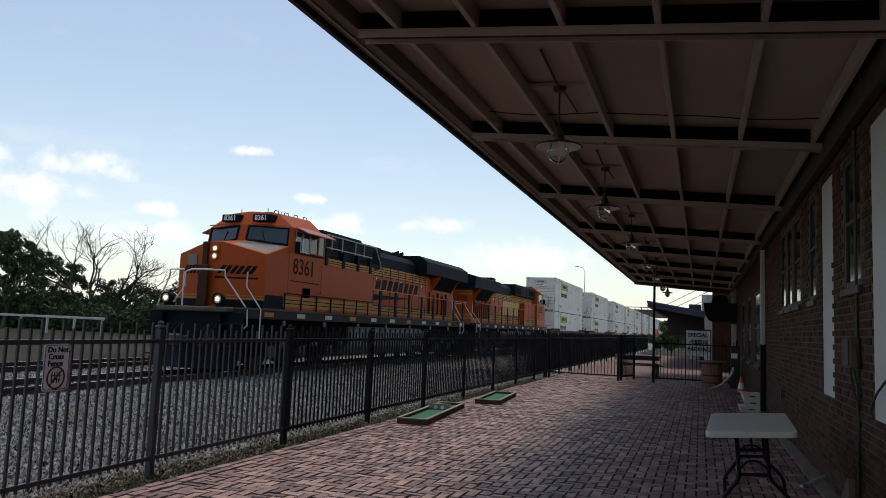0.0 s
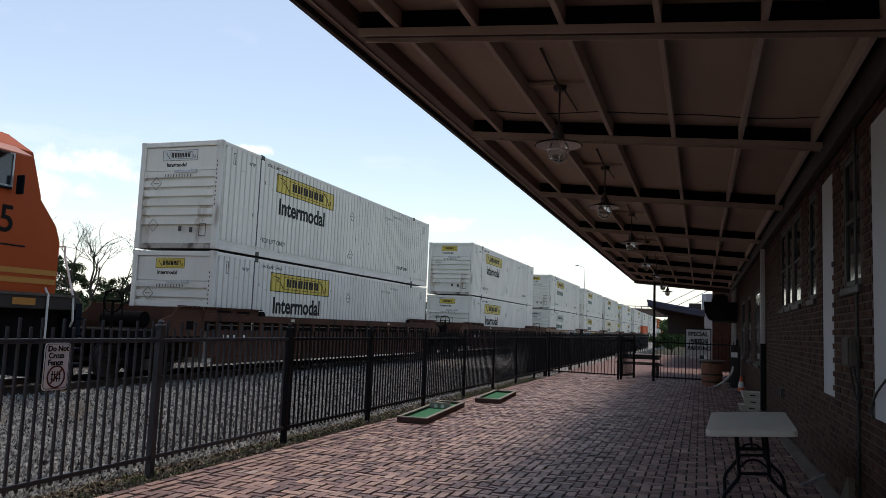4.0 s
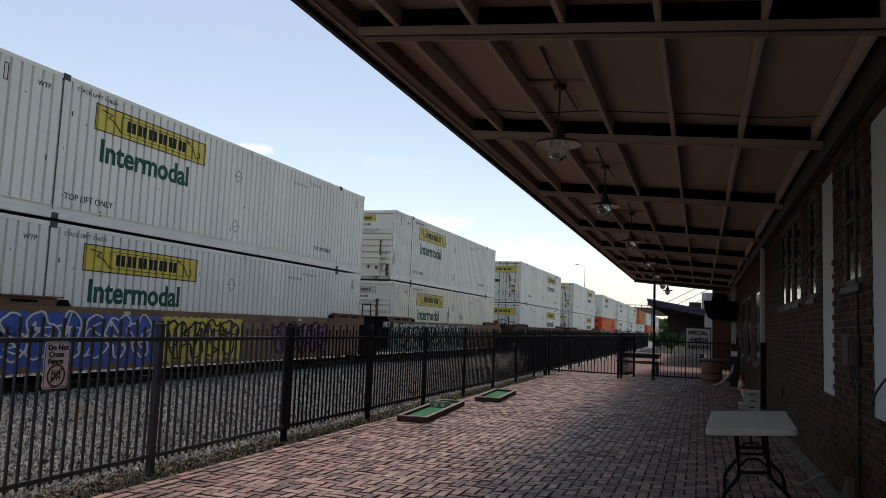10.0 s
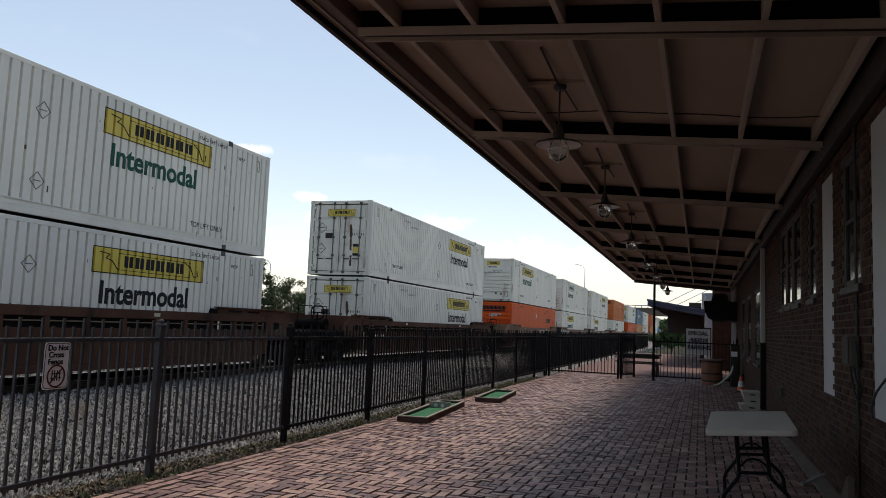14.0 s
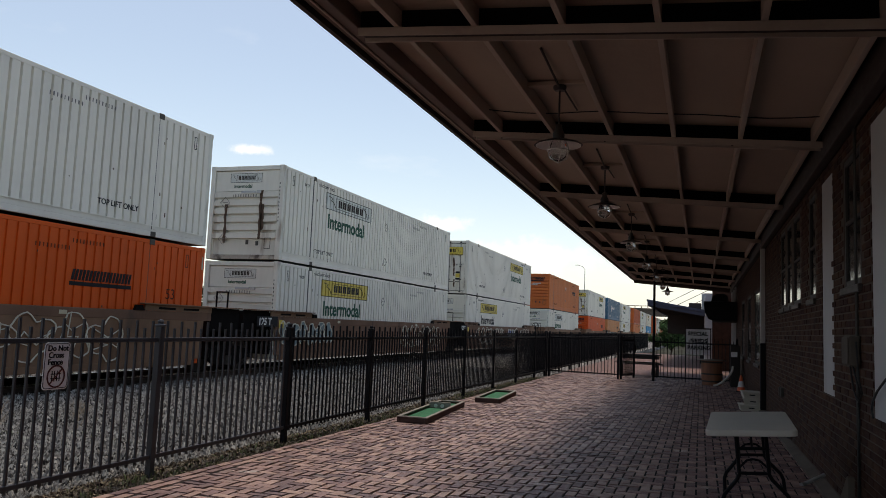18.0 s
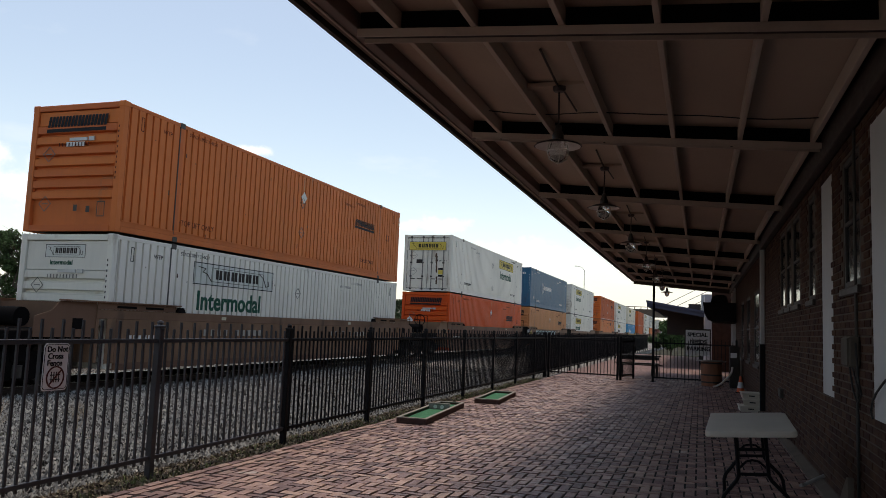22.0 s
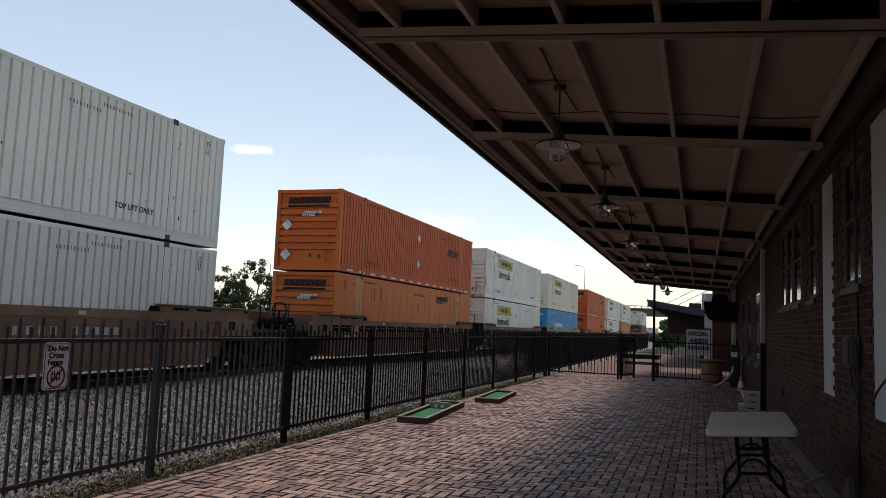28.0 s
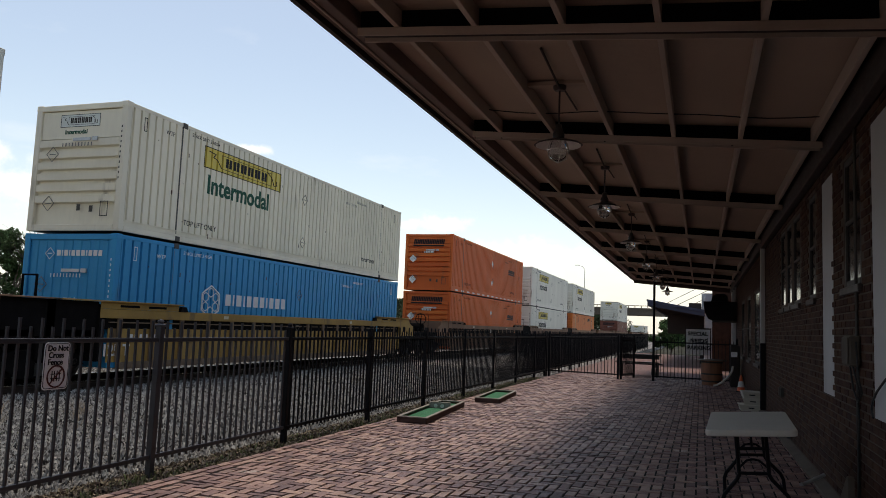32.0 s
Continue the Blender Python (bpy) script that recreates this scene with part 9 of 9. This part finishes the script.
# ---- containers: one of each kind is built, the others are copies ----
Y, P, K, G_ = M_YELLOW, M_PALE, M_INK, M_INK_GREEN
RUNS = ((-0.68, 0.5, 0.15, 1.2), (0.55, 0.62, 0.15, 1.5), (0.62, 0.9, 0.15, 0.8))
DRIPS = ((7.38, 1.55, 0.10, 0.55), (7.22, 1.30, 0.12, 0.50), (7.44, 1.25, 0.03, 0.5), (9.24, 1.55, 0.05, 0.25), (9.41, 1.50, 0.09, 0.28), (9.63, 1.48, 0.10, 0.22), (9.62, 1.75, 0.025, 0.5), (9.88, 1.55, 0.06, 0.24), (10.44, 1.50, 0.08, 0.14), (11.54, 1.45, 0.05, 0.18),
         (9.45, 1.1, 0.02, 0.42), (9.66, 1.1, 0.02, 0.4), (9.9, 1.15, 0.015, 0.42), (6.86, 1.45, 0.04, 0.2))
BUILT = {}


def box_of(kind):
    make = {"yy": lambda: white_box(Y, Y, K), "dd": lambda: white_box(Y, Y, K, True), "dg": lambda: white_box(Y, Y, G_, True), "ds": lambda: white_box(Y, Y, K, True, True), "yp": lambda: white_box(Y, P, K), "pp": lambda: white_box(P, P, G_, runs=RUNS), "pq": lambda: white_box(P, P, G_), "gy": lambda: white_box(Y, Y, G_), "gu": lambda: white_box(Y, Y, G_, runs=((-0.85, 0.75, 0.08, 1.1), (0.65, 1.0, 0.12, 0.62), (0.98, 0.15, 0.16, 0.5))), "gp": lambda: white_box(Y, P, G_), "gr": lambda: white_box(Y, P, G_, runs=((0.62, 1.15, 0.20, 1.0), (-0.85, 1.2, 0.10, 0.9)), side_runs=DRIPS, paint=M_CREAMBOX), "gc": lambda: white_box(Y, P, G_, paint=M_CREAMBOX),
            "or": lambda: orange_box(M_ORANGE, False), "of": lambda: orange_box(M_ORANGE_OLD, True), "ot": lambda: orange_box(M_TAN, False), "oc": lambda: orange_box(M_ORANGE_OLD, False), "om": lambda: orange_box(M_ORANGE_MID, False),
            "bd": lambda: blue_box(M_BLUE_DARK), "bb": lambda: blue_box(M_BLUE), "rr": lambda: orange_box(M_RUSTBOX, False)}[kind]
    if kind not in BUILT:
        BUILT[kind] = make()
        return BUILT[kind]
    return copy_thing(BUILT[kind], Matrix())


B, R_, Yc = M_CARBROWN, M_CARRUST, M_CARYELLOW
# front of the boxes at the start, upper, lower (capitals: doors first), car paint, open stakes, leads a car, ends a car, plate, painting
STACKS = [
    (65.4, "yp", "yy", R_, True, True, True, None, None),
    (88.8, "yy", "yy", R_, True, True, True, None, None),
    (112.1, "gy", "pq", B, False, True, False, None, "tail"),
    (131.6, "gp", "gp", B, False, False, False, "125 T", "blue"),
    (150.9, "gu", "gr", B, False, False, True, "125 T", "teal"),
    (174.2, "DG", "DD", R_, True, True, True, None, None),
    (197.6, "DS", "DS", R_, True, True, True, None, None),
    (221.0, "gy", "or", B, False, True, False, None, "loops"),
    (240.7, "pp", "gp", B, False, False, False, "125 T", "thin"),
    (260.1, "DG", "yp", B, False, False, True, "125 T", "dark"),
    (283.7, "oc", "pq", B, False, True, True, None, "pair"),
    (307.0, "DG", "or", B, False, True, False, None, None),
    (326.1, "bd", "ot", B, False, False, False, "125 T", "full"),
    (345.3, "gy", "gp", B, False, False, True, None, None),
    (368.45, "om", "of", B, True, True, False, None, None),
    (387.6, "gy", "yp", B, True, False, False, "125 T", None),
    (406.9, "gc", "bb", Yc, True, False, True, "125 T", None),
    (430.2, "om", "om", B, True, True, False, None, None),
    (449.5, "yy", "yy", B, False, False, False, None, None),
    (469.0, "yy", "of", B, False, False, True, None, None),
    (512.0, "yy", "rr", B, True, True, True, None, None),
    (566.0, "yy", None, B, True, True, True, None, None),
]
LOWER_Z, UPPER_Z = 0.300, 3.256
for y, up, low, paint, stakes, lead_, end_, tag_, marks_ in STACKS:
    rolls(well_car(paint, stakes, lead_, end_, tag_, marks_), y)
    for kind, z in ((low, LOWER_Z), (up, UPPER_Z)):
        if kind is None:
            continue
        back = kind.isupper()
        rolls(box_of(kind.lower()), y + CL if back else y, z if low else (LOWER_Z if kind == up else z), back)
rolls(well_car(B, True, True, True), 491.0)
rolls(well_car(B, True, True, True), 540.0)


# ---- single bricks ----
herringbone()
BRICK = Geo().add([(0.012, 0, 0), (0.012, 0.203, 0), (0.012, 0.203, 0.057), (0.012, 0, 0.057), (0, 0.004, 0.004), (0, 0.199, 0.004), (0, 0.199, 0.053), (0, 0.004, 0.053)],
                  [(4, 5, 6, 7), (0, 1, 5, 4), (1, 2, 6, 5), (2, 3, 7, 6), (3, 0, 4, 7)]).mesh("brick", M_BRICK_WALL_ONE)
for bx, by, bz in near_bricks:
    part("brick", BRICK, None, wall_east, at=pose(bx, by, bz))


def motions():
    """The whole train comes towards the platform and rolls by at a steady pace."""
    for ob, m in MOVERS:
        walk(ob, [(t, Matrix.Translation((0, -gone(t), 0)) @ m) for t in range(0, 33, 4)])
    spots = {ob: m for ob, m in MOVERS}
    for ob, (x, y, z), r in SPIN:
        car_ob = ob.parent.parent
        m = spots[car_ob]
        start = (m @ Vector((x, y + ob.parent.location.y, z))).y
        turn = 1 if m.col[0].x > 0 else -1
        # each wheelset rolls while it passes the platform
        t0 = max(0.0, (start - 45) / 12.3)
        t1 = min(32.0, (start + 4) / 12.3)
        if t1 <= t0:
            continue
        n = max(2, int((t1 - t0) * 24))
        ts = [t0 + (t1 - t0) * k / n for k in range(n + 1)]
        rows = [(t, pose(x, y, z) @ Matrix.Rotation(turn * gone(t) / r, 4, "X")) for t in ts]
        if t0 > 0.1:
            rows = [(0, rows[0][1])] + rows
        if t1 < 31.9:
            rows.append((32, rows[-1][1]))
        walk(ob, rows)


motions()
